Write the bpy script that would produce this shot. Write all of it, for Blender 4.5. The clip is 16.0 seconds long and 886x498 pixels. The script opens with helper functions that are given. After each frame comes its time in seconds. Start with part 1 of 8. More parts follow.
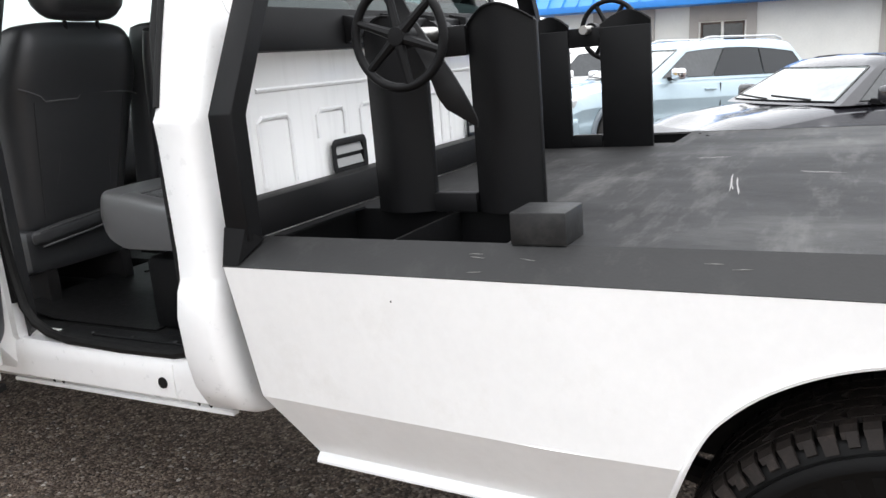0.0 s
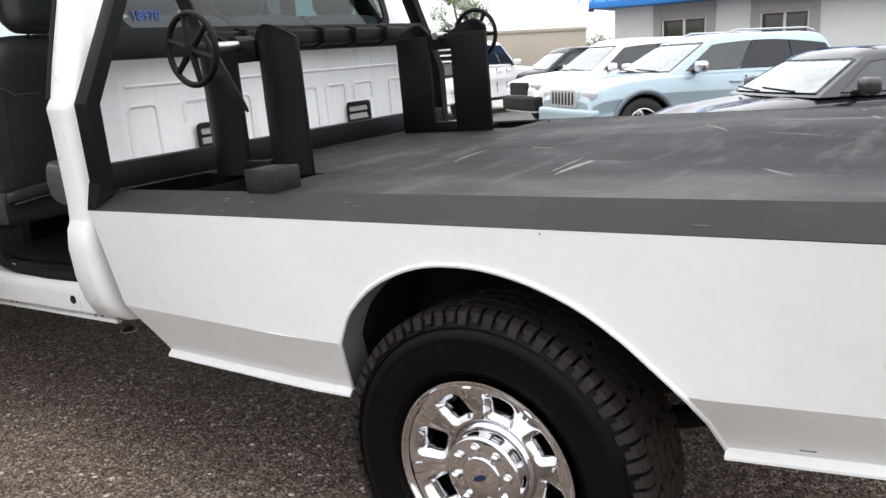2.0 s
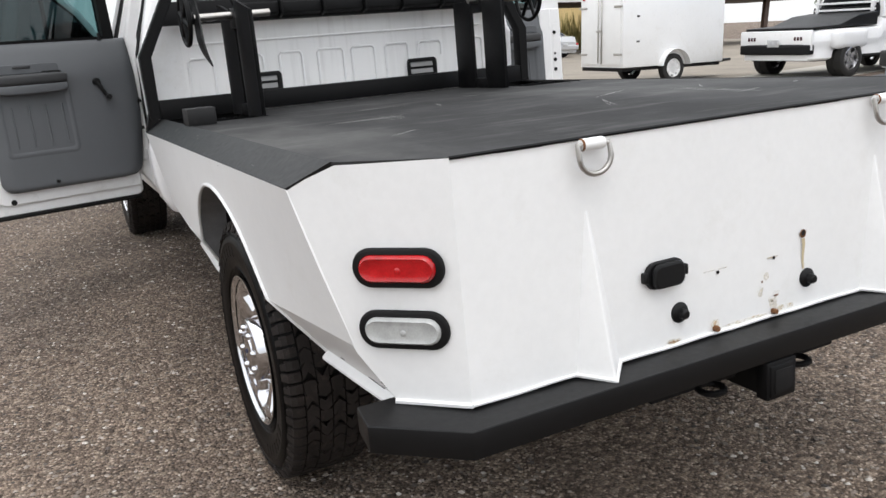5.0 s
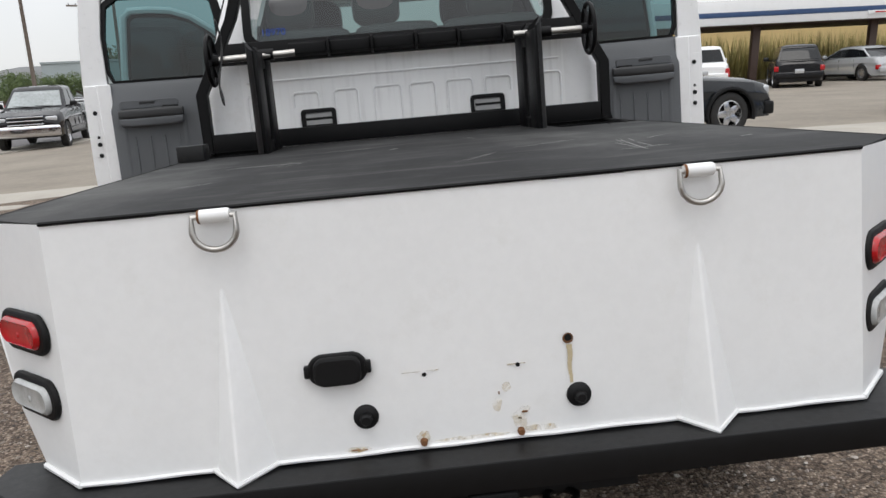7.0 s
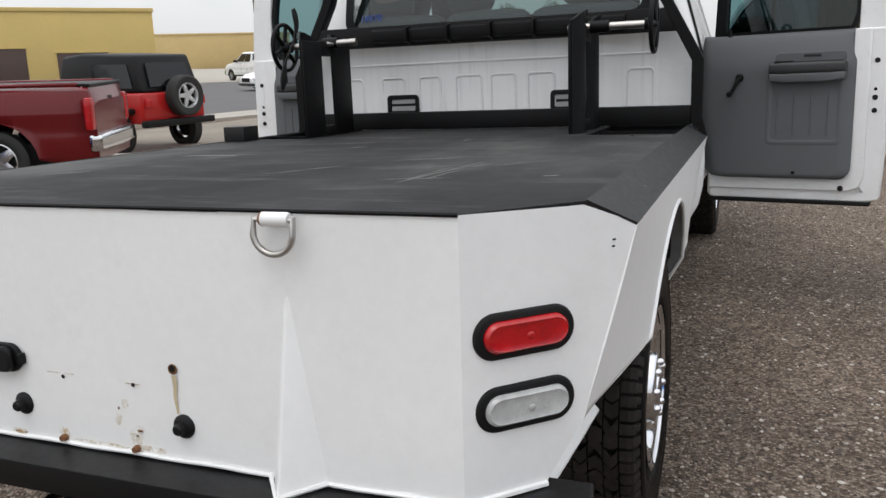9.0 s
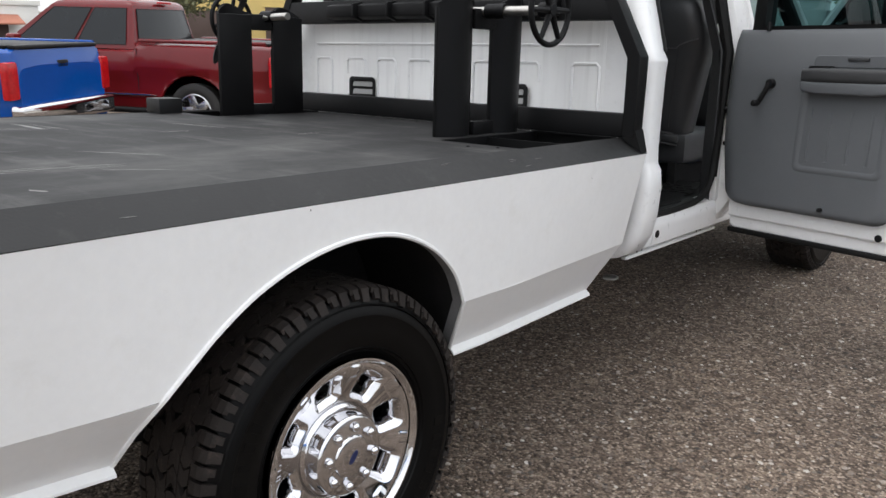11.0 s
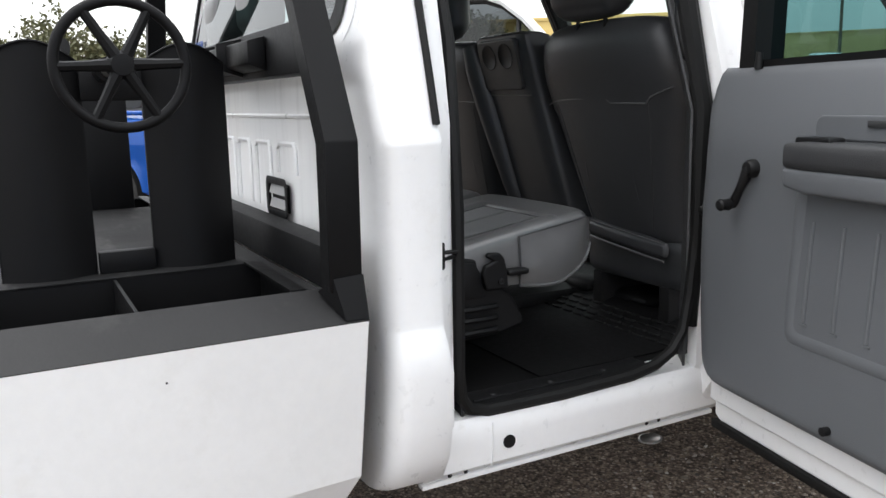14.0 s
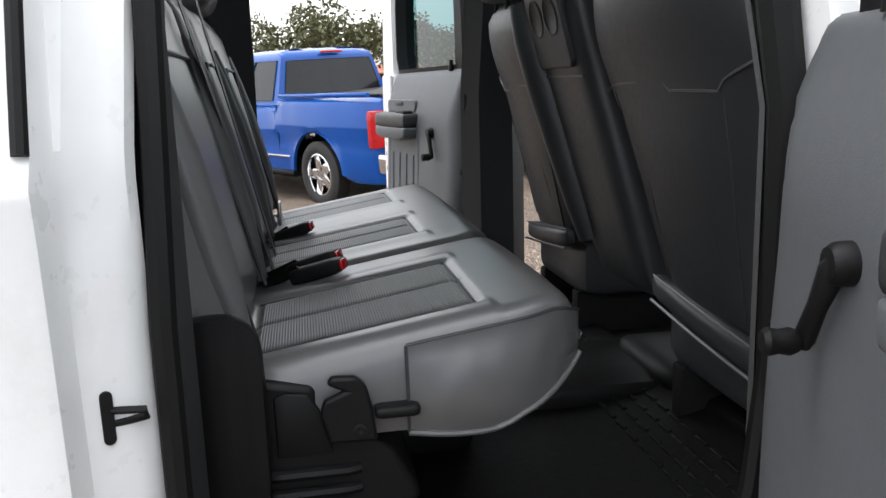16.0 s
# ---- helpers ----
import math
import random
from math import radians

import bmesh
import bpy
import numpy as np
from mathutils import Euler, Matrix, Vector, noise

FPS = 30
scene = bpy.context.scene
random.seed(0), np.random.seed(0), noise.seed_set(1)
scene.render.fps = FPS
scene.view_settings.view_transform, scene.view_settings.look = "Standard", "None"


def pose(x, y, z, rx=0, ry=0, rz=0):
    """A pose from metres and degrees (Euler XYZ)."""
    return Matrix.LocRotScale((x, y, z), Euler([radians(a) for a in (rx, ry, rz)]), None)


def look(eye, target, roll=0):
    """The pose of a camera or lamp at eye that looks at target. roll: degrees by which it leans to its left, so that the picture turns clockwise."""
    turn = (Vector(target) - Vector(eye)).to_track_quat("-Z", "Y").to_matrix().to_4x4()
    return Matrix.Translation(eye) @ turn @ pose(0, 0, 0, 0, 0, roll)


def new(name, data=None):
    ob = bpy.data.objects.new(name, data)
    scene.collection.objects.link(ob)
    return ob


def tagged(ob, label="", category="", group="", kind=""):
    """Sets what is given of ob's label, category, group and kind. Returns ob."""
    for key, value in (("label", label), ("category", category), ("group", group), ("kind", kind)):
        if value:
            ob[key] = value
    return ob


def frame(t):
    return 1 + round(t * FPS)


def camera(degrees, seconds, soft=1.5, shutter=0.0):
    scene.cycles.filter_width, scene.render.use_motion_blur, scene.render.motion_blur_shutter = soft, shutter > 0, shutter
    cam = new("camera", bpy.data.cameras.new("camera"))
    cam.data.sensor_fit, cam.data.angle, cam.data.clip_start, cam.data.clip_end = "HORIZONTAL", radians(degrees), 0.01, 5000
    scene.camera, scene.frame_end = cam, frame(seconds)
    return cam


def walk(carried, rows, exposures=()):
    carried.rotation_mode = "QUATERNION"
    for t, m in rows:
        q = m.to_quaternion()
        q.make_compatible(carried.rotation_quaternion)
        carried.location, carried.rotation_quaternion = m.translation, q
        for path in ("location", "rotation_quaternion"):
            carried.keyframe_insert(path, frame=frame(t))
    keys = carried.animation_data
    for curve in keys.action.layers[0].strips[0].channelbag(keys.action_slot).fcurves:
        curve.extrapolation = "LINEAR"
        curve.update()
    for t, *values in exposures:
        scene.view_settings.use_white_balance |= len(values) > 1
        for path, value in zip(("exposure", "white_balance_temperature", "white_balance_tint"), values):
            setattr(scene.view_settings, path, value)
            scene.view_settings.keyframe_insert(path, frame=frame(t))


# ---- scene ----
cam = camera(58.0, 16.0)
PATH = [
    (0, (-2.259, 0.113, 1.428), (-0.544, 1.038, 0.976), -4.9),
    (0.5, (-2.347, -0.158, 1.434), (-0.633, 0.791, 1.033), -5.6),
    (1, (-2.412, -0.390, 1.450), (-0.718, 0.589, 1.035), -5.7),
    (1.5, (-2.351, -0.684, 1.407), (-0.727, 0.402, 0.979), -6.2),
    (2, (-2.413, -0.967, 1.383), (-0.811, 0.142, 0.932), -5.3),
    (2.5, (-2.442, -1.230, 1.373), (-0.871, -0.095, 0.877), -4.5),
    (3, (-2.425, -1.551, 1.340), (-0.917, -0.347, 0.815), -4.5),
    (3.5, (-2.380, -1.785, 1.340), (-0.937, -0.518, 0.782), -4.9),
    (4, (-2.103, -1.993, 1.314), (-0.789, -0.596, 0.745), -4.5),
    (4.2, (-1.965, -2.112, 1.312), (-0.756, -0.614, 0.738), -4.5),
    (6.3, (-0.587, -2.607, 1.25), (-0.162, -0.688, 0.881), -5.0),
    (6.5, (-0.471, -2.599, 1.257), (-0.12, -0.665, 0.886), -5.1),
    (7, (-0.137, -2.59, 1.244), (-0.014, -0.628, 0.878), -5.0),
    (7.5, (0.234, -2.573, 1.249), (0.105, -0.612, 0.877), -4.7),
    (8, (0.573, -2.495, 1.256), (0.218, -0.562, 0.886), -3.8),
    (8.2, (0.685, -2.471, 1.262), (0.28, -0.548, 0.895), -3.2),
    (10.3, (1.915, -1.623, 1.319), (0.731, -0.075, 0.871), -0.9),
    (10.5, (1.99, -1.47, 1.3), (0.781, 0.06, 0.856), -0.1),
    (11, (2.248, -1.228, 1.336), (0.995, 0.262, 0.876), 1.4),
    (11.5, (2.456, -0.898, 1.348), (1.117, 0.519, 0.902), 0.8),
    (12, (2.504, -0.557, 1.355), (1.101, 0.796, 0.908), 1.2),
    (12.5, (2.517, -0.206, 1.368), (1.054, 1.079, 0.91), 1.3),
    (13, (2.488, 0.142, 1.378), (0.947, 1.332, 0.92), 0.2),
    (13.5, (2.381, 0.445, 1.405), (0.764, 1.551, 1.006), -0.7),
    (14, (2.296, 0.788, 1.423), (0.566, 1.725, 1.065), -1.0),
    (14.5, (2.19, 1.116, 1.444), (0.401, 1.916, 1.043), -1.4),
    (15, (2.023, 1.37, 1.437), (0.226, 2.151, 1.032), -1.5),
    (15.5, (1.86, 1.584, 1.439), (-0.015, 2.164, 1.056), -0.5),
    (16, (1.699, 1.743, 1.432), (-0.233, 2.071, 1.035), -1.8),
]
# The pickup stands nose-down and a little askew on its suspension: its own frame, tilted into the world.
TILT = pose(0, 0, 0, -2.0, -1.7, 0)
walk(cam, [(t, TILT @ look(eye, target, roll)) for t, eye, target, roll in PATH],
     [(0.0, 0.45), (1.5, 0.22), (3.0, 0.07), (4.2, 0.0), (6.3, -0.55), (8.2, -0.6), (10.3, -0.42), (11.5, -0.02), (12.5, 0.15), (14.0, 0.28), (16.0, 0.42)])

# ---- light ----
world = bpy.data.worlds.new("overcast_sky")
scene.world = world
world.use_nodes = True
wn, wl = world.node_tree.nodes, world.node_tree.links
sky = wn.new("ShaderNodeTexSky")
sky.sky_type, sky.sun_disc = "NISHITA", False
sky.sun_elevation, sky.sun_rotation = radians(68), radians(200)
sky.air_density, sky.dust_density, sky.ozone_density = 1.0, 1.5, 1.0
# a bright, nearly even cloud layer hides most of the blue
thin = wn.new("ShaderNodeMix")
thin.data_type, thin.blend_type = "RGBA", "MULTIPLY"
thin.inputs[0].default_value, thin.inputs[7].default_value = 1.0, (0.12, 0.12, 0.12, 1)
wl.new(sky.outputs[0], thin.inputs[6])
cloud_noise, where = wn.new("ShaderNodeTexNoise"), wn.new("ShaderNodeTexCoord")
cloud_noise.inputs["Scale"].default_value, cloud_noise.inputs["Detail"].default_value = 2.2, 6
wl.new(where.outputs["Generated"], cloud_noise.inputs["Vector"])
clouds = wn.new("ShaderNodeValToRGB")
clouds.color_ramp.elements[0].position, clouds.color_ramp.elements[0].color = 0.3, (0.78, 0.80, 0.83, 1)
clouds.color_ramp.elements[1].position, clouds.color_ramp.elements[1].color = 0.7, (1.08, 1.08, 1.08, 1)
wl.new(cloud_noise.outputs[0], clouds.inputs[0])
cover = wn.new("ShaderNodeMix")
cover.data_type = "RGBA"
cover.inputs[0].default_value = 0.86
wl.new(thin.outputs[2], cover.inputs[6])
wl.new(clouds.outputs[0], cover.inputs[7])
# an overcast sky is brighter overhead than at the horizon
split, rise = wn.new("ShaderNodeSeparateXYZ"), wn.new("ShaderNodeMapRange")
wl.new(where.outputs["Generated"], split.inputs[0])
wl.new(split.outputs["Z"], rise.inputs["Value"])
rise.inputs["To Min"].default_value, rise.inputs["To Max"].default_value = 0.60, 1.38
dome = wn.new("ShaderNodeMix")
dome.data_type, dome.blend_type = "RGBA", "MULTIPLY"
dome.inputs[0].default_value = 1.0
wl.new(cover.outputs[2], dome.inputs[6])
wl.new(rise.outputs[0], dome.inputs[7])
wl.new(dome.outputs[2], wn["Background"].inputs[0])
wn["Background"].inputs[1].default_value = 2.3
sun = new("sun", bpy.data.lights.new("sun", "SUN"))
sun.data.energy, sun.data.angle, sun.data.color = 0.7, radians(25), (1, 0.97, 0.93)
sun.matrix_world = look((-2.6, -7.0, 18.5), (0, 0, 0))
scene.view_settings.exposure = 0.0


# ---- mesh tools ----
def part(name, bm, material, parent=None, label="", smooth=40):
    """Links a bmesh as one mesh object under a thing or a part; smooth: the angle above which edges stay sharp."""
    me = bpy.data.meshes.new(name)
    bmesh.ops.recalc_face_normals(bm, faces=bm.faces)
    if smooth:
        for fc in bm.faces:
            fc.smooth = True
        for fc in bm.faces:
            if len(fc.verts) > 6:
                fc.smooth = False
        for e in bm.edges:
            if len(e.link_faces) == 2 and e.calc_face_angle(0) > radians(smooth):
                e.smooth = False
    bm.to_mesh(me)
    bm.free()
    me.materials.append(material)
    ob = new(name, me)
    ob.parent = parent
    if label:
        ob["label"] = label
    return ob


def thing(name, m, label, category, group="", kind=""):
    ob = new(name)
    ob.empty_display_size = 0.1
    ob.matrix_basis = m
    return tagged(ob, label, category, group, kind)


def bevel(bm, edges, width, segments=2):
    if width > 0 and edges:
        bmesh.ops.bevel(bm, geom=list(edges), offset=width, segments=segments, profile=0.5, affect="EDGES", clamp_overlap=True)


def box(x0, x1, y0, y1, z0, z1, r=0.004, bm=None, seg=2):
    """A box with rounded edges."""
    own = bmesh.new()
    bmesh.ops.create_cube(own, size=1, matrix=Matrix.LocRotScale(((x0 + x1) / 2, (y0 + y1) / 2, (z0 + z1) / 2), None, (x1 - x0, y1 - y0, z1 - z0)))
    bevel(own, own.edges, r, seg)
    return merge(bm, own)


def merge(bm, own, m=None):
    if m is not None:
        own.transform(m)
    if bm is None:
        return own
    me = bpy.data.meshes.new("tmp")
    own.to_mesh(me)
    own.free()
    bm.from_mesh(me)
    bpy.data.meshes.remove(me)
    return bm


def lay(axis, u, v, w):
    """A point from two coordinates in a plane and one along the axis that stands on it."""
    return {"x": (w, u, v), "y": (u, w, v), "z": (u, v, w)}[axis]


def prism(poly, axis, a, b, r=0.004, bm=None, seg=2, taper=None):
    """A polygon pulled along an axis from a to b. taper(u, v, w) may move each point."""
    own = bmesh.new()
    ends = []
    for w in (a, b):
        ends.append([own.verts.new(lay(axis, *((u, v, w) if taper is None else taper(u, v, w)))) for u, v in poly])
    own.faces.new(ends[0])
    own.faces.new(ends[1][::-1])
    n = len(poly)
    for i in range(n):
        own.faces.new((ends[0][i], ends[1][i], ends[1][(i + 1) % n], ends[0][(i + 1) % n]))
    bmesh.ops.recalc_face_normals(own, faces=own.faces)
    if r:
        bevel(own, [e for e in own.edges if e.calc_face_angle(0) > 0.5], r, seg)
    return merge(bm, own)


def tube(points, radius, n=10, closed=False, bm=None, flat=1.0):
    """A round bar along points; radius may be a list."""
    own = bmesh.new()
    pts = [Vector(p) for p in points]
    k = len(pts)
    rings = []
    side = None
    for i, p in enumerate(pts):
        a = pts[i - 1] if (i or closed) else p
        b = pts[(i + 1) % k] if (i < k - 1 or closed) else p
        t = (b - a).normalized()
        if side is None:
            side = t.orthogonal().normalized()
        side = (side - t * side.dot(t)).normalized()
        up = t.cross(side)
        r = radius[i] if isinstance(radius, (list, tuple)) else radius
        rings.append([own.verts.new(p + (side * math.cos(q) + up * math.sin(q) * flat) * r) for q in [2 * math.pi * j / n for j in range(n)]])
    for i in range(k if closed else k - 1):
        a, b = rings[i], rings[(i + 1) % k]
        for j in range(n):
            own.faces.new((a[j], a[(j + 1) % n], b[(j + 1) % n], b[j]))
    if not closed:
        own.faces.new(rings[0][::-1])
        own.faces.new(rings[-1])
    return merge(bm, own)


def lathe(profile, n=48, bm=None, m=None, closed=False):
    """A profile of (radius, height) turned about the x axis, height along x."""
    own = bmesh.new()
    rings = []
    for r, h in profile:
        if r < 1e-6:
            rings.append([own.verts.new((h, 0, 0))])
        else:
            rings.append([own.verts.new((h, r * math.cos(2 * math.pi * j / n), r * math.sin(2 * math.pi * j / n))) for j in range(n)])
    pairs = list(zip(rings, rings[1:])) + ([(rings[-1], rings[0])] if closed else [])
    for a, b in pairs:
        for j in range(n):
            k = (j + 1) % n
            if len(a) == 1 and len(b) == 1:
                continue
            if len(a) == 1:
                own.faces.new((a[0], b[j], b[k]))
            elif len(b) == 1:
                own.faces.new((a[j], b[0], a[k]))
            else:
                own.faces.new((a[j], b[j], b[k], a[k]))
    return merge(bm, own, m)


def grid(rows, bm=None, thick=0.0, way=None, wrap=False):
    """A sheet through rows of points; with thick, a closed shell pushed along way (or the normals)."""
    own = bmesh.new()
    vs = [[own.verts.new(p) for p in row] for row in rows]
    for a, b in zip(vs, vs[1:]):
        m = len(a)
        for j in range(m if wrap else m - 1):
            own.faces.new((a[j], a[(j + 1) % m], b[(j + 1) % m], b[j]))
    if thick:
        bmesh.ops.recalc_face_normals(own, faces=own.faces)
        own.normal_update()
        off = {v: (Vector(way) if way else v.normal) * thick for v in own.verts}
        twin = {v: own.verts.new(v.co + off[v]) for v in list(off)}
        rim = [e for e in own.edges if e.is_boundary]
        for fc in list(own.faces):
            own.faces.new([twin[v] for v in reversed(fc.verts)])
        for e in rim:
            a, b = e.verts
            own.faces.new((a, b, twin[b], twin[a]))
    return merge(bm, own)


def rounded(w, h, r, n=5, cx=0.0, cy=0.0):
    """The outline of a rounded rectangle."""
    out = []
    for sx, sy, q0 in ((1, 1, 0), (-1, 1, 90), (-1, -1, 180), (1, -1, 270)):
        for i in range(n + 1):
            q = radians(q0 + 90 * i / n)
            out.append((cx + sx * (w / 2 - r) + r * math.cos(q), cy + sy * (h / 2 - r) + r * math.sin(q)))
    return out


def soft_box(x0, x1, y0, y1, z0, z1, r, bulge=0.0, cuts=6, bm=None, fn=None):
    """A cushion: a box with wide round edges, swollen faces and a shaping function for its points."""
    own = bmesh.new()
    bmesh.ops.create_cube(own, size=1)
    bmesh.ops.subdivide_edges(own, edges=own.edges, cuts=cuts, use_grid_fill=True)
    c, s = Vector(((x0 + x1) / 2, (y0 + y1) / 2, (z0 + z1) / 2)), Vector((x1 - x0, y1 - y0, z1 - z0))
    for v in own.verts:
        p = Vector((v.co.x * s.x, v.co.y * s.y, v.co.z * s.z))
        core = Vector([max(-s[i] / 2 + r, min(s[i] / 2 - r, p[i])) for i in range(3)])
        d = p - core
        if d.length > 1e-6:
            # points near an edge slide onto the round
            p = core + d.normalized() * min(r, max(abs(d.x), abs(d.y), abs(d.z)))
        if bulge:
            q = v.co * 2
            for i in range(3):
                j, k = (i + 1) % 3, (i + 2) % 3
                p[i] += bulge * q[i] * (1 - q[j] ** 2) * (1 - q[k] ** 2)
        p = c + p
        v.co = fn(p) if fn else p
    return merge(bm, own)


# ---- materials ----
def nodes_of(name):
    m = bpy.data.materials.new(name)
    m.use_nodes = True
    nt = m.node_tree
    return m, nt.nodes, nt.links, nt.nodes["Principled BSDF"]


def noise_tex(n, l, scale, detail=4.0, rough=0.6, coords="Object", stretch=None):
    co = n.new("ShaderNodeTexCoord")
    t = n.new("ShaderNodeTexNoise")
    t.inputs["Scale"].default_value, t.inputs["Detail"].default_value, t.inputs["Roughness"].default_value = scale, detail, rough
    src = co.outputs[coords]
    if stretch:
        mp = n.new("ShaderNodeMapping")
        mp.inputs["Scale"].default_value = stretch
        l.new(src, mp.inputs[0])
        src = mp.outputs[0]
    l.new(src, t.inputs["Vector"])
    return t


def ramp(n, l, src, stops):
    r = n.new("ShaderNodeValToRGB")
    e = r.color_ramp.elements
    while len(e) < len(stops):
        e.new(0.5)
    for el, (p, c) in zip(e, stops):
        el.position = p
        el.color = (c, c, c, 1) if isinstance(c, (int, float)) else (*c, 1)
    l.new(src, r.inputs[0])
    return r


def mixc(n, l, fac, a, b, mode="MIX"):
    x = n.new("ShaderNodeMix")
    x.data_type, x.blend_type = "RGBA", mode
    for sock, v in ((x.inputs[0], fac), (x.inputs[6], a), (x.inputs[7], b)):
        if isinstance(v, (int, float)):
            sock.default_value = v
        elif isinstance(v, tuple):
            sock.default_value = (*v, 1)
        else:
            l.new(v, sock)
    return x.outputs[2]


def bump(n, l, p, height, strength, distance=0.01):
    b = n.new("ShaderNodeBump")
    b.inputs["Strength"].default_value, b.inputs["Distance"].default_value = strength, distance
    l.new(height, b.inputs["Height"])
    l.new(b.outputs[0], p.inputs["Normal"])


def surface(name, color, rough=0.5, metal=0.0, vary=0.12, grain=0.0, grain_scale=300, scale=4.0, coat=0.0, spread=0.04, dirt=None, spec=0.5):
    """A plain surface with broad and fine unevenness in colour, gloss and relief; dirt: a colour of thin soiling."""
    m, n, l, p = nodes_of(name)
    big, small = noise_tex(n, l, scale, 5), noise_tex(n, l, scale * 14, 3)
    tone = ramp(n, l, big.outputs[0], [(0.3, 1 - vary), (0.7, 1.0)])
    col = mixc(n, l, 1.0, tuple(color), tone.outputs[0], "MULTIPLY")
    fine = ramp(n, l, small.outputs[0], [(0.35, 1 - vary * 0.5), (0.65, 1.0)])
    col = mixc(n, l, 1.0, col, fine.outputs[0], "MULTIPLY")
    if dirt:
        soil = noise_tex(n, l, scale * 2.3, 8, 0.75)
        f = ramp(n, l, soil.outputs[0], [(0.55, 0.0), (0.8, 0.55)])
        col = mixc(n, l, f.outputs[0], col, tuple(dirt))
    l.new(col, p.inputs["Base Color"])
    rr = ramp(n, l, small.outputs[0], [(0.3, max(0.02, rough - spread)), (0.7, min(1, rough + spread))])
    if spread:
        l.new(rr.outputs[0], p.inputs["Roughness"])
    else:
        p.inputs["Roughness"].default_value = rough
    p.inputs["Metallic"].default_value = metal
    p.inputs["Specular IOR Level"].default_value = spec
    p.inputs["Coat Weight"].default_value = coat
    p.inputs["Coat Roughness"].default_value = 0.06
    if grain:
        g = noise_tex(n, l, grain_scale, 2)
        bump(n, l, p, g.outputs[0], grain, 0.002)
    return m


def pane(name, tint, gloss=0.06):
    """Window glass: a tinted clear pane that mirrors more at a slant."""
    m, n, l, p = nodes_of(name)
    n.remove(p)
    out = n["Material Output"]
    tr, gl, mx, fr = n.new("ShaderNodeBsdfTransparent"), n.new("ShaderNodeBsdfGlossy"), n.new("ShaderNodeMixShader"), n.new("ShaderNodeLayerWeight")
    tr.inputs[0].default_value = (*tint, 1)
    gl.inputs["Roughness"].default_value = 0.02
    fr.inputs["Blend"].default_value = 0.5
    steep, rise5 = n.new("ShaderNodeMath"), n.new("ShaderNodeMath")
    steep.operation, rise5.operation = "POWER", "MULTIPLY_ADD"
    steep.inputs[1].default_value = 5.0
    rise5.inputs[1].default_value, rise5.inputs[2].default_value = 0.9, gloss
    l.new(fr.outputs["Facing"], steep.inputs[0])
    l.new(steep.outputs[0], rise5.inputs[0])
    l.new(rise5.outputs[0], mx.inputs[0])
    l.new(tr.outputs[0], mx.inputs[1])
    l.new(gl.outputs[0], mx.inputs[2])
    l.new(mx.outputs[0], out.inputs[0])
    return m


WHITE = surface("white_vehicle_paint", (0.80, 0.80, 0.80), 0.32, vary=0.04, coat=0.35, scale=2.0, spread=0.06, dirt=(0.62, 0.60, 0.56))
BEDWHITE = surface("white_brushed_on_paint", (0.79, 0.79, 0.785), 0.42, vary=0.05, scale=3.0, grain=0.05, grain_scale=60, coat=0.1, dirt=(0.66, 0.65, 0.62))
BLACKSTEEL = surface("black_painted_steel", (0.0055, 0.0055, 0.006), 0.5, vary=0.3, spec=0.15, grain=0.12, grain_scale=180, scale=5)
BLACKTRIM = surface("black_plastic", (0.0065, 0.0065, 0.007), 0.5, vary=0.2, grain=0.15, grain_scale=400, spec=0.22)
BUMPERBLACK = surface("satin_black_bumper_paint", (0.0055, 0.0055, 0.006), 0.42, vary=0.3, grain=0.08, grain_scale=200, scale=4, spec=0.24)
RUBBER = surface("black_rubber", (0.0055, 0.0055, 0.0055), 0.6, vary=0.25, scale=9, spec=0.25)
TYRE = surface("tyre_rubber", (0.0035, 0.0034, 0.0034), 0.42, vary=0.3, grain=0.1, grain_scale=250, scale=10, spec=0.11)
TREAD = surface("worn_dusty_tread", (0.028, 0.0225, 0.020), 0.7, vary=0.5, grain=0.3, grain_scale=300, scale=14, dirt=(0.11, 0.078, 0.064), spec=0.25)
CHROME = surface("chrome", (0.68, 0.68, 0.70), 0.05, 1.0, vary=0.03, spread=0.03)
STEEL = surface("galvanised_steel", (0.55, 0.53, 0.50), 0.38, 1.0, vary=0.25, scale=20, dirt=(0.30, 0.20, 0.13))
GREYTRIM = surface("grey_door_plastic", (0.092, 0.097, 0.104), 0.55, vary=0.08, grain=0.2, grain_scale=450)
LIGHTGREY = surface("light_grey_plastic", (0.135, 0.14, 0.147), 0.5, vary=0.08, grain=0.15, grain_scale=450)
DARKTRIM = surface("dark_grey_soft_plastic", (0.026, 0.0265, 0.028), 0.5, vary=0.12, grain=0.25, grain_scale=420)
VINYL = surface("grey_seat_vinyl", (0.104, 0.104, 0.105), 0.31, vary=0.1, scale=3, spec=0.8, spread=0)


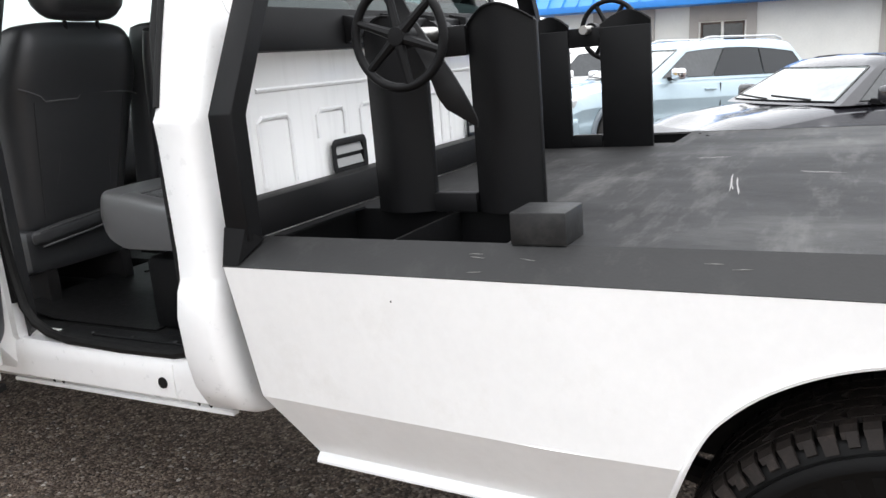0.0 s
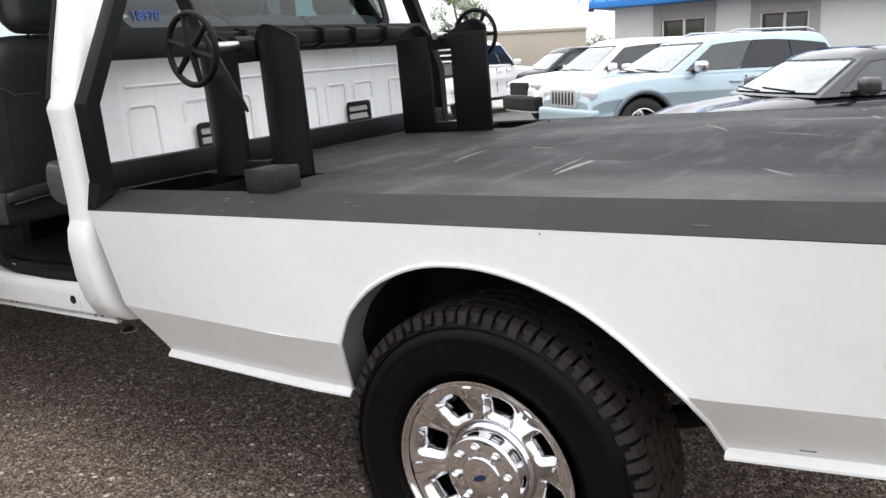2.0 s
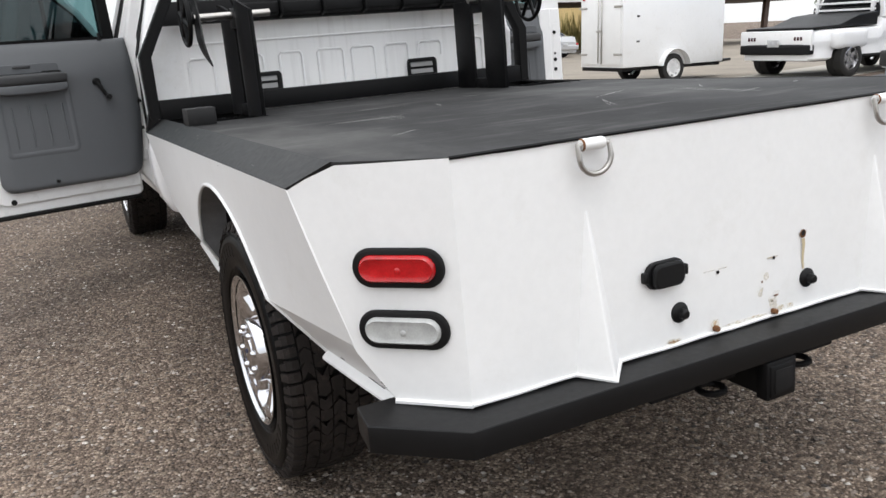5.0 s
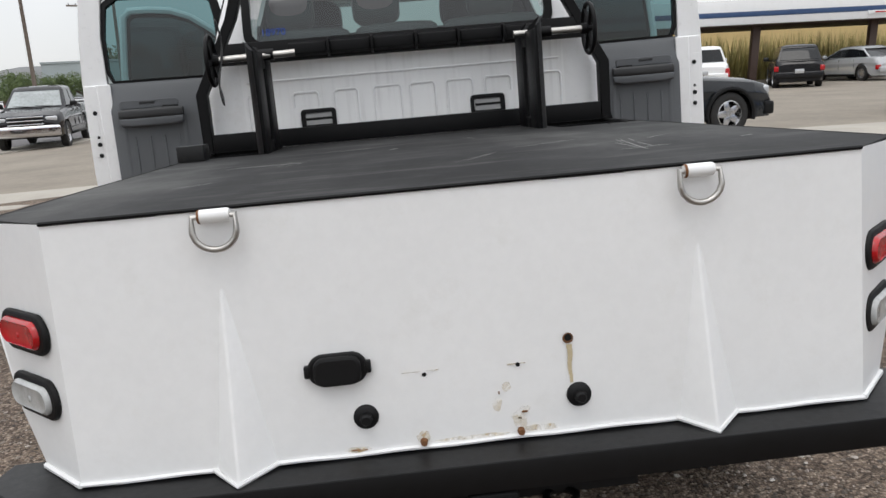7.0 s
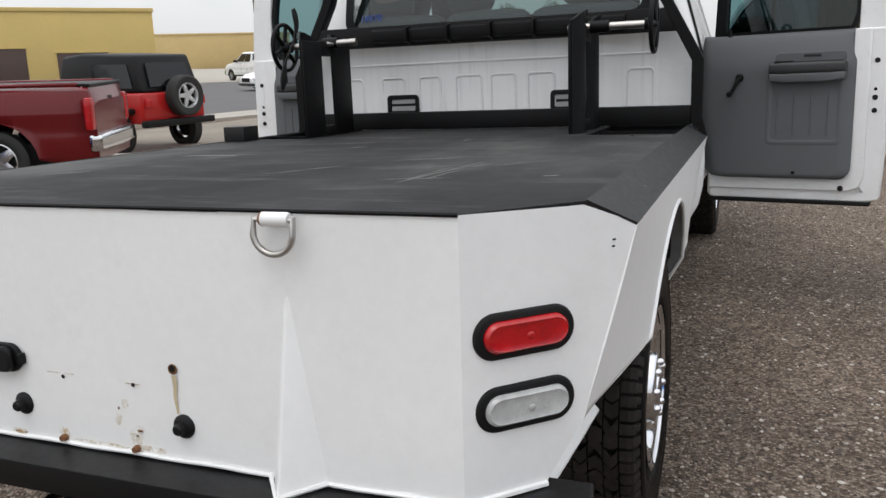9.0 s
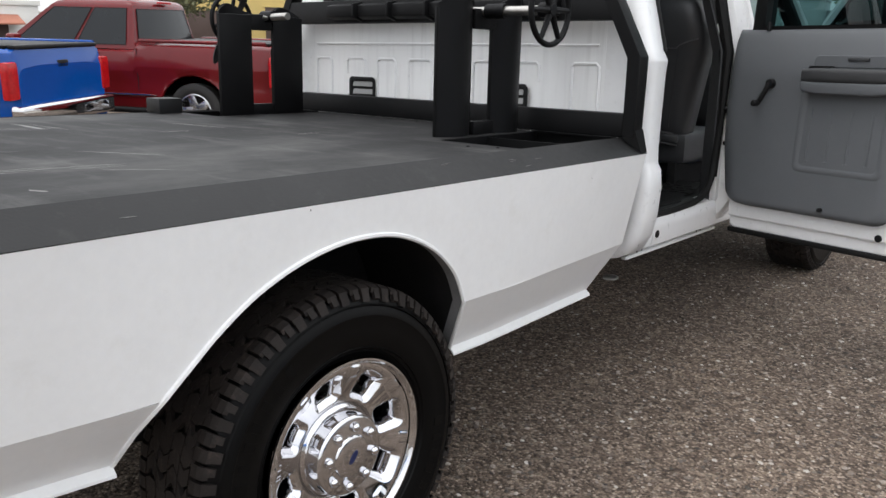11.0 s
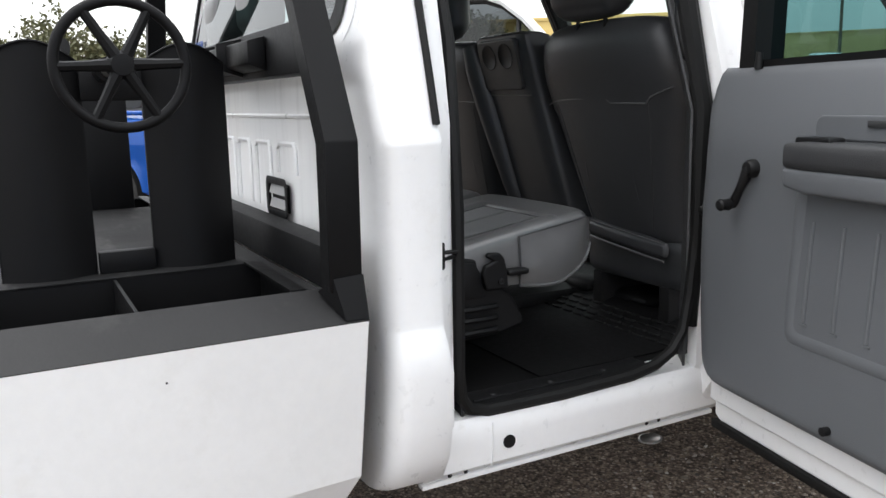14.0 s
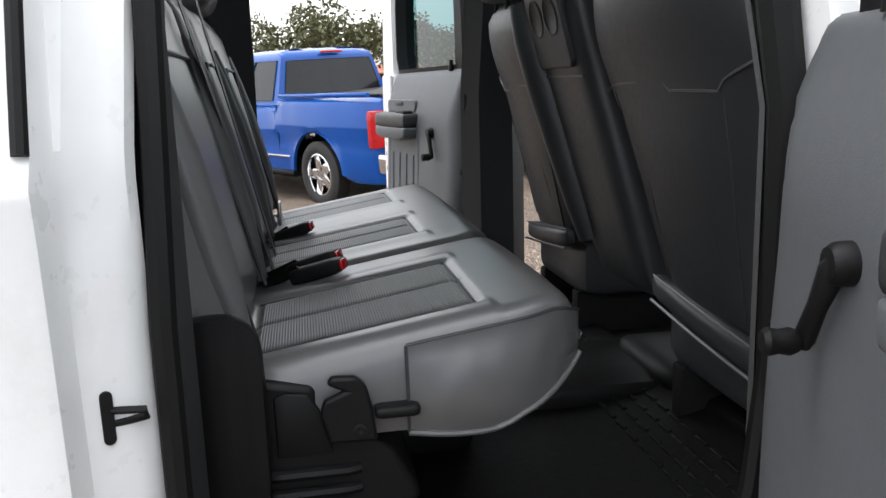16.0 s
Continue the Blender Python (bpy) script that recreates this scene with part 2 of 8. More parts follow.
def ribbed_vinyl():
    """Seat vinyl pressed into fine ribs."""
    m, n, l, p = nodes_of("ribbed_seat_vinyl")
    co, wv = n.new("ShaderNodeTexCoord"), n.new("ShaderNodeTexWave")
    wv.bands_direction = "Y"
    wv.inputs["Scale"].default_value = 78
    wv.inputs["Distortion"].default_value = 0.15
    l.new(co.outputs["Object"], wv.inputs["Vector"])
    # shade in the grooves is put into the base colour too
    l.new(ramp(n, l, wv.outputs["Fac"], [(0.2, (0.07, 0.071, 0.073)), (0.7, (0.135, 0.136, 0.139))]).outputs[0], p.inputs["Base Color"])
    p.inputs["Roughness"].default_value = 0.42
    bump(n, l, p, wv.outputs["Fac"], 0.5, 0.002)
    return m


RIBVINYL = ribbed_vinyl()
# same vinyl as the cushions; light on backs and welts sets its grey
MIDVINYL = surface("vinyl_toned_for_light", (0.115, 0.115, 0.117), 0.34, vary=0.1, scale=3, spec=0.6, spread=0)
DARKVINYL = surface("dark_seatback_vinyl", (0.042, 0.043, 0.046), 0.42, vary=0.15, scale=5, spec=0.5, spread=0.05, grain=0.12, grain_scale=260)
FLOORMAT = surface("black_rubber_floor", (0.007, 0.007, 0.0073), 0.5, vary=0.3, grain=0.2, grain_scale=150, dirt=(0.018, 0.017, 0.016), spec=0.22)
# the arch return's shade is put into this grey
SHADEGREY = surface("grey_shaded_arch", (0.20, 0.20, 0.205), 0.7, vary=0.3, scale=12, grain=0.2, grain_scale=120, dirt=(0.08, 0.07, 0.06))
STITCH = surface("grey_thread", (0.09, 0.09, 0.095), 0.8)
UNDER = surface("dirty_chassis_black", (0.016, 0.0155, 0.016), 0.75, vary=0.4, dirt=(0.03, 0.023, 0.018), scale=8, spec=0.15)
RUST = surface("brown_rust", (0.20, 0.085, 0.03), 0.85, vary=0.4, scale=30)
RUSTSTREAK = surface("ochre_rust_stain", (0.62, 0.52, 0.34), 0.6, vary=0.25, scale=60)


def stain_material():
    """A thin ochre stain that lets the paint show through in blotches."""
    m, n, l, p = nodes_of("soft_rust_stain")
    t = noise_tex(n, l, 60, 6, 0.7)
    l.new(mixc(n, l, ramp(n, l, t.outputs[0], [(0.4, 0.0), (0.7, 1.0)]).outputs[0], (0.68, 0.58, 0.36), (0.48, 0.31, 0.12)), p.inputs["Base Color"])
    p.inputs["Roughness"].default_value = 0.7
    l.new(ramp(n, l, t.outputs[0], [(0.38, 0.0), (0.66, 0.6)]).outputs[0], p.inputs["Alpha"])
    return m


STAIN = stain_material()
REDLENS = surface("red_lens", (0.55, 0.006, 0.010), 0.22, vary=0.4, coat=0.2, scale=22)
CLEARLENS = surface("clear_lens", (0.50, 0.51, 0.50), 0.2, vary=0.3, coat=0.4, scale=26)
REARGLASS = pane("grey_green_rear_glass", (0.30, 0.385, 0.38))
DARKTINT = pane("dark_privacy_glass", (0.07, 0.08, 0.085))
DOORGLASS = pane("teal_tinted_glass", (0.15, 0.28, 0.29))
CLEAR = pane("clear_greenish_glass", (0.72, 0.82, 0.80))
DARKGLASS = surface("dark_far_glass", (0.02, 0.024, 0.028), 0.06, vary=0.2, coat=0.5)
BLUEWRITING = surface("blue_window_paint", (0.02, 0.075, 0.34), 0.6)


def deck_material():
    m, n, l, p = nodes_of("worn_black_deck_paint")
    big = noise_tex(n, l, 1.1, 7, 0.62, stretch=(1.0, 0.5, 1))
    fine = noise_tex(n, l, 30, 5, 0.7)
    scuff = noise_tex(n, l, 4.2, 9, 0.72, stretch=(0.5, 2.2, 1))
    tone = ramp(n, l, big.outputs[0], [(0.36, (0.0075, 0.0075, 0.008)), (0.50, (0.017, 0.017, 0.0175)), (0.64, (0.062, 0.061, 0.059))])
    sc = ramp(n, l, scuff.outputs[0], [(0.52, 0.0), (0.74, 0.40)])
    col = mixc(n, l, sc.outputs[0], tone.outputs[0], (0.17, 0.165, 0.16))
    fl = ramp(n, l, fine.outputs[0], [(0.3, 0.8), (0.7, 1.1)])
    l.new(mixc(n, l, 1.0, col, fl.outputs[0], "MULTIPLY"), p.inputs["Base Color"])
    p.inputs["Specular IOR Level"].default_value = 0.22
    rr = ramp(n, l, big.outputs[0], [(0.35, 0.78), (0.65, 0.62)])
    l.new(rr.outputs[0], p.inputs["Roughness"])
    bump(n, l, p, fine.outputs[0], 0.25, 0.003)
    return m


DECK = deck_material()
DECKRAIL = surface("rubbed_black_rail_paint", (0.015, 0.015, 0.0155), 0.5, vary=0.4, grain=0.15, grain_scale=160, scale=4, dirt=(0.05, 0.05, 0.048), spec=0.3)


def gravel_material():
    m, n, l, p = nodes_of("gravel_ground")
    co = n.new("ShaderNodeTexCoord")
    vo = n.new("ShaderNodeTexVoronoi")
    vo.inputs["Scale"].default_value = 105
    l.new(co.outputs["Object"], vo.inputs["Vector"])
    vo2 = n.new("ShaderNodeTexVoronoi")
    vo2.inputs["Scale"].default_value = 46
    l.new(co.outputs["Object"], vo2.inputs["Vector"])
    sep = n.new("ShaderNodeSeparateColor")
    l.new(vo.outputs["Color"], sep.inputs[0])
    sep2 = n.new("ShaderNodeSeparateColor")
    l.new(vo2.outputs["Color"], sep2.inputs[0])
    stops = [(0.0, (0.040, 0.034, 0.030)), (0.30, (0.10, 0.083, 0.071)), (0.60, (0.18, 0.15, 0.126)), (0.85, (0.29, 0.25, 0.21)), (1.0, (0.50, 0.46, 0.41))]
    a, b = ramp(n, l, sep.outputs[0], stops), ramp(n, l, sep2.outputs[0], stops)
    col = mixc(n, l, 0.28, a.outputs[0], b.outputs[0])
    # shade between pebbles is multiplied into the colour
    gap = ramp(n, l, vo.outputs["Distance"], [(0.35, 1.0), (0.85, 0.6)])
    col = mixc(n, l, 1.0, col, gap.outputs[0], "MULTIPLY")
    big = noise_tex(n, l, 0.6, 7, 0.65)
    br = ramp(n, l, big.outputs[0], [(0.32, (0.66, 0.60, 0.565)), (0.68, (1.24, 1.11, 1.0))])
    l.new(mixc(n, l, 1.0, col, br.outputs[0], "MULTIPLY"), p.inputs["Base Color"])
    p.inputs["Roughness"].default_value = 0.92
    p.inputs["Specular IOR Level"].default_value = 0.25
    inv = n.new("ShaderNodeMath")
    inv.operation = "SUBTRACT"
    inv.inputs[0].default_value = 1.0
    l.new(vo.outputs["Distance"], inv.inputs[1])
    bump(n, l, p, inv.outputs[0], 0.9, 0.010)
    return m


GRAVEL = gravel_material()


def stone_material():
    m, n, l, p = nodes_of("loose_stones")
    g = n.new("ShaderNodeNewGeometry")
    r = ramp(n, l, g.outputs["Random Per Island"], [(0.0, (0.05, 0.043, 0.039)), (0.3, (0.135, 0.112, 0.094)), (0.6, (0.24, 0.20, 0.168)), (0.86, (0.38, 0.33, 0.285)), (1.0, (0.62, 0.58, 0.53))])
    f = noise_tex(n, l, 150, 3)
    t = ramp(n, l, f.outputs[0], [(0.3, 0.75), (0.7, 1.1)])
    l.new(mixc(n, l, 1.0, r.outputs[0], t.outputs[0], "MULTIPLY"), p.inputs["Base Color"])
    p.inputs["Roughness"].default_value = 0.9
    return m


STONES = stone_material()


def ground_z(x, y):
    """The lot falls gently away to the driver's side."""
    return 0.03 * min(0.95, max(-12.0, x))

# ---- the pickup: flatbed ----
truck = thing("pickup_truck", TILT, "white crew-cab pickup with black flatbed and four open doors", "pickup truck")
RAIL_X, RAIL_Z, DECK_X, DECK_Z = 1.0, 1.04, 0.925, 1.09
ARCH = [(0.37, 0.71), (0.345, 0.765), (0.313, 0.812), (0.25, 0.868), (0.17, 0.912), (0.08, 0.94), (-0.01, 0.948), (-0.1, 0.942),
        (-0.2, 0.918), (-0.3, 0.876), (-0.385, 0.82), (-0.45, 0.765), (-0.51, 0.712)]


def eased(pts, steps):
    """A smooth run through the given corners."""
    out = []
    for i in range(len(pts) - 1):
        p0, p1, p2, p3 = [Vector(pts[min(len(pts) - 1, max(0, i + k))]) for k in (-1, 0, 1, 2)]
        for j in range(steps):
            t = j / steps
            p = 0.5 * (2 * p1 + (p2 - p0) * t + (2 * p0 - 5 * p1 + 4 * p2 - p3) * t * t + (3 * p1 - p0 - 3 * p2 + p3) * t ** 3)
            out.append((p.x, p.y))
    return out + [pts[-1]]


ARCH = eased(ARCH, 4)


def flank_x(z, y):
    """Half width of the bed's flank at a height: nearly upright above the crease, drawn in below it and towards the cab."""
    x = 0.98 + (z - 0.71) / 0.33 * 0.02 if z > 0.71 else 0.98 - (0.71 - z) / 0.17 * 0.095
    low = min(1.0, (RAIL_Z - z) / 0.33)
    draw = 0.036 * max(0.0, (0.71 - z) / 0.17) * max(0.0, min(1.0, (y + 1.02) / 0.45)) if y < -0.5 else 0.0
    return x - 0.045 * max(0.0, (y - 0.6) / 0.73) * low - 0.058 * max(0.0, (-0.525 - y) / 0.455) * low - draw


def flank(s):
    bm = bmesh.new()
    ys = [1.335, 1.1, 0.9, 0.7, 0.5] + [y for y, _ in ARCH] + [-0.62, -0.75, -0.888]
    low = dict(ARCH)
    rows = []
    for y in ys:
        z1 = low.get(y, 0.71)
        col = []
        for i in range(7):
            z = RAIL_Z + (z1 - RAIL_Z) * i / 6
            yy = y - (0.09 * (RAIL_Z - z) / 0.33 if y == -0.888 else 0)
            col.append((s * flank_x(z, yy), yy, z))
        rows.append(col)
    grid(rows, bm, 0.004, (-s, 0, 0))
    for top, bottom in ((((1.335, 0.71), (0.37, 0.71)), ((1.265, 0.53), (0.43, 0.54))), (((-0.51, 0.71), (-0.978, 0.71)), ((-0.556, 0.553), (-1.03, 0.585)))):
        rows = []
        for i in range(6):
            q = i / 5
            row = []
            for k in range(9):
                w = k / 8
                y0, z0 = [a + (b - a) * w for a, b in zip(*top)]
                y1, z1 = [a + (b - a) * w for a, b in zip(*bottom)]
                y, z = y0 + (y1 - y0) * q, z0 + (z1 - z0) * q
                dent = 0.004 * noise.noise((y * 6, z * 9, s * 3))
                row.append((s * (flank_x(z, y) + dent * math.sin(math.pi * q)), y, z))
            rows.append(row)
        grid(rows, bm, 0.004, (-s, 0, 0))
        # the turned-out lip along the foot of the skirt
        (ya, za), (yb, zb) = bottom
        pts = [(s * (flank_x(za + (zb - za) * k / 6, ya + (yb - ya) * k / 6) + 0.002), ya + (yb - ya) * k / 6, za + (zb - za) * k / 6) for k in range(7)]
        grid([[(x, y, z + 0.004) for x, y, z in pts], [(x + s * 0.016, y, z - 0.012) for x, y, z in pts]], bm, 0.006, (0, 0, -1))
    return part("bed_side", bm, BEDWHITE, truck, "white-painted bed side with a cut wheel arch", 30)


ARCHRUN = [(0.43, 0.542), (0.41, 0.60), (0.39, 0.655)] + ARCH + [(-0.536, 0.66), (-0.548, 0.60), (-0.555, 0.556)]


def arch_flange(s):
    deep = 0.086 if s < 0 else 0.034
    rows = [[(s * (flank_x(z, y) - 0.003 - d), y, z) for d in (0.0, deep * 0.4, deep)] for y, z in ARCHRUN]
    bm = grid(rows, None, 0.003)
    return part("arch_flange", bm, SHADEGREY, truck, "arch return with its shade put into the grey", 50)


def arch_lip(s):
    outline = [(0.43, 0.542), (0.40, 0.63)] + ARCH + [(-0.54, 0.64), (-0.556, 0.553)]
    bm = tube([(s * (flank_x(z, y) + 0.001), y, z) for y, z in outline], 0.006, 6)
    return part("arch_lip", bm, BEDWHITE, truck)


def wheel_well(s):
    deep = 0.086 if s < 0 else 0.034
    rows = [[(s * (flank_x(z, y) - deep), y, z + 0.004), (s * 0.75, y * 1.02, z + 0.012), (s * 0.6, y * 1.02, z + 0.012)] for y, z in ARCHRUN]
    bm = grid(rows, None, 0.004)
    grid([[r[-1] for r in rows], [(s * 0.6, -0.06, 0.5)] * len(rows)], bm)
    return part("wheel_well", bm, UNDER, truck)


for s in (1, -1):
    flank(s), arch_flange(s), arch_lip(s), wheel_well(s)
    # sloping rail on top of the flank
    rail = grid([[(s * RAIL_X * 1.001, 1.337, RAIL_Z), (s * 1.001, -0.888, RAIL_Z)], [(s * DECK_X, 1.337, DECK_Z + 0.002), (s * DECK_X, -0.972, DECK_Z + 0.002)]], None, 0.008, (-s * 0.5, 0, -0.8))
    part("side_rail", rail, DECKRAIL, truck, "sloping black side rail, paint rubbed")
    # bent corner piece between rail and rack
    bm = bmesh.new()
    for x, y, z in ((1.0, 1.336, 1.044), (1.0, 1.292, 1.044), (0.979, 1.336, 1.122), (0.979, 1.278, 1.118), (0.94, 1.262, 1.09), (0.94, 1.336, 1.09)):
        bm.verts.new((s * x, y, z))
    bmesh.ops.convex_hull(bm, input=bm.verts)
    part("corner_gusset", bm, BLACKSTEEL, truck, "", 10)
    # slanted rear corner with its two lamps
    cor = [(0.998, -0.888, 1.04), (0.912, -0.985, 1.089), (0.756, -1.143, 1.089), (0.756, -1.157, 0.598), (0.866, -1.036, 0.597), (0.922, -0.978, 0.70)]
    bm = bmesh.new()
    front = [bm.verts.new((s * x, y, z)) for x, y, z in cor]
    back = [bm.verts.new((s * (x - 0.005), y + 0.005, z)) for x, y, z in cor]
    bm.faces.new(front)
    bm.faces.new(back[::-1])
    for i in range(6):
        bm.faces.new((front[i], back[i], back[(i + 1) % 6], front[(i + 1) % 6]))
    part("corner_panel", bm, BEDWHITE, truck, "", 0)
    # weld bead down the corner and along its foot
    bm = tube([(s * 0.756, -1.16, 0.599), (s * 0.868, -1.038, 0.597)], 0.006, 6)
    part("weld_bead", bm, BEDWHITE, truck)

# flat deck with an open well on each side
bm = bmesh.new()
for poly in ([(-0.6, -1.143), (0.6, -1.143), (0.6, 1.272), (-0.6, 1.272)],
             [(0.6, -1.143), (0.756, -1.143), (DECK_X, -0.972), (DECK_X, 0.70), (0.6, 0.70)], [(-0.6, -1.143), (-0.6, 0.70), (-DECK_X, 0.70), (-DECK_X, -0.972), (-0.756, -1.143)],
             [(0.6, 1.25), (DECK_X, 1.25), (DECK_X, 1.272), (0.6, 1.272)], [(-0.6, 1.25), (-0.6, 1.272), (-DECK_X, 1.272), (-DECK_X, 1.25)]):
    top = [bm.verts.new((x, y, DECK_Z)) for x, y in poly]
    bot = [bm.verts.new((x, y, DECK_Z - 0.006)) for x, y in poly]
    bm.faces.new(top)
    bm.faces.new(bot[::-1])
    for i in range(len(poly)):
        bm.faces.new((top[i], bot[i], bot[(i + 1) % len(poly)], top[(i + 1) % len(poly)]))
deck = part("deck", bm, DECK, truck, "black steel deck, scuffed and dusty", 0)
# scratches, bolt heads and grit on the deck
rnd = random.Random(4)
SCRATCH = surface("bare_scratches", (0.26, 0.25, 0.24), 0.5, vary=0.5, scale=40)
for x, y, a, ln, w in ((-0.49, -0.075, 0, 0.34, 0.009), (-0.47, -0.07, 2, 0.30, 0.006), (0.50, -0.56, 84, 0.44, 0.006), (0.53, -0.40, 80, 0.2, 0.004), (0.78, -0.61, 20, 0.05, 0.012), (-0.27, 0.39, 8, 0.26, 0.005), (-0.42, -0.12, 80, 0.22, 0.004), (0.1, -0.5, 60, 0.30, 0.003), (-0.1, 0.2, 75, 0.12, 0.004), (0.35, -0.2, 30, 0.3, 0.003), (0.5, -0.7, 15, 0.22, 0.004), (0.2, 0.5, 100, 0.12, 0.003), (-0.6, -0.6, 40, 0.14, 0.004), (0.62, -0.35, 50, 0.2, 0.003)):
    for k in range(3):
        q = radians(a + rnd.uniform(-2.5, 2.5))
        reach = min(0.03, ln * 0.12)
        cx, cy = x + rnd.uniform(-reach, reach), y + rnd.uniform(-reach, reach)
        half = ln * rnd.uniform(0.2, 0.5)
        pts = [(half * u, 0.0012 * math.sin(3 * u + k), 0.0003) for u in np.linspace(-1, 1, 7)]
        wide = [w * 0.05] + [w * rnd.uniform(0.2, 0.45) for _ in range(5)] + [w * 0.05]
        own = grid([[(px, py - b, 0.0007), (px, py + b, 0.0007)] for (px, py, _), b in zip(pts, wide)])
        part("scratch", merge(None, own, Matrix.Translation((cx, cy, DECK_Z)) @ Matrix.Rotation(q, 4, "Z")), SCRATCH, deck)
for x, y in ((0.05, 1.2), (0.2, 1.22), (0.78, 0.62), (0.86, 0.66)):
    part("bolt_head", lathe([(0, 0.003), (0.004, 0.003), (0.006, 0.0)], 8, None, Matrix.Translation((x, y, DECK_Z)) @ Matrix.Rotation(-math.pi / 2, 4, "Y")), UNDER, deck)

# rubbed marks on the sloping rails
for s in (1, -1):
    for k in range(7):
        y0 = rnd.choice((0.60, 0.66, 0.70, -0.55, 0.05, 0.30)) + rnd.uniform(-0.04, 0.04)
        u0, u1 = rnd.uniform(0.15, 0.8), rnd.uniform(-0.06, 0.06)
        pts = [(s * (1.0 - 0.075 * (u0 + u1 * q) + 0.0006), y0 + 0.03 * q, 1.0415 + 0.05 * (u0 + u1 * q)) for q in (0, 0.5, 1)]
        part("scuff_mark", tube(pts, [0.0003, 0.0008, 0.0003], 5), SCRATCH, truck)

for s in (1, -1):
    well = bmesh.new()
    x0, x1, y0, y1, z0 = s * 0.6, s * DECK_X, 0.70, 1.25, 0.76
    ring = [(x0, y0), (x1, y0), (x1, y1), (x0, y1)]
    grid([[(x, y, DECK_Z - 0.002) for x, y in ring], [(x, y, z0) for x, y in ring]], well, wrap=True)
    grid([[(x0, y0, z0), (x1, y0, z0)], [(x0, y1, z0), (x1, y1, z0)]], well)
    w = part("storage_well", well, BLACKSTEEL, truck, "open black storage well", 0)
    part("divider", box(min(x0, x1), max(x0, x1), 0.952, 0.958, z0, DECK_Z - 0.004, 0), BLACKSTEEL, w)
    part("rim_angle", grid([[(s * 0.605, 1.247, DECK_Z + 0.004), (s * 0.925, 1.247, DECK_Z + 0.004)], [(s * 0.605, 1.215, DECK_Z + 0.006), (s * 0.925, 1.215, DECK_Z + 0.006)]], None, 0.005, (0, 0, -1)), BLACKSTEEL, w)

# tail panel
bm = bmesh.new()
HW = 0.756
grid([[(x, -1.143 - 0.014 * (1.089 - z) / 0.49 + 0.0015 * noise.noise((x * 3, z * 4, 5)), z) for x in np.linspace(-HW, HW, 25)] for z in np.linspace(1.089, 0.598, 9)], bm, 0.005, (0, 1, 0))
tail = part("tail_panel", bm, BEDWHITE, truck, "white tail panel with rust stains and small holes", 30)
bm = tube([(x, -1.16, 0.599 + 0.001 * math.sin(x * 31)) for x in np.linspace(-HW, HW, 40)], 0.0042, 6)
part("foot_weld", bm, BEDWHITE, tail)
bm = tube([(x, -1.1445, 1.089) for x in np.linspace(-HW, HW, 30)], 0.004, 6)
part("top_edge", bm, BLACKSTEEL, tail)
for x in (-0.456, 0.433):
    bm = bmesh.new()
    tip = bm.verts.new((x, -1.1455, 0.972))
    l, m, r = bm.verts.new((x - 0.050, -1.1545, 0.6)), bm.verts.new((x, -1.228, 0.595)), bm.verts.new((x + 0.068, -1.1545, 0.6))
    for tri in ((tip, l, m), (tip, m, r), (l, r, m)):
        bm.faces.new(tri)
    bevel(bm, [e for e in bm.edges if tip in e.verts and m in e.verts], 0.010, 3)
    tube([(x - 0.054, -1.16, 0.6), (x, -1.23, 0.595), (x + 0.064, -1.16, 0.6)], 0.005, 6, bm=bm)
    part("gusset", bm, BEDWHITE, tail, "", 25)
    # weld-on lashing ring
    z = 1.078
    x += 0.009 if x < 0 else 0.0
    holder = part("ring_holder", lathe([(0, -0.028), (0.011, -0.028), (0.0125, -0.024), (0.0125, 0.024), (0.011, 0.028), (0, 0.028)], 18, None, Matrix.Translation((x, -1.163, z))), BEDWHITE, tail, "white-painted ring holder with rusty ends")
    pts = []
    for i in range(25):
        q = radians(-10 - 160 * i / 24)
        pts.append((x + 0.040 * math.cos(q) * (1.0 if abs(math.cos(q)) < 0.9 else 0.98), -1.166 - 0.008, z - 0.020 + 0.039 * math.sin(q)))
    pts = [(x + 0.038, -1.168, z)] + pts + [(x - 0.038, -1.168, z), (x, -1.163, z)]
    part("lashing_ring", tube(pts, 0.0058, 10, True), STEEL, holder, "galvanised steel ring")
    part("rust_rim", lathe([(0.0112, -0.0283), (0.0127, -0.0255), (0.0128, -0.0235)], 14, None, Matrix.Translation((x, -1.163, z))), RUST, holder)


def facing_tail(x, z, y=-1.1525):
    """A frame on the tail panel: its x axis looks out of it to the rear."""
    return Matrix.Translation((x, y, z)) @ Matrix.Rotation(-math.pi / 2, 4, "Z")


def oval_plate(w, h, d, r=0.004):
    """A stadium-shaped plate, d thick along x, long side along y."""
    return prism(rounded(w, h, h / 2 - 0.0005, 8), "x", 0, d, r)


sock = part("trailer_socket", merge(None, oval_plate(0.112, 0.062, 0.012), facing_tail(-0.262, 0.771)), BLACKTRIM, tail, "black oval trailer socket")
part("socket_lid", merge(None, prism(rounded(0.088, 0.056, 0.02, 5), "x", 0.012, 0.026, 0.006), facing_tail(-0.262, 0.771)), BLACKTRIM, sock)
part("socket_tab", merge(None, box(0, 0.014, 0.05, 0.062, -0.012, 0.012, 0.003), facing_tail(-0.262, 0.771)), BLACKTRIM, sock)
part("socket_tab", merge(None, box(0, 0.014, -0.062, -0.05, -0.012, 0.012, 0.003), facing_tail(-0.262, 0.771)), BLACKTRIM, sock)
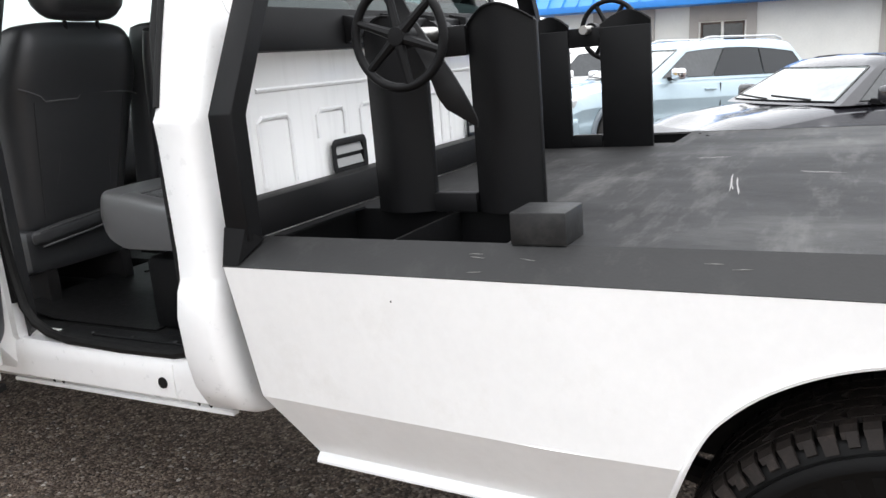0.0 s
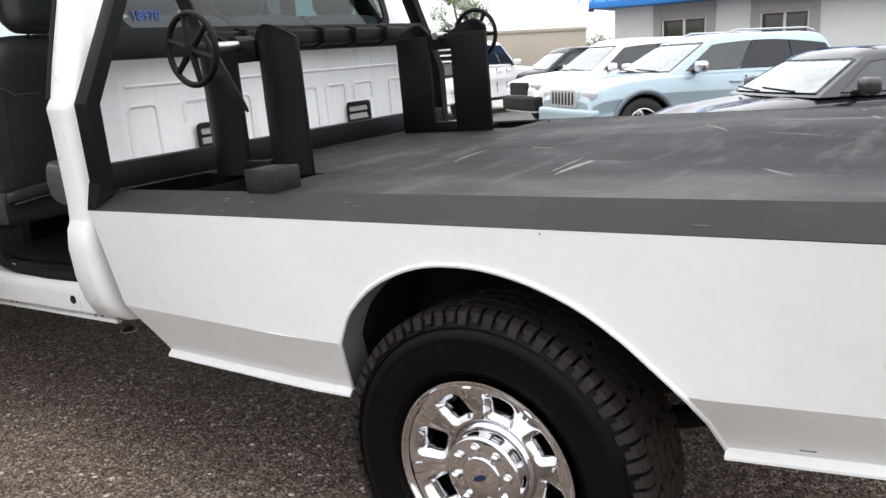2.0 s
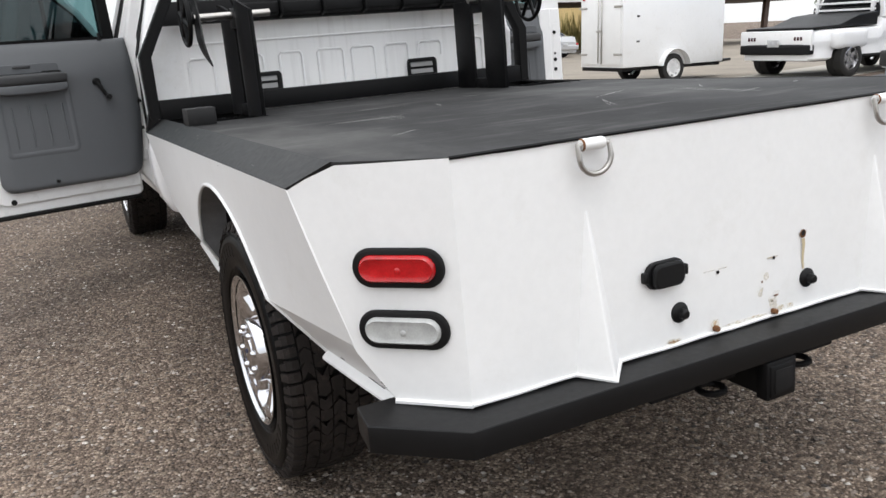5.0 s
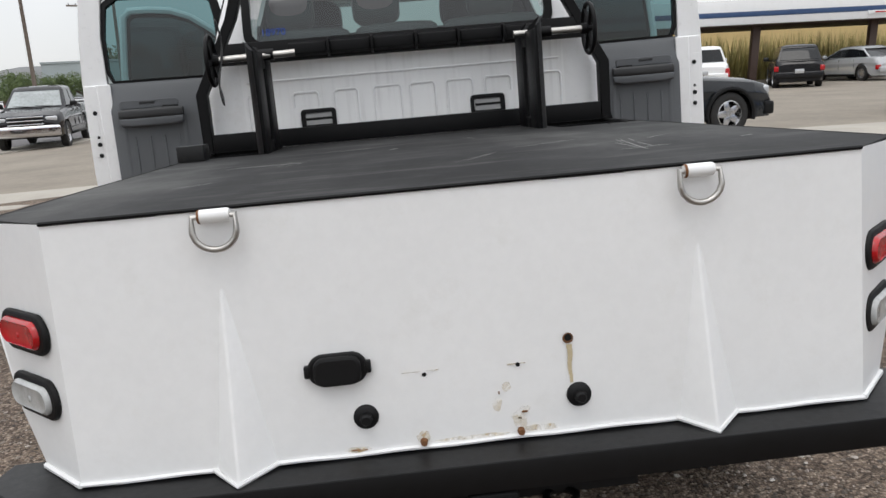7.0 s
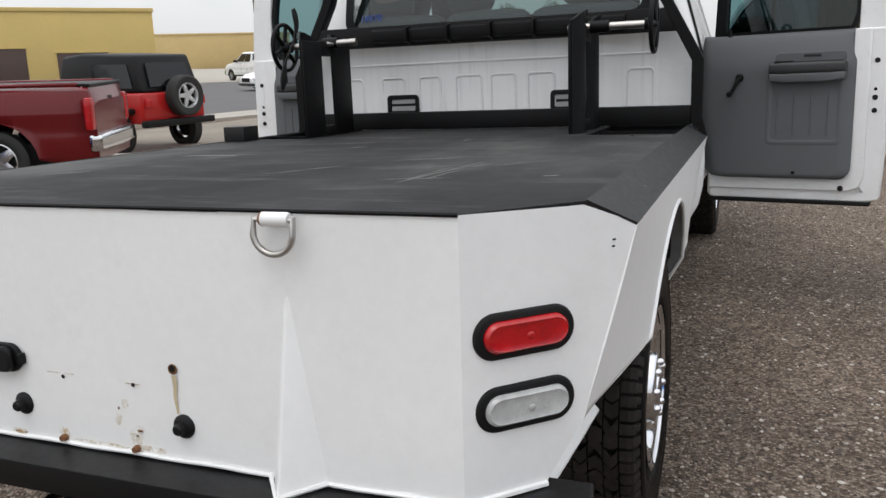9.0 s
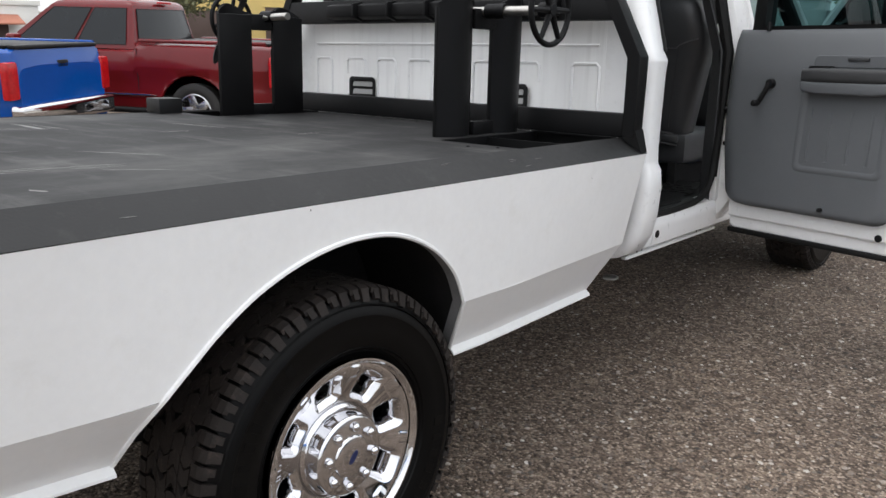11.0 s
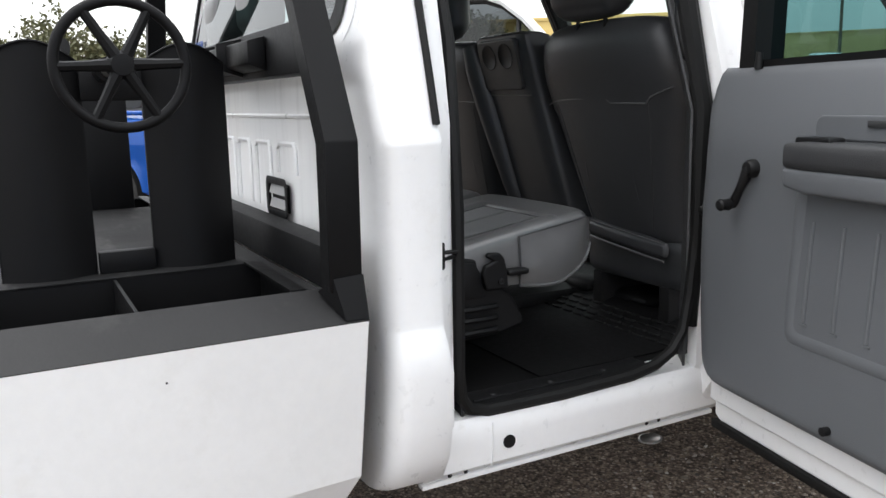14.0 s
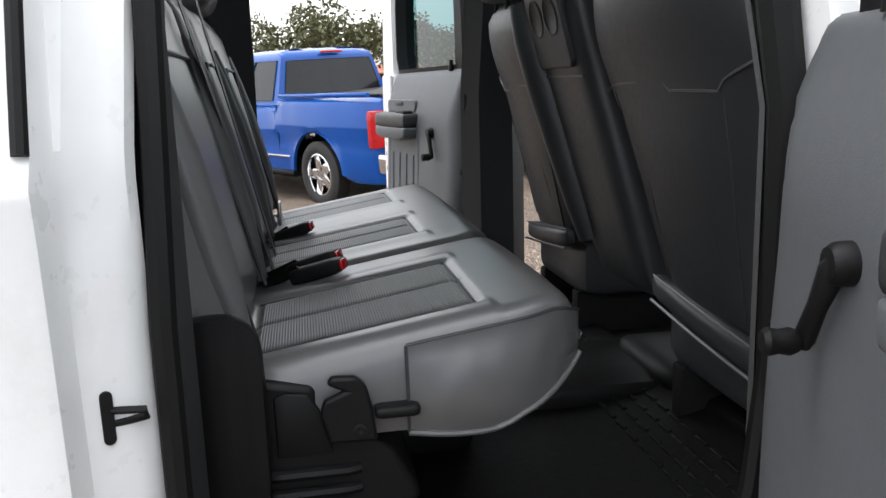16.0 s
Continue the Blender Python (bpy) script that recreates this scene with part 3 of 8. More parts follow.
for x, z in ((-0.219, 0.671), (0.189, 0.669)):
    lamp = part("plate_lamp", lathe([(0.024, 0), (0.024, 0.005), (0.02, 0.009), (0.012, 0.011), (0.011, 0.024), (0.008, 0.027), (0, 0.027)], 24, None, facing_tail(x, z)), BLACKTRIM, tail, "black rubber-capped lamp")
part("drain_hole", lathe([(0.0105, 0.0012), (0.0105, 0.002), (0.008, 0.0022), (0, 0.001)], 20, None, facing_tail(0.174, 0.782)), RUST, tail, "rusty round hole")
part("hole_core", lathe([(0.007, 0.0026), (0, 0.0026)], 16, None, facing_tail(0.174, 0.7835)), BLACKTRIM, tail)
bm = bmesh.new()
for k in range(9):
    a, b = 0.770 - k * 0.0085, 0.770 - (k + 1) * 0.0085
    w0, w1 = 0.0055 - 0.0003 * k, 0.0055 - 0.0003 * (k + 1)
    cx = 0.1755 + 0.0012 * math.sin(k)
    grid([[(cx - w0, -1.1546, a), (cx + w0, -1.1546, a)], [(cx - w1, -1.1548, b), (cx + w1, -1.1548, b)]], bm)
part("rust_streak", bm, RUSTSTREAK, tail, "ochre rust streak", 0)
# soft ochre stains round the old bolt holes and along the foot
rs2 = random.Random(8)
for x, z, w, h in ((0.082, 0.652, 0.026, 0.014), (0.03, 0.668, 0.02, 0.03), (-0.02, 0.608, 0.16, 0.008), (0.11, 0.612, 0.08, 0.014), (-0.115, 0.618, 0.03, 0.026), (0.072, 0.632, 0.035, 0.04), (-0.24, 0.608, 0.05, 0.012), (0.05, 0.70, 0.02, 0.02)):
    ring = []
    for k in range(18):
        q = 2 * math.pi * k / 18
        e = rs2.uniform(0.75, 1.1)
        zz = z + h / 2 * e * math.sin(q)
        ring.append((x + w / 2 * e * math.cos(q), -1.143 - 0.014 * (1.089 - zz) / 0.49 - 0.0022, zz))
    bm = bmesh.new()
    bm.faces.new([bm.verts.new(p) for p in ring])
    part("rust_stain", bm, STAIN, tail, "", 0)
for x, z, w, h in ((0.082, 0.647, 0.012, 0.004), (-0.115, 0.612, 0.014, 0.004), (-0.245, 0.607, 0.018, 0.003), (-0.225, 0.606, 0.006, 0.003), (0.035, 0.69, 0.003, 0.006)):
    part("rust_spot", box(x - w / 2, x + w / 2, -1.1592, -1.1565, z - h / 2, z + h / 2, 0.001), RUST, tail)
for x, z in ((-0.103, 0.741), (0.075, 0.741), (-0.115, 0.622), (0.072, 0.632)):
    part("screw_hole", lathe([(0.0045, 0.003), (0, 0.003)], 10, None, facing_tail(x, z)), BLACKTRIM, tail)
for x0, x1, z in ((-0.145, -0.075, 0.747), (0.055, 0.09, 0.742)):
    part("old_mark", box(x0, x1, -1.1545, -1.1525, z, z + 0.0008, 0), STAIN, tail)
for x in (-0.115, 0.072):
    part("bracket_bolt", lathe([(0, 0.012), (0.006, 0.012), (0.0075, 0.006), (0.0075, 0)], 8, None, facing_tail(x, 0.61, -1.158)), RUST, tail)


def oval_lamp(s, z, lens, label):
    """A lamp in a black grommet on the slanted corner."""
    m = Matrix.Translation((s * (0.842 if s < 0 else 0.834), -1.0615, z)) @ Matrix.Rotation(radians(-45 if s > 0 else -135), 4, "Z")
    out = oval_plate(0.193, 0.081, 0.014, 0.006)
    g = part("tail_lamp", merge(None, out, m), RUBBER, truck, label)
    bm = bmesh.new()
    outline = rounded(0.160, 0.055, 0.027, 8)
    rings = []
    for k, d in ((1.0, 0.0143), (0.97, 0.0195), (0.80, 0.0245), (0.74, 0.0235), (0.4, 0.0232)):
        rings.append([(d, u * (1 - (1 - k) * 0.3) if k > 0.5 else u * k, v * k) for u, v in outline])
    grid(rings, bm, wrap=True)
    bm.faces.new([bm.verts.new(p) for p in rings[-1]])
    lens_part = part("lens", merge(None, bm, m), lens, g, "", 60)
    part("lens_dimple", merge(None, lathe([(0.0075, 0.0222), (0.006, 0.0242), (0.003, 0.0252), (0, 0.0255)], 14), m @ Matrix.Translation((0, 0.004, -0.002))), lens, lens_part)
    bm = grid([[(0.0142, u * 1.0, v * 1.0) for u, v in rounded(0.174, 0.067, 0.033, 8)], [(0.0152, u, v) for u, v in rounded(0.163, 0.058, 0.0285, 8)]], None, wrap=True)
    part("grommet_groove", merge(None, bm, m), BLACKTRIM, g)


for s in (1, -1):
    oval_lamp(s, 0.881, REDLENS, "oval red tail lamp in a black rubber grommet")
    oval_lamp(s, 0.754, CLEARLENS, "oval clear reversing lamp in a black rubber grommet")

# black rear bumper and receiver
outline = [(-0.944, -1.005), (-0.958, -1.102), (-0.805, -1.247), (0.805, -1.247), (0.958, -1.102), (0.944, -1.005), (0.7, -1.005), (0.62, -1.1), (-0.62, -1.1), (-0.7, -1.005)]
part("rear_bumper", prism(outline, "z", 0.534, 0.592, 0.003), BUMPERBLACK, truck, "angular black steel bumper")
part("hitch_receiver", prism([(-0.04, 0.445), (0.04, 0.445), (0.04, 0.525), (-0.04, 0.525)], "y", -1.255, -0.7, 0.006), BLACKSTEEL, truck)
part("receiver_mouth", box(-0.028, 0.028, -1.2575, -1.25, 0.457, 0.513, 0.001), UNDER, truck)
part("receiver_collar", box(-0.047, 0.047, -1.25, -1.215, 0.438, 0.532, 0.006), BLACKSTEEL, truck)
for x in (-0.14, 0.14):
    part("chain_loop", tube([(x + 0.03 * math.cos(q), -1.17 + 0.03 * math.sin(q), 0.47) for q in np.linspace(0, 2 * math.pi, 13)[:-1]], 0.008, 8, True), BLACKSTEEL, truck)
part("hitch_bar", box(-0.30, 0.30, -1.15, -1.05, 0.465, 0.525, 0.006), UNDER, truck)
# scrapes on the rear of the driver's side skirt
for k, (y, z, dy, dz) in enumerate(((-0.955, 0.61, -0.03, -0.03), (-0.975, 0.625, -0.02, -0.04), (-0.86, 0.585, -0.08, -0.004), (-0.70, 0.585, -0.03, 0.002))):
    part("scrape", tube([(-(flank_x(z, y) + 0.001), y, z), (-(flank_x(z + dz, y + dy) + 0.001), y + dy, z + dz)], 0.0009, 5), BLACKTRIM, truck)
for s in (1, -1):
    for y, z in ((0.95, 0.985), (-0.2, 1.03)):
        part("paint_chip", lathe([(0.002, 0.002), (0, 0.002)], 8, None, Matrix.Translation((s * flank_x(z, y + 0.03 * s), y + 0.03 * s, z)) @ Matrix.Rotation(0 if s > 0 else math.pi, 4, "Z")), BLACKTRIM, truck)

for x, y, z in ((0.964, -0.925, 1.0165), (0.9625, -0.9265, 1.0045)):
    part("paint_chip", box(x - 0.0035, x + 0.0035, y - 0.004, y + 0.002, z - 0.0013, z + 0.0013, 0.0005), BLACKTRIM, truck)

# ---- rack behind the cab ----
RY0, RY1 = 1.272, 1.335
MID = [(0.955, 1.092), (0.955, 1.362), (0.78, 1.69), (0.735, 1.82), (0.70, 1.98)]
for s in (1, -1):
    out = [(s * (x + 0.022 + (0.004 if i else 0)), z) for i, (x, z) in enumerate(MID)]
    inn = [(s * (x - 0.023), z - (0.006 if i == 1 else 0)) for i, (x, z) in enumerate(MID)]
    part("rack_upright", prism(out + inn[::-1], "y", RY0, RY1, 0.003), BLACKSTEEL, truck, "bent black steel rack upright")
part("rack_lower_bar", box(-0.932, 0.932, RY0 + 0.002, RY1 - 0.002, 1.091, 1.172, 0.004), BLACKSTEEL, truck)
part("rack_middle_bar", prism([(-0.895, 1.484), (0.895, 1.482), (0.842, 1.578), (-0.842, 1.58)], "y", RY0 + 0.002, RY1 - 0.002, 0.004), BLACKSTEEL, truck)
part("rack_top_bar", box(-0.70, 0.70, RY0, RY1, 1.94, 1.985, 0.004), BLACKSTEEL, truck)
for x in (-0.345, -0.143, 0.063, 0.262, 0.476):
    part("rack_fin", prism([(1.215, 1.505), (1.272, 1.487), (1.272, 1.572), (1.215, 1.56)], "x", x - 0.006, x + 0.006, 0.002), BLACKSTEEL, truck)
for x0, x1 in ((-0.335, -0.153), (-0.133, 0.053), (0.073, 0.252), (0.272, 0.466), (0.486, 0.66), (-0.53, -0.355)):
    part("rack_step", prism([(1.235, 1.508), (1.272, 1.495), (1.272, 1.565), (1.235, 1.555)], "x", x0, x1, 0.003), BLACKSTEEL, truck)

# ---- reel stands on the deck, one pair a side ----
for s in (1, -1):
    xb0 = 0.536 if s > 0 else 0.622
    for y0, y1 in (((0.757, 0.932), (1.045, 1.215)) if s > 0 else ((0.73, 0.89), (1.0, 1.16))):
        rows = []
        for i in range(17):
            q = i / 16
            y = y0 + (y1 - y0) * q
            xx = s * (xb0 + 0.034 * math.sin(math.pi * q))
            rows.append([(xx, y, DECK_Z), (xx, y, 1.3), (xx, y, (1.512 if s > 0 else 1.50) + 0.04 * math.sin(math.pi * q))])
        st = part("reel_stand", grid(rows, None, 0.007, (-s, 0, 0)), BLACKSTEEL, truck, "curved black steel plate with a rounded top", 30)
        lo, hi = sorted((s * (xb0 - 0.016), s * (xb0 + 0.002)))
        bm = box(lo, hi, y0, y1, DECK_Z, 1.50, 0.003)
        part("stand_flange", bm, BLACKSTEEL, st)
        pts = [(s * (xb0 + 0.004 + 0.036 * math.sin(math.pi * q)), y0 + (y1 - y0) * q, (1.513 if s > 0 else 1.501) + 0.04 * math.sin(math.pi * q)) for q in np.linspace(0.02, 0.98, 13)]
        part("stand_lip", tube(pts, 0.0025, 6), BLACKSTEEL, st)
    xa, xb = sorted((s * (xb0 - 0.012), s * (xb0 + 0.016)))
    part("stand_foot_bar", box(xa, xb, 0.935 if s > 0 else 0.89, 1.045 if s > 0 else 1.0, DECK_Z, 1.135, 0.003), BLACKSTEEL, truck)
    part("stand_head_bar", box(xa, xb, 0.928 if s > 0 else 0.888, 1.045 if s > 0 else 1.0, 1.44, 1.505, 0.004), BLACKSTEEL, truck)
    shaft = part("reel_shaft", tube([(s * 0.475, 0.975, 1.497), (s * 0.80, 0.975 if s > 0 else 0.948, 1.497 if s > 0 else 1.488)], 0.015, 14), STEEL, truck, "bare steel shaft")
    part("shaft_collar", tube([(s * 0.565, 0.975, 1.497), (s * 0.64, 0.975, 1.497)], 0.024, 14), BLACKSTEEL, shaft)
    hx, hy, hz, hr = (0.81, 0.977, 1.497, 0.106) if s > 0 else (0.825, 0.946, 1.487, 0.101)
    hub = part("handwheel", tube([(s * hx, hy + hr * math.cos(q), hz + hr * math.sin(q)) for q in np.linspace(0, 2 * math.pi, 41)[:-1]], 0.0095, 10, True), BLACKSTEEL, truck, "cast black six-spoke handwheel")
    part("hub_boss", lathe([(0, 0.02), (0.018, 0.018), (0.024, 0.006), (0.024, -0.03), (0, -0.03)], 20, None, Matrix.Translation((s * (hx - 0.004), hy, hz)) @ Matrix.Rotation(0 if s > 0 else math.pi, 4, "Z")), BLACKSTEEL, hub)
    for k in range(6):
        q = radians(60 * k + (2 if s > 0 else 20))
        a, b = Vector((s * (hx + 0.002), hy + 0.018 * math.cos(q), hz + 0.018 * math.sin(q))), Vector((s * hx, hy + (hr - 0.004) * math.cos(q), hz + (hr - 0.004) * math.sin(q)))
        part("spoke", tube([a, (a + b) / 2, b], [0.0115, 0.009, 0.0085], 8), BLACKSTEEL, hub)
# curved brake strap on the driver's side shaft, and a block of steel beside the well
rows = []
for i in range(25):
    q = i / 24
    z = 1.66 - 0.345 * q
    yc = 0.992 - 0.15 * q ** 1.25 + 0.016 * math.sin(2 * math.pi * q)
    wd = 0.031 - 0.006 * math.sin(math.pi * q) + 0.016 * q ** 2
    wd *= 1 - 0.3 * max(0.0, (q - 0.9) / 0.1) ** 2 - 0.5 * max(0.0, (0.12 - q) / 0.12) ** 2
    xc = -0.80 + 0.016 * math.sin(math.pi * q * 1.7) + 0.035 * q ** 2
    rows.append([(xc + w * wd * 0.18, yc - w * wd * 0.92, z - w * wd * (0.35 + 0.25 * q)) for w in (-1, -0.3, 0.3, 1)])
part("brake_strap", grid(rows, None, 0.006, (1, 0, 0)), BLACKTRIM, truck, "curved black strap hung on the shaft")
part("deck_block", box(-0.932, -0.83, 0.578, 0.686, DECK_Z, 1.152, 0.003), DECKRAIL, truck, "small black steel box")


# ---- wheels, axle and frame ----
TR = 0.419
SIDEWALL = [(0.232, 0.09), (0.245, 0.103), (0.254, 0.112), (0.275, 0.124), (0.315, 0.132), (0.346, 0.1315), (0.350, 0.1335), (0.366, 0.1305), (0.371, 0.126), (0.385, 0.121), (0.397, 0.113)]


def tread_blocks():
    """Closely packed blocks round the tyre: bent inner blocks with narrow sipes, shoulder lugs turned over the edge."""
    verts, faces = [], []
    d2 = 0.0115
    rows = [(-0.117, -0.081, 74, 0.0, 0.0, 0.24), (-0.0765, -0.0415, 62, 0.4, 0.75, 0.17), (-0.0375, -0.002, 62, 0.0, -0.75, 0.16), (0.002, 0.0375, 62, 0.5, 0.75, 0.16), (0.0415, 0.0765, 62, 0.1, -0.75, 0.17), (0.081, 0.117, 74, 0.5, 0.0, 0.24)]
    for h0, h1, count, shift, skew, gap in rows:
        edge = abs(h0 + h1) > 0.15
        pitch = 2 * math.pi / count
        for k in range(count):
            # a block is a bent strip: its middle is shifted along the tread
            wob = 0.22 * math.sin(k * 2.4)
            top, low = [], []
            for q0 in (gap / 2, 1 - gap / 2):
                for f in (0.0, 0.45, 0.55, 1.0):
                    h = h0 + (h1 - h0) * f
                    q = (k + shift + q0 + skew * (abs(f - 0.5) - 0.25) + (wob if 0.2 < f < 0.8 else 0) * (0 if edge else 1)) * pitch
                    drop = 0.006 if edge and abs(h) > 0.105 else 0.0
                    top.append((h, (TR - drop) * math.cos(q), (TR - drop) * math.sin(q)))
                    low.append((h * (1.02 if edge else 1), (TR - d2 - drop) * math.cos(q), (TR - d2 - drop) * math.sin(q)))
            b = len(verts)
            verts += top + low
            for i in range(3):
                faces.append((b + i, b + i + 1, b + 5 + i, b + 4 + i))
                faces.append((b + i, b + 8 + i, b + 9 + i, b + i + 1))
                faces.append((b + 4 + i, b + 5 + i, b + 13 + i, b + 12 + i))
            faces.append((b, b + 4, b + 12, b + 8))
            faces.append((b + 3, b + 11, b + 15, b + 7))
            if edge:
                sg = 1 if h0 > 0 else -1
                lug = []
                for f in (gap / 2 + 0.04, 1 - gap / 2 - (0.04 if k % 2 else 0.22)):
                    q = (k + shift + f) * pitch
                    for r, h in ((TR - 0.006, 0.1165), (TR - (0.036 if k % 2 else 0.028), 0.1285), (TR - 0.036, 0.118), (TR - 0.012, 0.108)):
                        lug.append((sg * h, r * math.cos(q), r * math.sin(q)))
                b = len(verts)
                verts += lug
                faces += [(b, b + 1, b + 5, b + 4), (b + 1, b + 2, b + 6, b + 5), (b, b + 4, b + 7, b + 3), (b, b + 1, b + 2, b + 3), (b + 4, b + 5, b + 6, b + 7)]
    me = bpy.data.meshes.new("tread")
    me.from_pydata(verts, [], faces)
    bm = bmesh.new()
    bm.from_mesh(me)
    bpy.data.meshes.remove(me)
    return bm


def tyre_body():
    half = SIDEWALL + [(TR - 0.016, 0.104), (TR - 0.015, 0.05), (TR - 0.015, 0.0)]
    prof = half + [(r, -h) for r, h in half[-2::-1]]
    return lathe(prof, 72)


def rim_shell():
    """Chrome rim barrel with its rolled lip."""
    bm = lathe([(0.225, -0.1), (0.228, 0.06), (0.236, 0.085), (0.246, 0.099), (0.2515, 0.103), (0.252, 0.098)], 72)
    lathe([(0.2515, 0.103), (0.2465, 0.1035), (0.2435, 0.100), (0.239, 0.094), (0.236, 0.0925)], 72, bm)
    return bm


def rim_face():
    """The polished face between hub and lip: eight broad spokes with bevelled flanks, deep rounded windows between them, a notch at each spoke's end."""
    n, count = 320, 44
    rings, gone = [], []
    for i in range(count + 1):
        r = 0.100 + (0.2365 - 0.100) * i / count
        ring, hole = [], []
        for j in range(n):
            q = 2 * math.pi * j / n
            a = (q + math.pi / 8) % (math.pi / 4) - math.pi / 8
            u, v = a * r, r - 0.1760
            half = 0.0350 + 0.10 * v
            du, dv = abs(u) - half + 0.013, abs(v) - 0.0330 + 0.013
            d = math.hypot(max(du, 0), max(dv, 0)) + min(max(du, dv), 0) - 0.013
            e = min(1.0, max(0.0, (r - 0.110) / 0.115))
            h = 0.056 + 0.034 * e ** 1.3
            # flat bevel round each window, then a sharp drop
            slope = min(1.0, max(0.0, (0.010 - d) / 0.018))
            h -= 0.020 * slope
            h -= 0.036 * min(1.0, max(0.0, (-0.007 - d) / 0.004))
            # notch and raised pad at the outer end of each spoke
            b = math.pi / 8 - abs(a)
            w = b * r
            if r > 0.198:
                h += 0.004 * math.exp(-((w - 0.0) / 0.016) ** 4) * min(1.0, (r - 0.198) / 0.004) * (1 if r < 0.228 else max(0.0, (0.2335 - r) / 0.0055))
            if r < 0.128:
                h -= 0.010 * min(1.0, (0.128 - r) / 0.008)
            ring.append((h, r * math.cos(q), r * math.sin(q)))
            hole.append(d < -0.011)
        rings.append(ring)
        gone.append(hole)
    verts = [p for ring in rings for p in ring]
    faces = []
    for i in range(count):
        for j in range(n):
            k = (j + 1) % n
            if not (gone[i][j] or gone[i + 1][j] or gone[i][k] or gone[i + 1][k]):
                faces.append((i * n + j, (i + 1) * n + j, (i + 1) * n + k, i * n + k))
    me = bpy.data.meshes.new("rim_face")
    me.from_pydata(verts, [], faces)
    bm = bmesh.new()
    bm.from_mesh(me)
    bpy.data.meshes.remove(me)
    return bm


def wheel(m, label):
    mt = m @ Matrix.Translation((-0.022, 0, 0))
    ty = part("wheel", merge(None, tyre_body(), mt), TYRE, truck, label, 35)
    part("tread", merge(None, tread_blocks(), mt), TREAD, ty, "dusty worn tread blocks", 0)
    for r, h in ((0.260, 0.117), (0.270, 0.1215), (0.374, 0.1266)):
        part("sidewall_rib", merge(None, lathe([(r - 0.003, h - 0.002), (r, h + 0.0025), (r + 0.003, h - 0.002)], 72), mt), TYRE, ty)
    # raised lettering worn to plain bars
    bm = bmesh.new()
    for start, count in ((20, 7), (205, 7)):
        for k in range(count):
            q = radians(start + k * 8.0)
            own = box(0, 0.0016, -0.012 + 0.003 * (k % 3), 0.012 - 0.002 * (k % 2), -0.016, 0.016, 0.0005)
            merge(bm, own, Matrix.Rotation(q, 4, "X") @ Matrix.Translation((0.1310, 0, 0.322)))
    tagged(part("sidewall_mark", merge(None, bm, mt), TYRE, ty, "", 0), kind="stuff")
    m = m @ Matrix.Diagonal((1, 0.963, 0.963, 1))
    rim = part("rim", merge(None, rim_shell(), m), CHROME, ty, "bright chrome eight-opening rim", 40)
    part("rim_face", merge(None, rim_face(), m), CHROME, rim, "", 75)
    part("brake_drum", merge(None, lathe([(0, -0.03), (0.19, -0.03), (0.205, -0.05), (0.205, -0.1)], 32), m), UNDER, ty)
    cap = part("hub_cap", merge(None, lathe([(0.121, 0.040), (0.119, 0.054), (0.114, 0.058), (0.111, 0.060), (0.1095, 0.064), (0.107, 0.098), (0.104, 0.104), (0.098, 0.107), (0.060, 0.1075), (0.0565, 0.1085), (0.055, 0.112), (0.051, 0.1145), (0.03, 0.1155), (0, 0.116)], 56), m), CHROME, rim, "stepped chrome hub cap with a small blue oval")
    for k in range(8):
        q = 2 * math.pi * (k + 0.5) / 8
        nut = lathe([(0.0125, 0.100), (0.0125, 0.112), (0.010, 0.119), (0.005, 0.1225), (0, 0.123)], 14)
        part("lug_nut", merge(None, nut, m @ Matrix.Translation((0, 0.078 * math.cos(q), 0.078 * math.sin(q)))), CHROME, rim)
    badge = prism([(0.020 * math.cos(q), 0.0085 * math.sin(q)) for q in np.linspace(0, 2 * math.pi, 21)[:-1]], "x", 0.1150, 0.1172, 0.0006)
    part("oval_badge", merge(None, badge, m @ Matrix.Rotation(radians(38), 4, "X")), BADGEBLUE, rim, "small blue oval badge")


BADGEBLUE = surface("badge_blue", (0.012, 0.02, 0.075), 0.3)
for s, y, z in ((1, -0.01, 0.397), (-1, -0.005, 0.408), (1, 3.97, 0.545), (-1, 3.97, 0.545)):
    face = Matrix.Rotation(0 if s > 0 else math.pi, 4, "Z")
    wheel(Matrix.Translation((s * 0.842, y, z)) @ face @ Matrix.Rotation(radians(14 * s), 4, "X"), "all-terrain tyre on a chrome rim")
part("rear_axle", tube([(-0.75, 0, 0.41), (0.75, 0, 0.41)], 0.045, 12), UNDER, truck)
part("differential", soft_box(-0.17, 0.17, -0.2, 0.16, 0.26, 0.56, 0.12), UNDER, truck)
for s in (1, -1):
    part("frame_rail", box(s * 0.43 - 0.035, s * 0.43 + 0.035, -1.0, 4.5, 0.56, 0.74, 0.006), UNDER, truck)
    part("leaf_spring", tube([(s * 0.52, y, 0.40 + 0.18 * (y / 0.75) ** 2) for y in np.linspace(-0.75, 0.75, 9)], 0.032, 8), UNDER, truck)
    part("shock_absorber", tube([(s * 0.50, 0.12, 0.36), (s * 0.40, 0.34, 0.74)], 0.03, 10), UNDER, truck)
for y in (-0.85, -0.45, 0.5, 1.1):
    wd = 0.57 if 0.6 < y < 1.3 else 0.86
    part("cross_member", box(-wd, wd, y - 0.03, y + 0.03, 1.0, 1.08, 0.004), UNDER, truck)
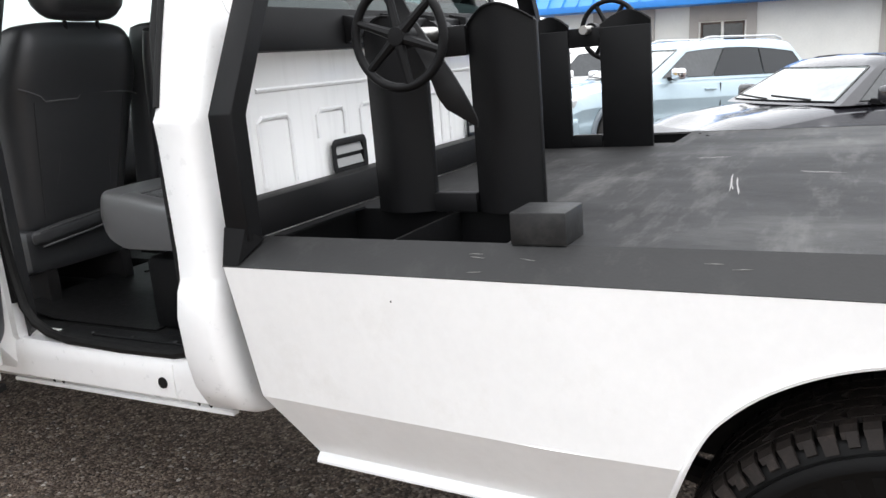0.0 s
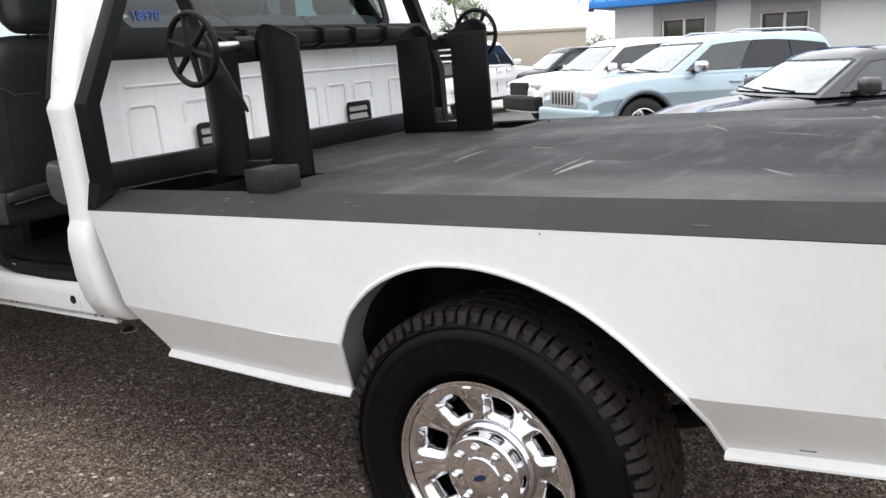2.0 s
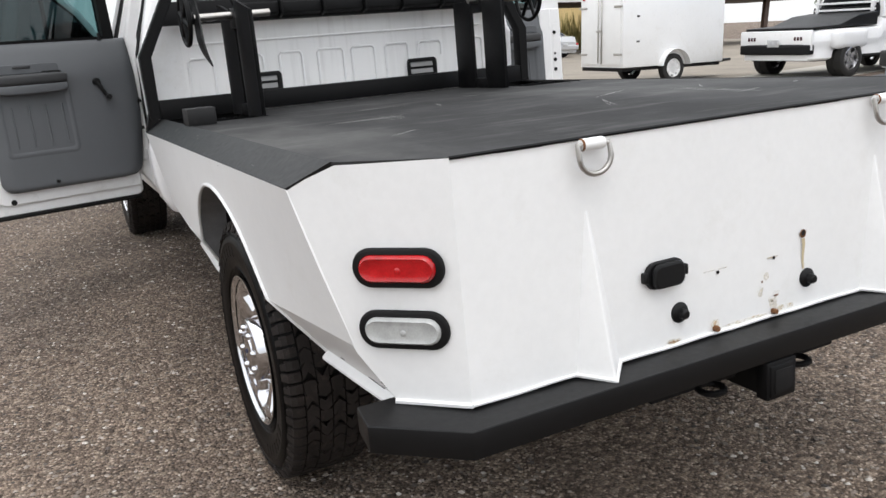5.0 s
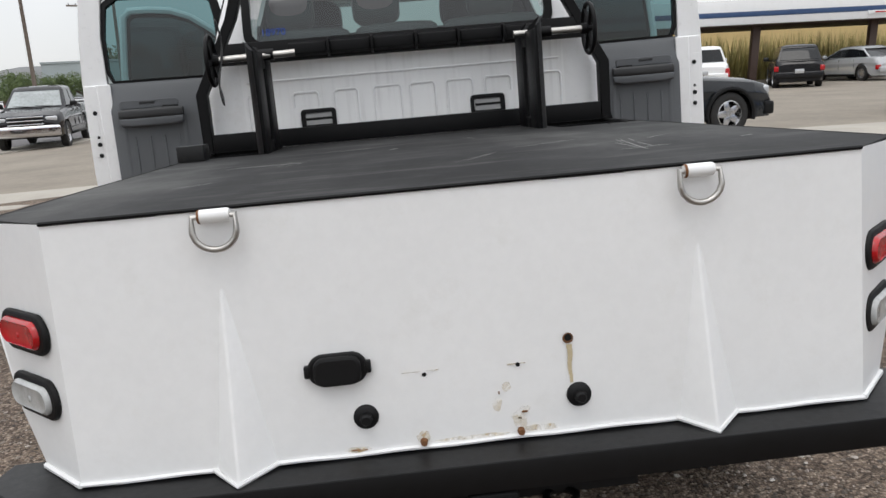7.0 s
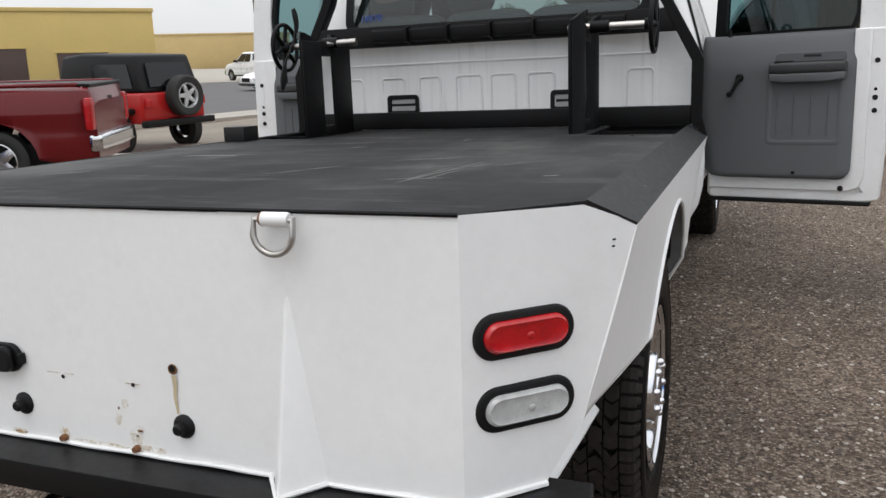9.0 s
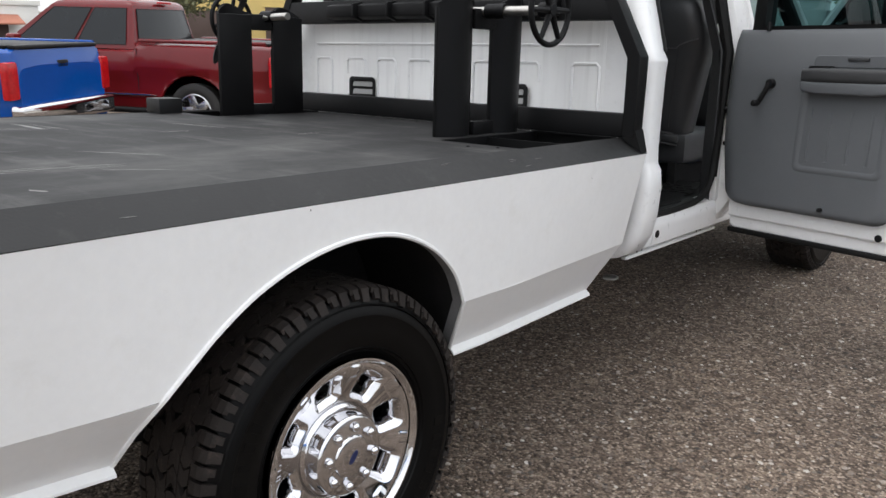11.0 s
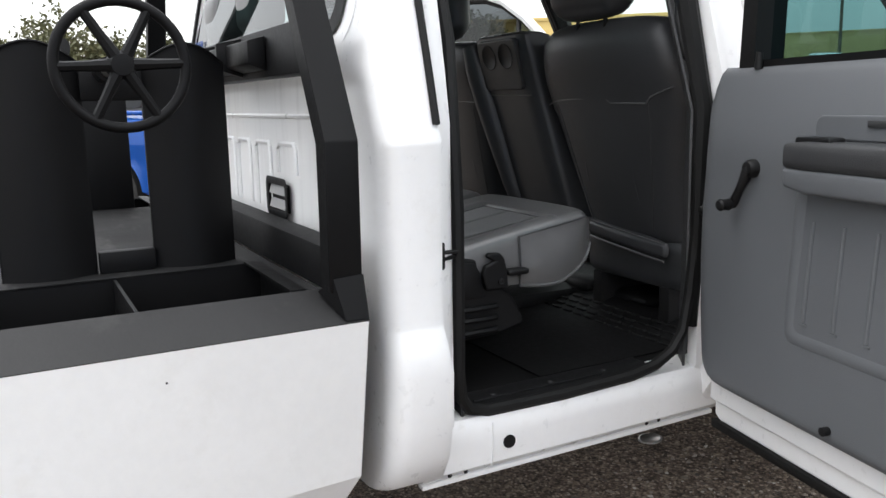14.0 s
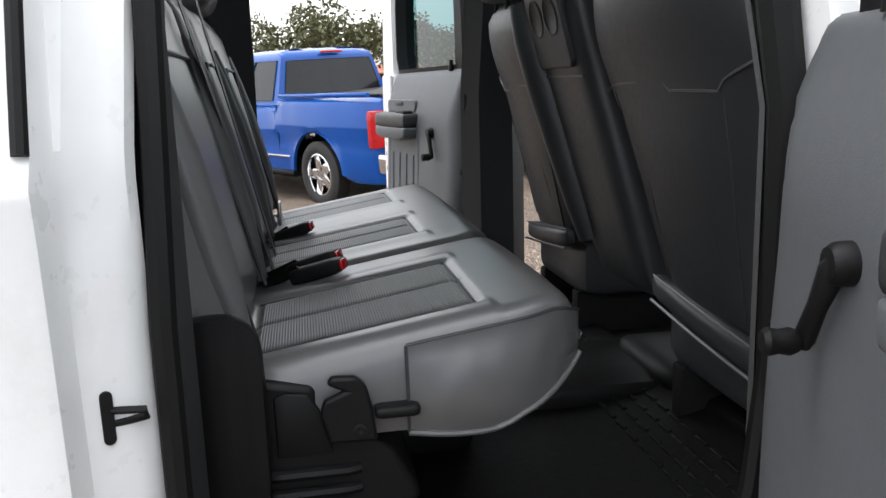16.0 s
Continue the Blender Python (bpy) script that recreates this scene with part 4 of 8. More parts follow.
# unseen tyre added to keep light from the ground under the bed
part("light_blocking_tyre", lathe([(0.20, -0.10), (0.26, -0.12), (0.36, -0.12), (0.40, -0.08), (0.40, 0.08), (0.36, 0.12), (0.26, 0.12), (0.20, 0.10)], 40, None, Matrix.Translation((0, -0.62, 0.56)) @ Matrix.Rotation(math.pi / 2, 4, "Y")), TYRE, truck)
part("fuel_tank", soft_box(-0.40, 0.05, 1.2, 2.3, 0.52, 0.74, 0.05), UNDER, truck)

# ---- cab ----
# outer half width of the cab by height
CABX = [(0.63, 0.875), (0.66, 0.93), (0.72, 0.962), (0.80, 0.978), (0.90, 0.984), (0.965, 0.982), (0.99, 0.968), (1.05, 0.964), (1.30, 0.968), (1.355, 0.972), (1.385, 0.955), (1.5, 0.925), (1.7, 0.866), (1.85, 0.815), (1.99, 0.745)]


def cab_x(z):
    for (za, xa), (zb, xb) in zip(CABX, CABX[1:]):
        if z <= zb:
            return xa + (xb - xa) * max(0, (z - za)) / (zb - za)
    return CABX[-1][1]


CAB_BACK = 1.39


def cab_corner(s):
    """Rear corner pillar: from the back panel round the corner to the door's jamb, which steps back above the waist."""
    rows = []
    for z in sorted([q for q, _ in CABX] + [1.0, 1.18, 1.26, 1.345]):
        xo = cab_x(z)
        yb = CAB_BACK + max(0.0, z - 1.5) * 0.22
        yd = 1.512 + max(0.0, z - 1.36) * -0.02 + (0.012 if z < 0.965 else 0.0)
        row = [(s * (xo - 0.19), yb), (s * (xo - 0.052), yb)]
        for i in range(1, 6):
            q = radians(90 * i / 5)
            row.append((s * (xo - 0.052 + 0.052 * math.sin(q)), yb + 0.04 * (1 - math.cos(q))))
        row += [(s * xo, yd - 0.012), (s * (xo - 0.004), yd - 0.003), (s * (xo - 0.013), yd)]
        xi = min(xo - 0.055, 0.902)
        yj = 1.512 + 0.05 * max(0.0, z - 1.36)
        step = 0.009 * min(1.0, max(0.0, (1.345 - z) / 0.085)) * min(1.0, max(0.0, (z - 0.90) / 0.1))
        row += [(s * (xo - 0.045), yd + 0.005), (s * (xi + 0.012 + step * 0.4), max(yd + 0.008, yj + 0.010)), (s * (xi + step), yj + 0.022), (s * (xi - 0.008 + step), yj + 0.044), (s * (xi - 0.016), yj + 0.060), (s * (xi - 0.034), yj + 0.066)]
        rows.append([(x, y, z) for x, y in row])
    return part("cab_corner", grid(rows), WHITE, truck, "rounded white cab corner pillar", 35)


def soiled_white():
    """Cab paint with soot and rain streaks that run down from the window's edge."""
    m, n, l, p = nodes_of("streaked_white_paint")
    st = noise_tex(n, l, 3.0, 6, 0.6, stretch=(9.0, 1.0, 0.5))
    blot = noise_tex(n, l, 2.2, 5, 0.6)
    a = ramp(n, l, st.outputs[0], [(0.50, 0.0), (0.72, 0.42)])
    b = ramp(n, l, blot.outputs[0], [(0.35, 0.3), (0.65, 1.0)])
    f = mixc(n, l, 1.0, a.outputs[0], b.outputs[0], "MULTIPLY")
    l.new(mixc(n, l, f, (0.80, 0.80, 0.795), (0.42, 0.41, 0.40)), p.inputs["Base Color"])
    p.inputs["Roughness"].default_value = 0.35
    p.inputs["Coat Weight"].default_value = 0.25
    return m


PANELWHITE = soiled_white()


def cab_back():
    bm = bmesh.new()
    for a, b in ((0.63, 1.562),):
        grid([[(x, CAB_BACK + max(0.0, z - 1.5) * 0.22 - 0.018 * (1 - (x / 0.79) ** 4), z) for x in np.linspace(-0.785, 0.785, 31)] for z in np.linspace(a, b, 12)], bm, 0.004, (0, 1, 0))
    back = part("back_panel", bm, PANELWHITE, truck, "white pressed-steel cab back panel", 30)

    def surf(x):
        return CAB_BACK - 0.018 * (1 - (x / 0.79) ** 4)

    for x0, x1 in ((-0.765, -0.655), (-0.545, -0.425), (-0.345, -0.235), (-0.155, -0.025), (0.02, 0.14), (0.20, 0.325), (0.385, 0.515), (0.655, 0.765)):
        zt, zb = 1.335, 1.17 if not (-0.5 < (x0 + x1) / 2 < -0.3 or 0.3 < (x0 + x1) / 2 < 0.5) else 1.265
        pts = [(x0, zb), (x0, zt - 0.012), (x0 + 0.012, zt), (x1 - 0.012, zt), (x1, zt - 0.012), (x1, zb)]
        part("pressed_bead", tube([(x, surf(x) - 0.001, z) for x, z in pts], 0.0065, 6, flat=1.0), WHITE, back)
    part("pressed_bead", tube([(x, surf(x) - 0.001, 1.40) for x in np.linspace(-0.76, 0.76, 16)], 0.006, 6), WHITE, back)
    for cx in (-0.432, 0.392):
        y = surf(cx) - 0.004
        bm = grid([[(cx + u, y - 0.010, 1.205 + v) for u, v in rounded(0.17, 0.098, 0.02)], [(cx + u, y - 0.012, 1.205 + v) for u, v in rounded(0.158, 0.086, 0.015)], [(cx + u, y - 0.010, 1.205 + v) for u, v in rounded(0.132, 0.062, 0.010)], [(cx + u, y + 0.001, 1.205 + v) for u, v in rounded(0.130, 0.060, 0.010)]], None, wrap=True)
        v = part("air_vent", bm, BLACKTRIM, back, "black-framed pressure vent with two flaps")
        part("vent_back", box(cx - 0.07, cx + 0.07, y - 0.001, y + 0.002, 1.171, 1.239, 0), BLACKTRIM, v)
        for k in range(2):
            z = 1.19 + 0.034 * k
            part("vent_flap", grid([[(cx - 0.062, y - 0.008, z - 0.012), (cx + 0.062, y - 0.008, z - 0.012)], [(cx - 0.062, y - 0.001, z + 0.010), (cx + 0.062, y - 0.001, z + 0.010)]], None, 0.002, (0, -1, 0)), LIGHTFLAP, v)
    # rear window with its rubber
    def wy(z):
        return CAB_BACK + (z - 1.5) * 0.22
    ring_o = [(u, 1.748 + v) for u, v in rounded(1.50, 0.370, 0.06)]
    ring_i = [(u, 1.748 + v) for u, v in rounded(1.42, 0.320, 0.05)]
    bm = grid([[(x, wy(z) - 0.006, z) for x, z in ring_o], [(x, wy(z) - 0.010, z) for x, z in ring_i], [(x, wy(z) + 0.01, z) for x, z in ring_i]], None, wrap=True)
    part("window_rubber", bm, RUBBER, truck)
    bm = bmesh.new()
    bm.faces.new([bm.verts.new((x, wy(z), z)) for x, z in ring_i])
    g = part("rear_window", bm, REARGLASS, truck, "dark tinted rear window", 0)
    g.visible_shadow = False
    # white surround of the window
    bm = grid([[(x * 1.0, wy(z) - 0.002, z) for x, z in ring_o], [(x, wy(z) - 0.002, z) for x, z in rounded(1.60, 0.50, 0.08, cy=1.785)]], None, 0.004, (0, 1, 0), wrap=True)
    part("window_surround", bm, WHITE, truck)
    # number painted on the glass
    tx = bpy.data.curves.new("stock_mark", "FONT")
    tx.body, tx.size, tx.extrude = "18970", 0.048, 0.0005
    me_ob = bpy.data.objects.new("stock_mark", tx)
    scene.collection.objects.link(me_ob)
    me_ob.location, me_ob.rotation_euler = (-0.668, wy(1.615) - 0.006, 1.615), (radians(90 - 12), 0, 0)
    me_ob.parent = g
    me_ob.data.materials.append(BLUEWRITING)
    me_ob["label"] = "blue number painted on the glass"


LIGHTFLAP = surface("pale_flap", (0.26, 0.26, 0.26), 0.6)
for s in (1, -1):
    cab_corner(s)
cab_back()


def roof():
    rows = []
    for y in np.linspace(1.475, 3.35, 14):
        q = (y - 1.475) / 1.875
        zc = 2.025 + 0.04 * math.sin(math.pi * min(1, max(0, q))) - (0.02 if q in (0, 1) else 0)
        rows.append([(x, y, zc - 0.055 * abs(x / 0.78) ** 4) for x in np.linspace(-0.78, 0.78, 15)])
    part("roof", grid(rows, None, 0.03, (0, 0, -1)), WHITE, truck, "white cab roof", 40)
    part("headliner", grid([[(x, y, 1.955) for x in (-0.74, 0, 0.74)] for y in (1.5, 2.4, 3.3)], None, 0.01, (0, 0, -1)), LIGHTGREY, truck)


roof()
# sills, floor, pillars
for s in (1, -1):
    rows = []
    for y in (1.50, 1.60, 1.9, 2.2, 2.34, 2.42, 3.3):
        rows.append([(s * x, y, z) for x, z in ((0.80, 0.60), (0.860, 0.615), (0.889, 0.64), (0.893, 0.70), (0.891, 0.738), (0.882, 0.752), (0.860, 0.757), (0.80, 0.757))])
    sill = part("sill", grid(rows), WHITE, truck, "white door sill", 40)
    part("sill_seam", box(min(s * 0.85, s * 0.872), max(s * 0.85, s * 0.872), 1.50, 2.36, 0.606, 0.617, 0.002), BEDWHITE, sill)
    for y in (1.56, 1.60, 2.12, 2.16):
        part("sill_hole", lathe([(0.006, 0.001), (0, 0.001)], 8, None, Matrix.Translation((s * 0.883, y, 0.633)) @ Matrix.Rotation(0 if s > 0 else math.pi, 4, "Z")), BLACKTRIM, sill)
    part("sill_plug", lathe([(0.0155, 0.0), (0.0155, 0.003), (0.008, 0.004), (0, 0.002)], 20, None, Matrix.Translation((s * 0.8925, 1.707, 0.682)) @ Matrix.Rotation(0 if s > 0 else math.pi, 4, "Z")), BLACKTRIM, sill, "black rubber plug")
    part("sill_bead", tube([(s * 0.892, 1.665, 0.735), (s * 0.8945, 1.665, 0.66), (s * 0.884, 1.665, 0.63)], 0.002, 6), BEDWHITE, sill)
    # door seal round the opening
    loop = [(1.606, 1.93), (1.600, 1.55), (1.591, 1.2), (1.589, 0.86), (1.595, 0.80), (1.613, 0.772), (1.66, 0.760), (1.86, 0.757), (2.07, 0.764), (2.145, 0.777), (2.20, 0.805), (2.235, 0.852), (2.254, 0.95), (2.268, 1.1), (2.274, 1.5), (2.27, 1.93)]
    pts = [(s * min(0.879, cab_x(z) - 0.076), y, z) for y, z in loop]
    seal = part("door_seal", tube(pts, 0.014, 8), RUBBER, truck, "black rubber door seal")
    # black inner lining of the rear pillar and the scuff plate
    rows = [[(s * min(0.872, cab_x(z) - 0.082), 1.597, z), (s * min(0.82, cab_x(z) - 0.11), 1.606, z), (s * min(0.79, cab_x(z) - 0.13), 1.50, z)] for z in (0.74, 0.9, 1.2, 1.5, 1.96)]
    part("rear_pillar_trim", grid(rows, None, 0.006), DARKTRIM, truck)
    rows = [[(s * (0.89 - d), y, 0.763), (s * (0.868 - d), y, 0.772), (s * (0.80 - d * 0.3), y, 0.774), (s * 0.775, y, 0.765), (s * 0.76, y, 0.735)] for y, d in ((1.62, 0.0), (1.8, 0.0), (1.98, 0.0), (2.07, 0.010), (2.15, 0.026))]
    plate = part("scuff_plate", grid(rows, None, 0.004, (0, 0, -1)), BLACKTRIM, truck, "black plastic scuff plate")
    for y in (1.70, 1.86, 2.02):
        part("plate_clip", lathe([(0, 0.002), (0.006, 0.0015), (0.007, 0)], 10, None, Matrix.Translation((s * 0.835, y, 0.7745)) @ Matrix.Rotation(-math.pi / 2, 4, "Y")), DARKTRIM, plate)
    part("rib", tube([(s * 0.852, 1.64, 0.775), (s * 0.852, 2.0, 0.775)], 0.003, 6), BLACKTRIM, plate)
    # middle pillar, white outside with hinges, black inside
    rows = []
    for z in (0.62, 0.76, 0.95, 1.15, 1.37, 1.5, 1.7, 1.88, 1.97):
        xo = min(0.955, cab_x(z) - 0.01)
        xi = min(0.89, cab_x(z) - 0.07)
        rows.append([(s * (xi - 0.03), 2.274, z), (s * xi, 2.274, z), (s * (xi + 0.006), 2.290, z), (s * (xo - 0.01), 2.30, z), (s * xo, 2.315, z), (s * xo, 2.40, z)])
    part("middle_pillar", grid(rows), WHITE, truck, "white middle pillar with door hinges", 40)
    rows = [[(s * min(0.872, cab_x(z) - 0.083), 2.254, z), (s * min(0.862, cab_x(z) - 0.09), 2.262, z), (s * min(0.81, cab_x(z) - 0.13), 2.30, z), (s * min(0.80, cab_x(z) - 0.14), 2.40, z), (s * min(0.86, cab_x(z) - 0.09), 2.45, z)] for z in (0.74, 1.0, 1.4, 1.96)]
    part("pillar_seal", tube([(s * (min(0.89, cab_x(z) - 0.07) - 0.010 + (d if s > 0 else 0.0)), 2.268, z) for z, d in ((0.86, 0.0), (1.1, 0.006), (1.4, 0.018), (1.7, 0.024), (1.95, 0.024))], [0.012, 0.014, 0.022, 0.026, 0.026] if s > 0 else 0.012, 8), RUBBER, truck)
    part("pillar_trim", grid(rows, None, 0.006), DARKTRIM, truck)
    for z in (0.86, 1.36):
        bm = box(min(s * 0.905, s * 0.955), max(s * 0.905, s * 0.955), 2.282, 2.30, z - 0.03, z + 0.03, 0.003)
        tube([(s * 0.948, 2.287, z - 0.04), (s * 0.948, 2.287, z + 0.04)], 0.008, 10, bm=bm)
        part("door_hinge", bm, WHITE, truck)
    part("door_check", box(min(s * 0.90, s * 0.99), max(s * 0.90, s * 0.99), 2.272, 2.281, 1.0, 1.018, 0.002), BLACKTRIM, truck)
    part("wire_boot", tube([(s * 0.90, 2.268, 1.16), (s * 0.925, 2.262, 1.145), (s * 0.955, 2.268, 1.165)], 0.014, 10), RUBBER, truck)
    # striker on the jamb
    plate = prism(rounded(0.012, 0.056, 0.0058), "x", -0.001, 0.003, 0.001)
    st = part("striker", merge(None, plate, Matrix.Translation((s * 0.911, 1.536, 1.122)) @ Matrix.Rotation(0 if s > 0 else math.pi, 4, "Z") @ Matrix.Rotation(radians(22 * s), 4, "Z")), BLACKTRIM, truck, "black steel door striker")
    part("striker_loop", tube([(s * 0.908, 1.534, 1.128), (s * 0.912, 1.556, 1.129), (s * 0.909, 1.571, 1.127), (s * 0.901, 1.571, 1.117), (s * 0.903, 1.556, 1.115), (s * 0.908, 1.534, 1.114)], 0.0042, 8), BLACKTRIM, st)
    # dark drip trim down the rear corner
    part("drip_trim", tube([(s * (cab_x(z) + 0.003), 1.503, z) for z in (1.385, 1.45, 1.6, 1.75, 1.88)], 0.008, 8), RUBBER, truck, "black drip strip")
    # front door, closed, and fender
    for y0, y1, z1, nm in ((3.36, 4.9, 1.30, "front_fender"),):
        zs = [0.64, 0.72, 0.80, 0.90, 0.965, 0.99, 1.05, 1.30, z1]
        rows = []
        for y in np.linspace(y0, y1, 15):
            row = []
            for z in zs:
                zz = z
                if nm == "front_fender":
                    d = y - 3.97
                    if abs(d) < 0.5:
                        zz = max(z, 0.545 + math.sqrt(0.25 - d * d) * 0.98)
                row.append((s * cab_x(zz), y, zz))
            rows.append(row)
        part(nm, grid(rows, None, 0.02, (-s, 0, 0)), WHITE, truck, "", 40)
    zs = [1.38, 1.5, 1.7, 1.86]
    part("front_door_frame", tube([(s * cab_x(1.38), 2.42, 1.38), (s * cab_x(1.94), 2.42, 1.94), (s * cab_x(1.96), 2.95, 1.96), (s * 0.93, 3.42, 1.38)], 0.022, 8), WHITE, truck)
    part("windscreen_pillar", tube([(s * 0.885, 3.40, 1.36), (s * 0.74, 2.98, 1.92), (s * 0.70, 2.80, 1.95)], 0.045, 8), BLACKTRIM, truck, "black-lined windscreen pillar")
    part("grab_handle", tube([(s * 0.84, 3.22, 1.62), (s * 0.80, 3.14, 1.66), (s * 0.745, 3.03, 1.80), (s * 0.73, 2.97, 1.88)], 0.014, 8), BLACKTRIM, truck)
    # the front doors stand open too
    m = Matrix.Translation((s * 0.95, 3.36, 0)) @ Matrix.Rotation(radians(180 + 20) if s < 0 else radians(-20), 4, "Z")
    v0, v1 = (0.0, 0.1) if s < 0 else (-0.1, 0.0)
    fd = part("front_door", merge(None, prism([(0, 0.65), (0.95, 0.65), (0.97, 0.9), (0.95, 1.38), (0, 1.38)], "y", v0, v1, 0.015), m), WHITE, truck, "open white front door")
    loop = [(0.03, 1.38), (0.06, 1.56), (0.16, 1.70), (0.32, 1.85), (0.46, 1.945), (0.58, 1.985), (0.72, 1.995), (0.84, 1.99), (0.88, 1.95), (0.92, 1.60), (0.93, 1.38)]
    part("window_frame", merge(None, tube([(u, (v0 + v1) / 2, z) for u, z in loop], 0.026, 8), m), WHITE, fd)
    part("window_seal", merge(None, tube([(0.455 + (u - 0.455) * 0.94, (v0 + v1) / 2, 1.69 + (z - 1.69) * 0.9) for u, z in loop], 0.016, 8), m), RUBBER, fd)
    part("quarter_bar", merge(None, tube([(0.36, (v0 + v1) / 2, 1.38), (0.36, (v0 + v1) / 2, 1.87)], 0.013, 8), m), BLACKTRIM, fd)
    bm = bmesh.new()
    bm.faces.new([bm.verts.new((u, (v0 + v1) / 2, z)) for u, z in loop])
    part("door_glass", merge(None, bm, m), DARKTINT, fd, "dark tinted glass", 0).visible_shadow = False
    part("door_mirror", merge(None, soft_box(0.02, 0.24, 0.08 if s > 0 else -0.30, 0.30 if s > 0 else -0.08, 1.36, 1.66, 0.05), m), BLACKTRIM, fd, "black towing mirror")
bm = grid([[(x, 3.42 + 0.3 * (1 - (x / 0.9) ** 2) * 0.4, 1.36) for x in np.linspace(-0.9, 0.9, 9)], [(x * 0.78, 2.98 + 0.1 * (1 - (x / 0.9) ** 2), 1.99) for x in np.linspace(-0.9, 0.9, 9)]])
part("windshield", bm, CLEAR, truck, "", 0).visible_shadow = False
rows = [[(x, y, 1.36 - 0.05 * (y - 3.4) / 1.6 - 0.05 * abs(x / 0.95) ** 3) for x in np.linspace(-0.95, 0.95, 11)] for y in np.linspace(3.36, 4.9, 8)]
part("hood", grid(rows, None, 0.03, (0, 0, -1)), WHITE, truck, "white hood", 40)
part("front_grille", box(-0.9, 0.9, 4.88, 4.95, 0.75, 1.28, 0.03), DARKTRIM, truck)
part("front_bumper", soft_box(-1.0, 1.0, 4.9, 5.08, 0.5, 0.74, 0.05), CHROME, truck)
part("dashboard", soft_box(-0.85, 0.85, 3.05, 3.5, 1.0, 1.36, 0.1), DARKTRIM, truck)
part("steering_wheel", tube([(-0.42 + 0.19 * math.cos(q), 2.98 - 0.07 * math.sin(q), 1.32 + 0.175 * math.sin(q)) for q in np.linspace(0, 2 * math.pi, 33)[:-1]], 0.016, 8, True), DARKTRIM, truck)
part("cab_floor", box(-0.80, 0.80, 1.45, 3.5, 0.715, 0.745, 0.004), FLOORMAT, truck, "black rubber cab floor")
part("cab_firewall", box(-0.85, 0.85, 3.5, 3.53, 0.7, 1.36, 0), UNDER, truck)
rows = [[(x, 1.41 + max(0, z - 1.5) * 0.22, z) for x in (-0.86, 0, 0.86)] for z in (0.72, 1.5, 1.60)]
part("rear_wall_lining", grid(rows, None, 0.01, (0, 1, 0)), DARKTRIM, truck)


# ---- open rear doors ----
def rear_door(s):
    """Built flat: u runs from the hinge outwards, w towards the cabin side (to the rear when open)."""
    ang = math.atan2(-0.205, 0.979)
    m = Matrix.Translation((0.957, 2.292, 0)) @ Matrix.Rotation(ang, 4, "Z")
    if s < 0:
        m = Matrix.Diagonal((-1, 1, 1, 1)) @ m

    def put(name, bm, material, parent, label="", smooth=40):
        bm.transform(m)
        return part(name, bm, material, parent, label, smooth)

    # v is minus w: the trim faces -v
    outline = [(0.0, 0.66), (0.02, 0.645), (0.78, 0.645), (0.835, 0.66), (0.842, 0.80), (0.846, 1.0), (0.842, 1.40), (0.838, 1.49), (0.0, 1.49), (-0.005, 1.2)]
    shell = put("rear_door", prism(outline, "y", -0.002, 0.085, 0.014, seg=3), WHITE, truck, "open white rear door with grey trim")
    put("shut_face", prism([(0.02, 0.66), (0.04, 0.648), (0.78, 0.648), (0.833, 0.662), (0.839, 0.80), (0.843, 1.0), (0.839, 1.40), (0.835, 1.488), (0.69, 1.488), (0.69, 1.28), (0.02, 1.28)], "y", -0.03, 0.0, 0.008, seg=3), WHITE, shell)

    def lean(z):
        """The trim stands off further towards its foot and rolls in under the window."""
        return 0.045 * max(0.0, (z - 1.30) / 0.18) ** 1.6 - 0.05 * max(0.0, 1.25 - z)

    def put_on(name, bm, material, parent, label="", smooth=40):
        for vert in bm.verts:
            vert.co.y += lean(vert.co.z)
        return put(name, bm, material, parent, label, smooth)
    # the stepped white flange round the trim
    put("inner_flange", prism([(0.02, 0.70), (0.70, 0.70), (0.745, 0.72), (0.765, 0.77), (0.765, 1.488), (0.69, 1.488), (0.69, 1.27), (0.02, 1.27)], "y", -0.046, -0.03, 0.007, seg=3), WHITE, shell)
    # window frame: black inside
    fr = [(0.02, 1.49), (0.706, 1.49), (0.702, 1.75), (0.675, 1.94), (0.64, 1.977), (0.10, 1.977), (0.04, 1.94)]
    gl = [(0.075, 1.505), (0.688, 1.505), (0.684, 1.75), (0.656, 1.915), (0.62, 1.95), (0.12, 1.95), (0.085, 1.91)]
    bm = bmesh.new()
    k = 24

    def along(poly, n):
        tot = [0]
        for a, b in zip(poly, poly[1:] + poly[:1]):
            tot.append(tot[-1] + math.dist(a, b))
        out = []
        for i in range(n):
            d = tot[-1] * i / n
            j = max(q for q in range(len(poly)) if tot[q] <= d + 1e-9)
            w = (d - tot[j]) / (tot[j + 1] - tot[j])
            a, b = poly[j], poly[(j + 1) % len(poly)]
            out.append((a[0] + (b[0] - a[0]) * w, a[1] + (b[1] - a[1]) * w))
        return out
    outer, inner = along(fr, k), along(gl, k)
    for y0, y1 in ((0.07, 0.0),):
        grid([[(u, y0, v) for u, v in outer], [(u, y1 - 0.005, v) for u, v in outer], [(u, y1 - 0.008, v) for u, v in inner], [(u, y0, v) for u, v in inner]], bm, wrap=True)
    put("window_frame", bm, BLACKTRIM, shell, "", 50)
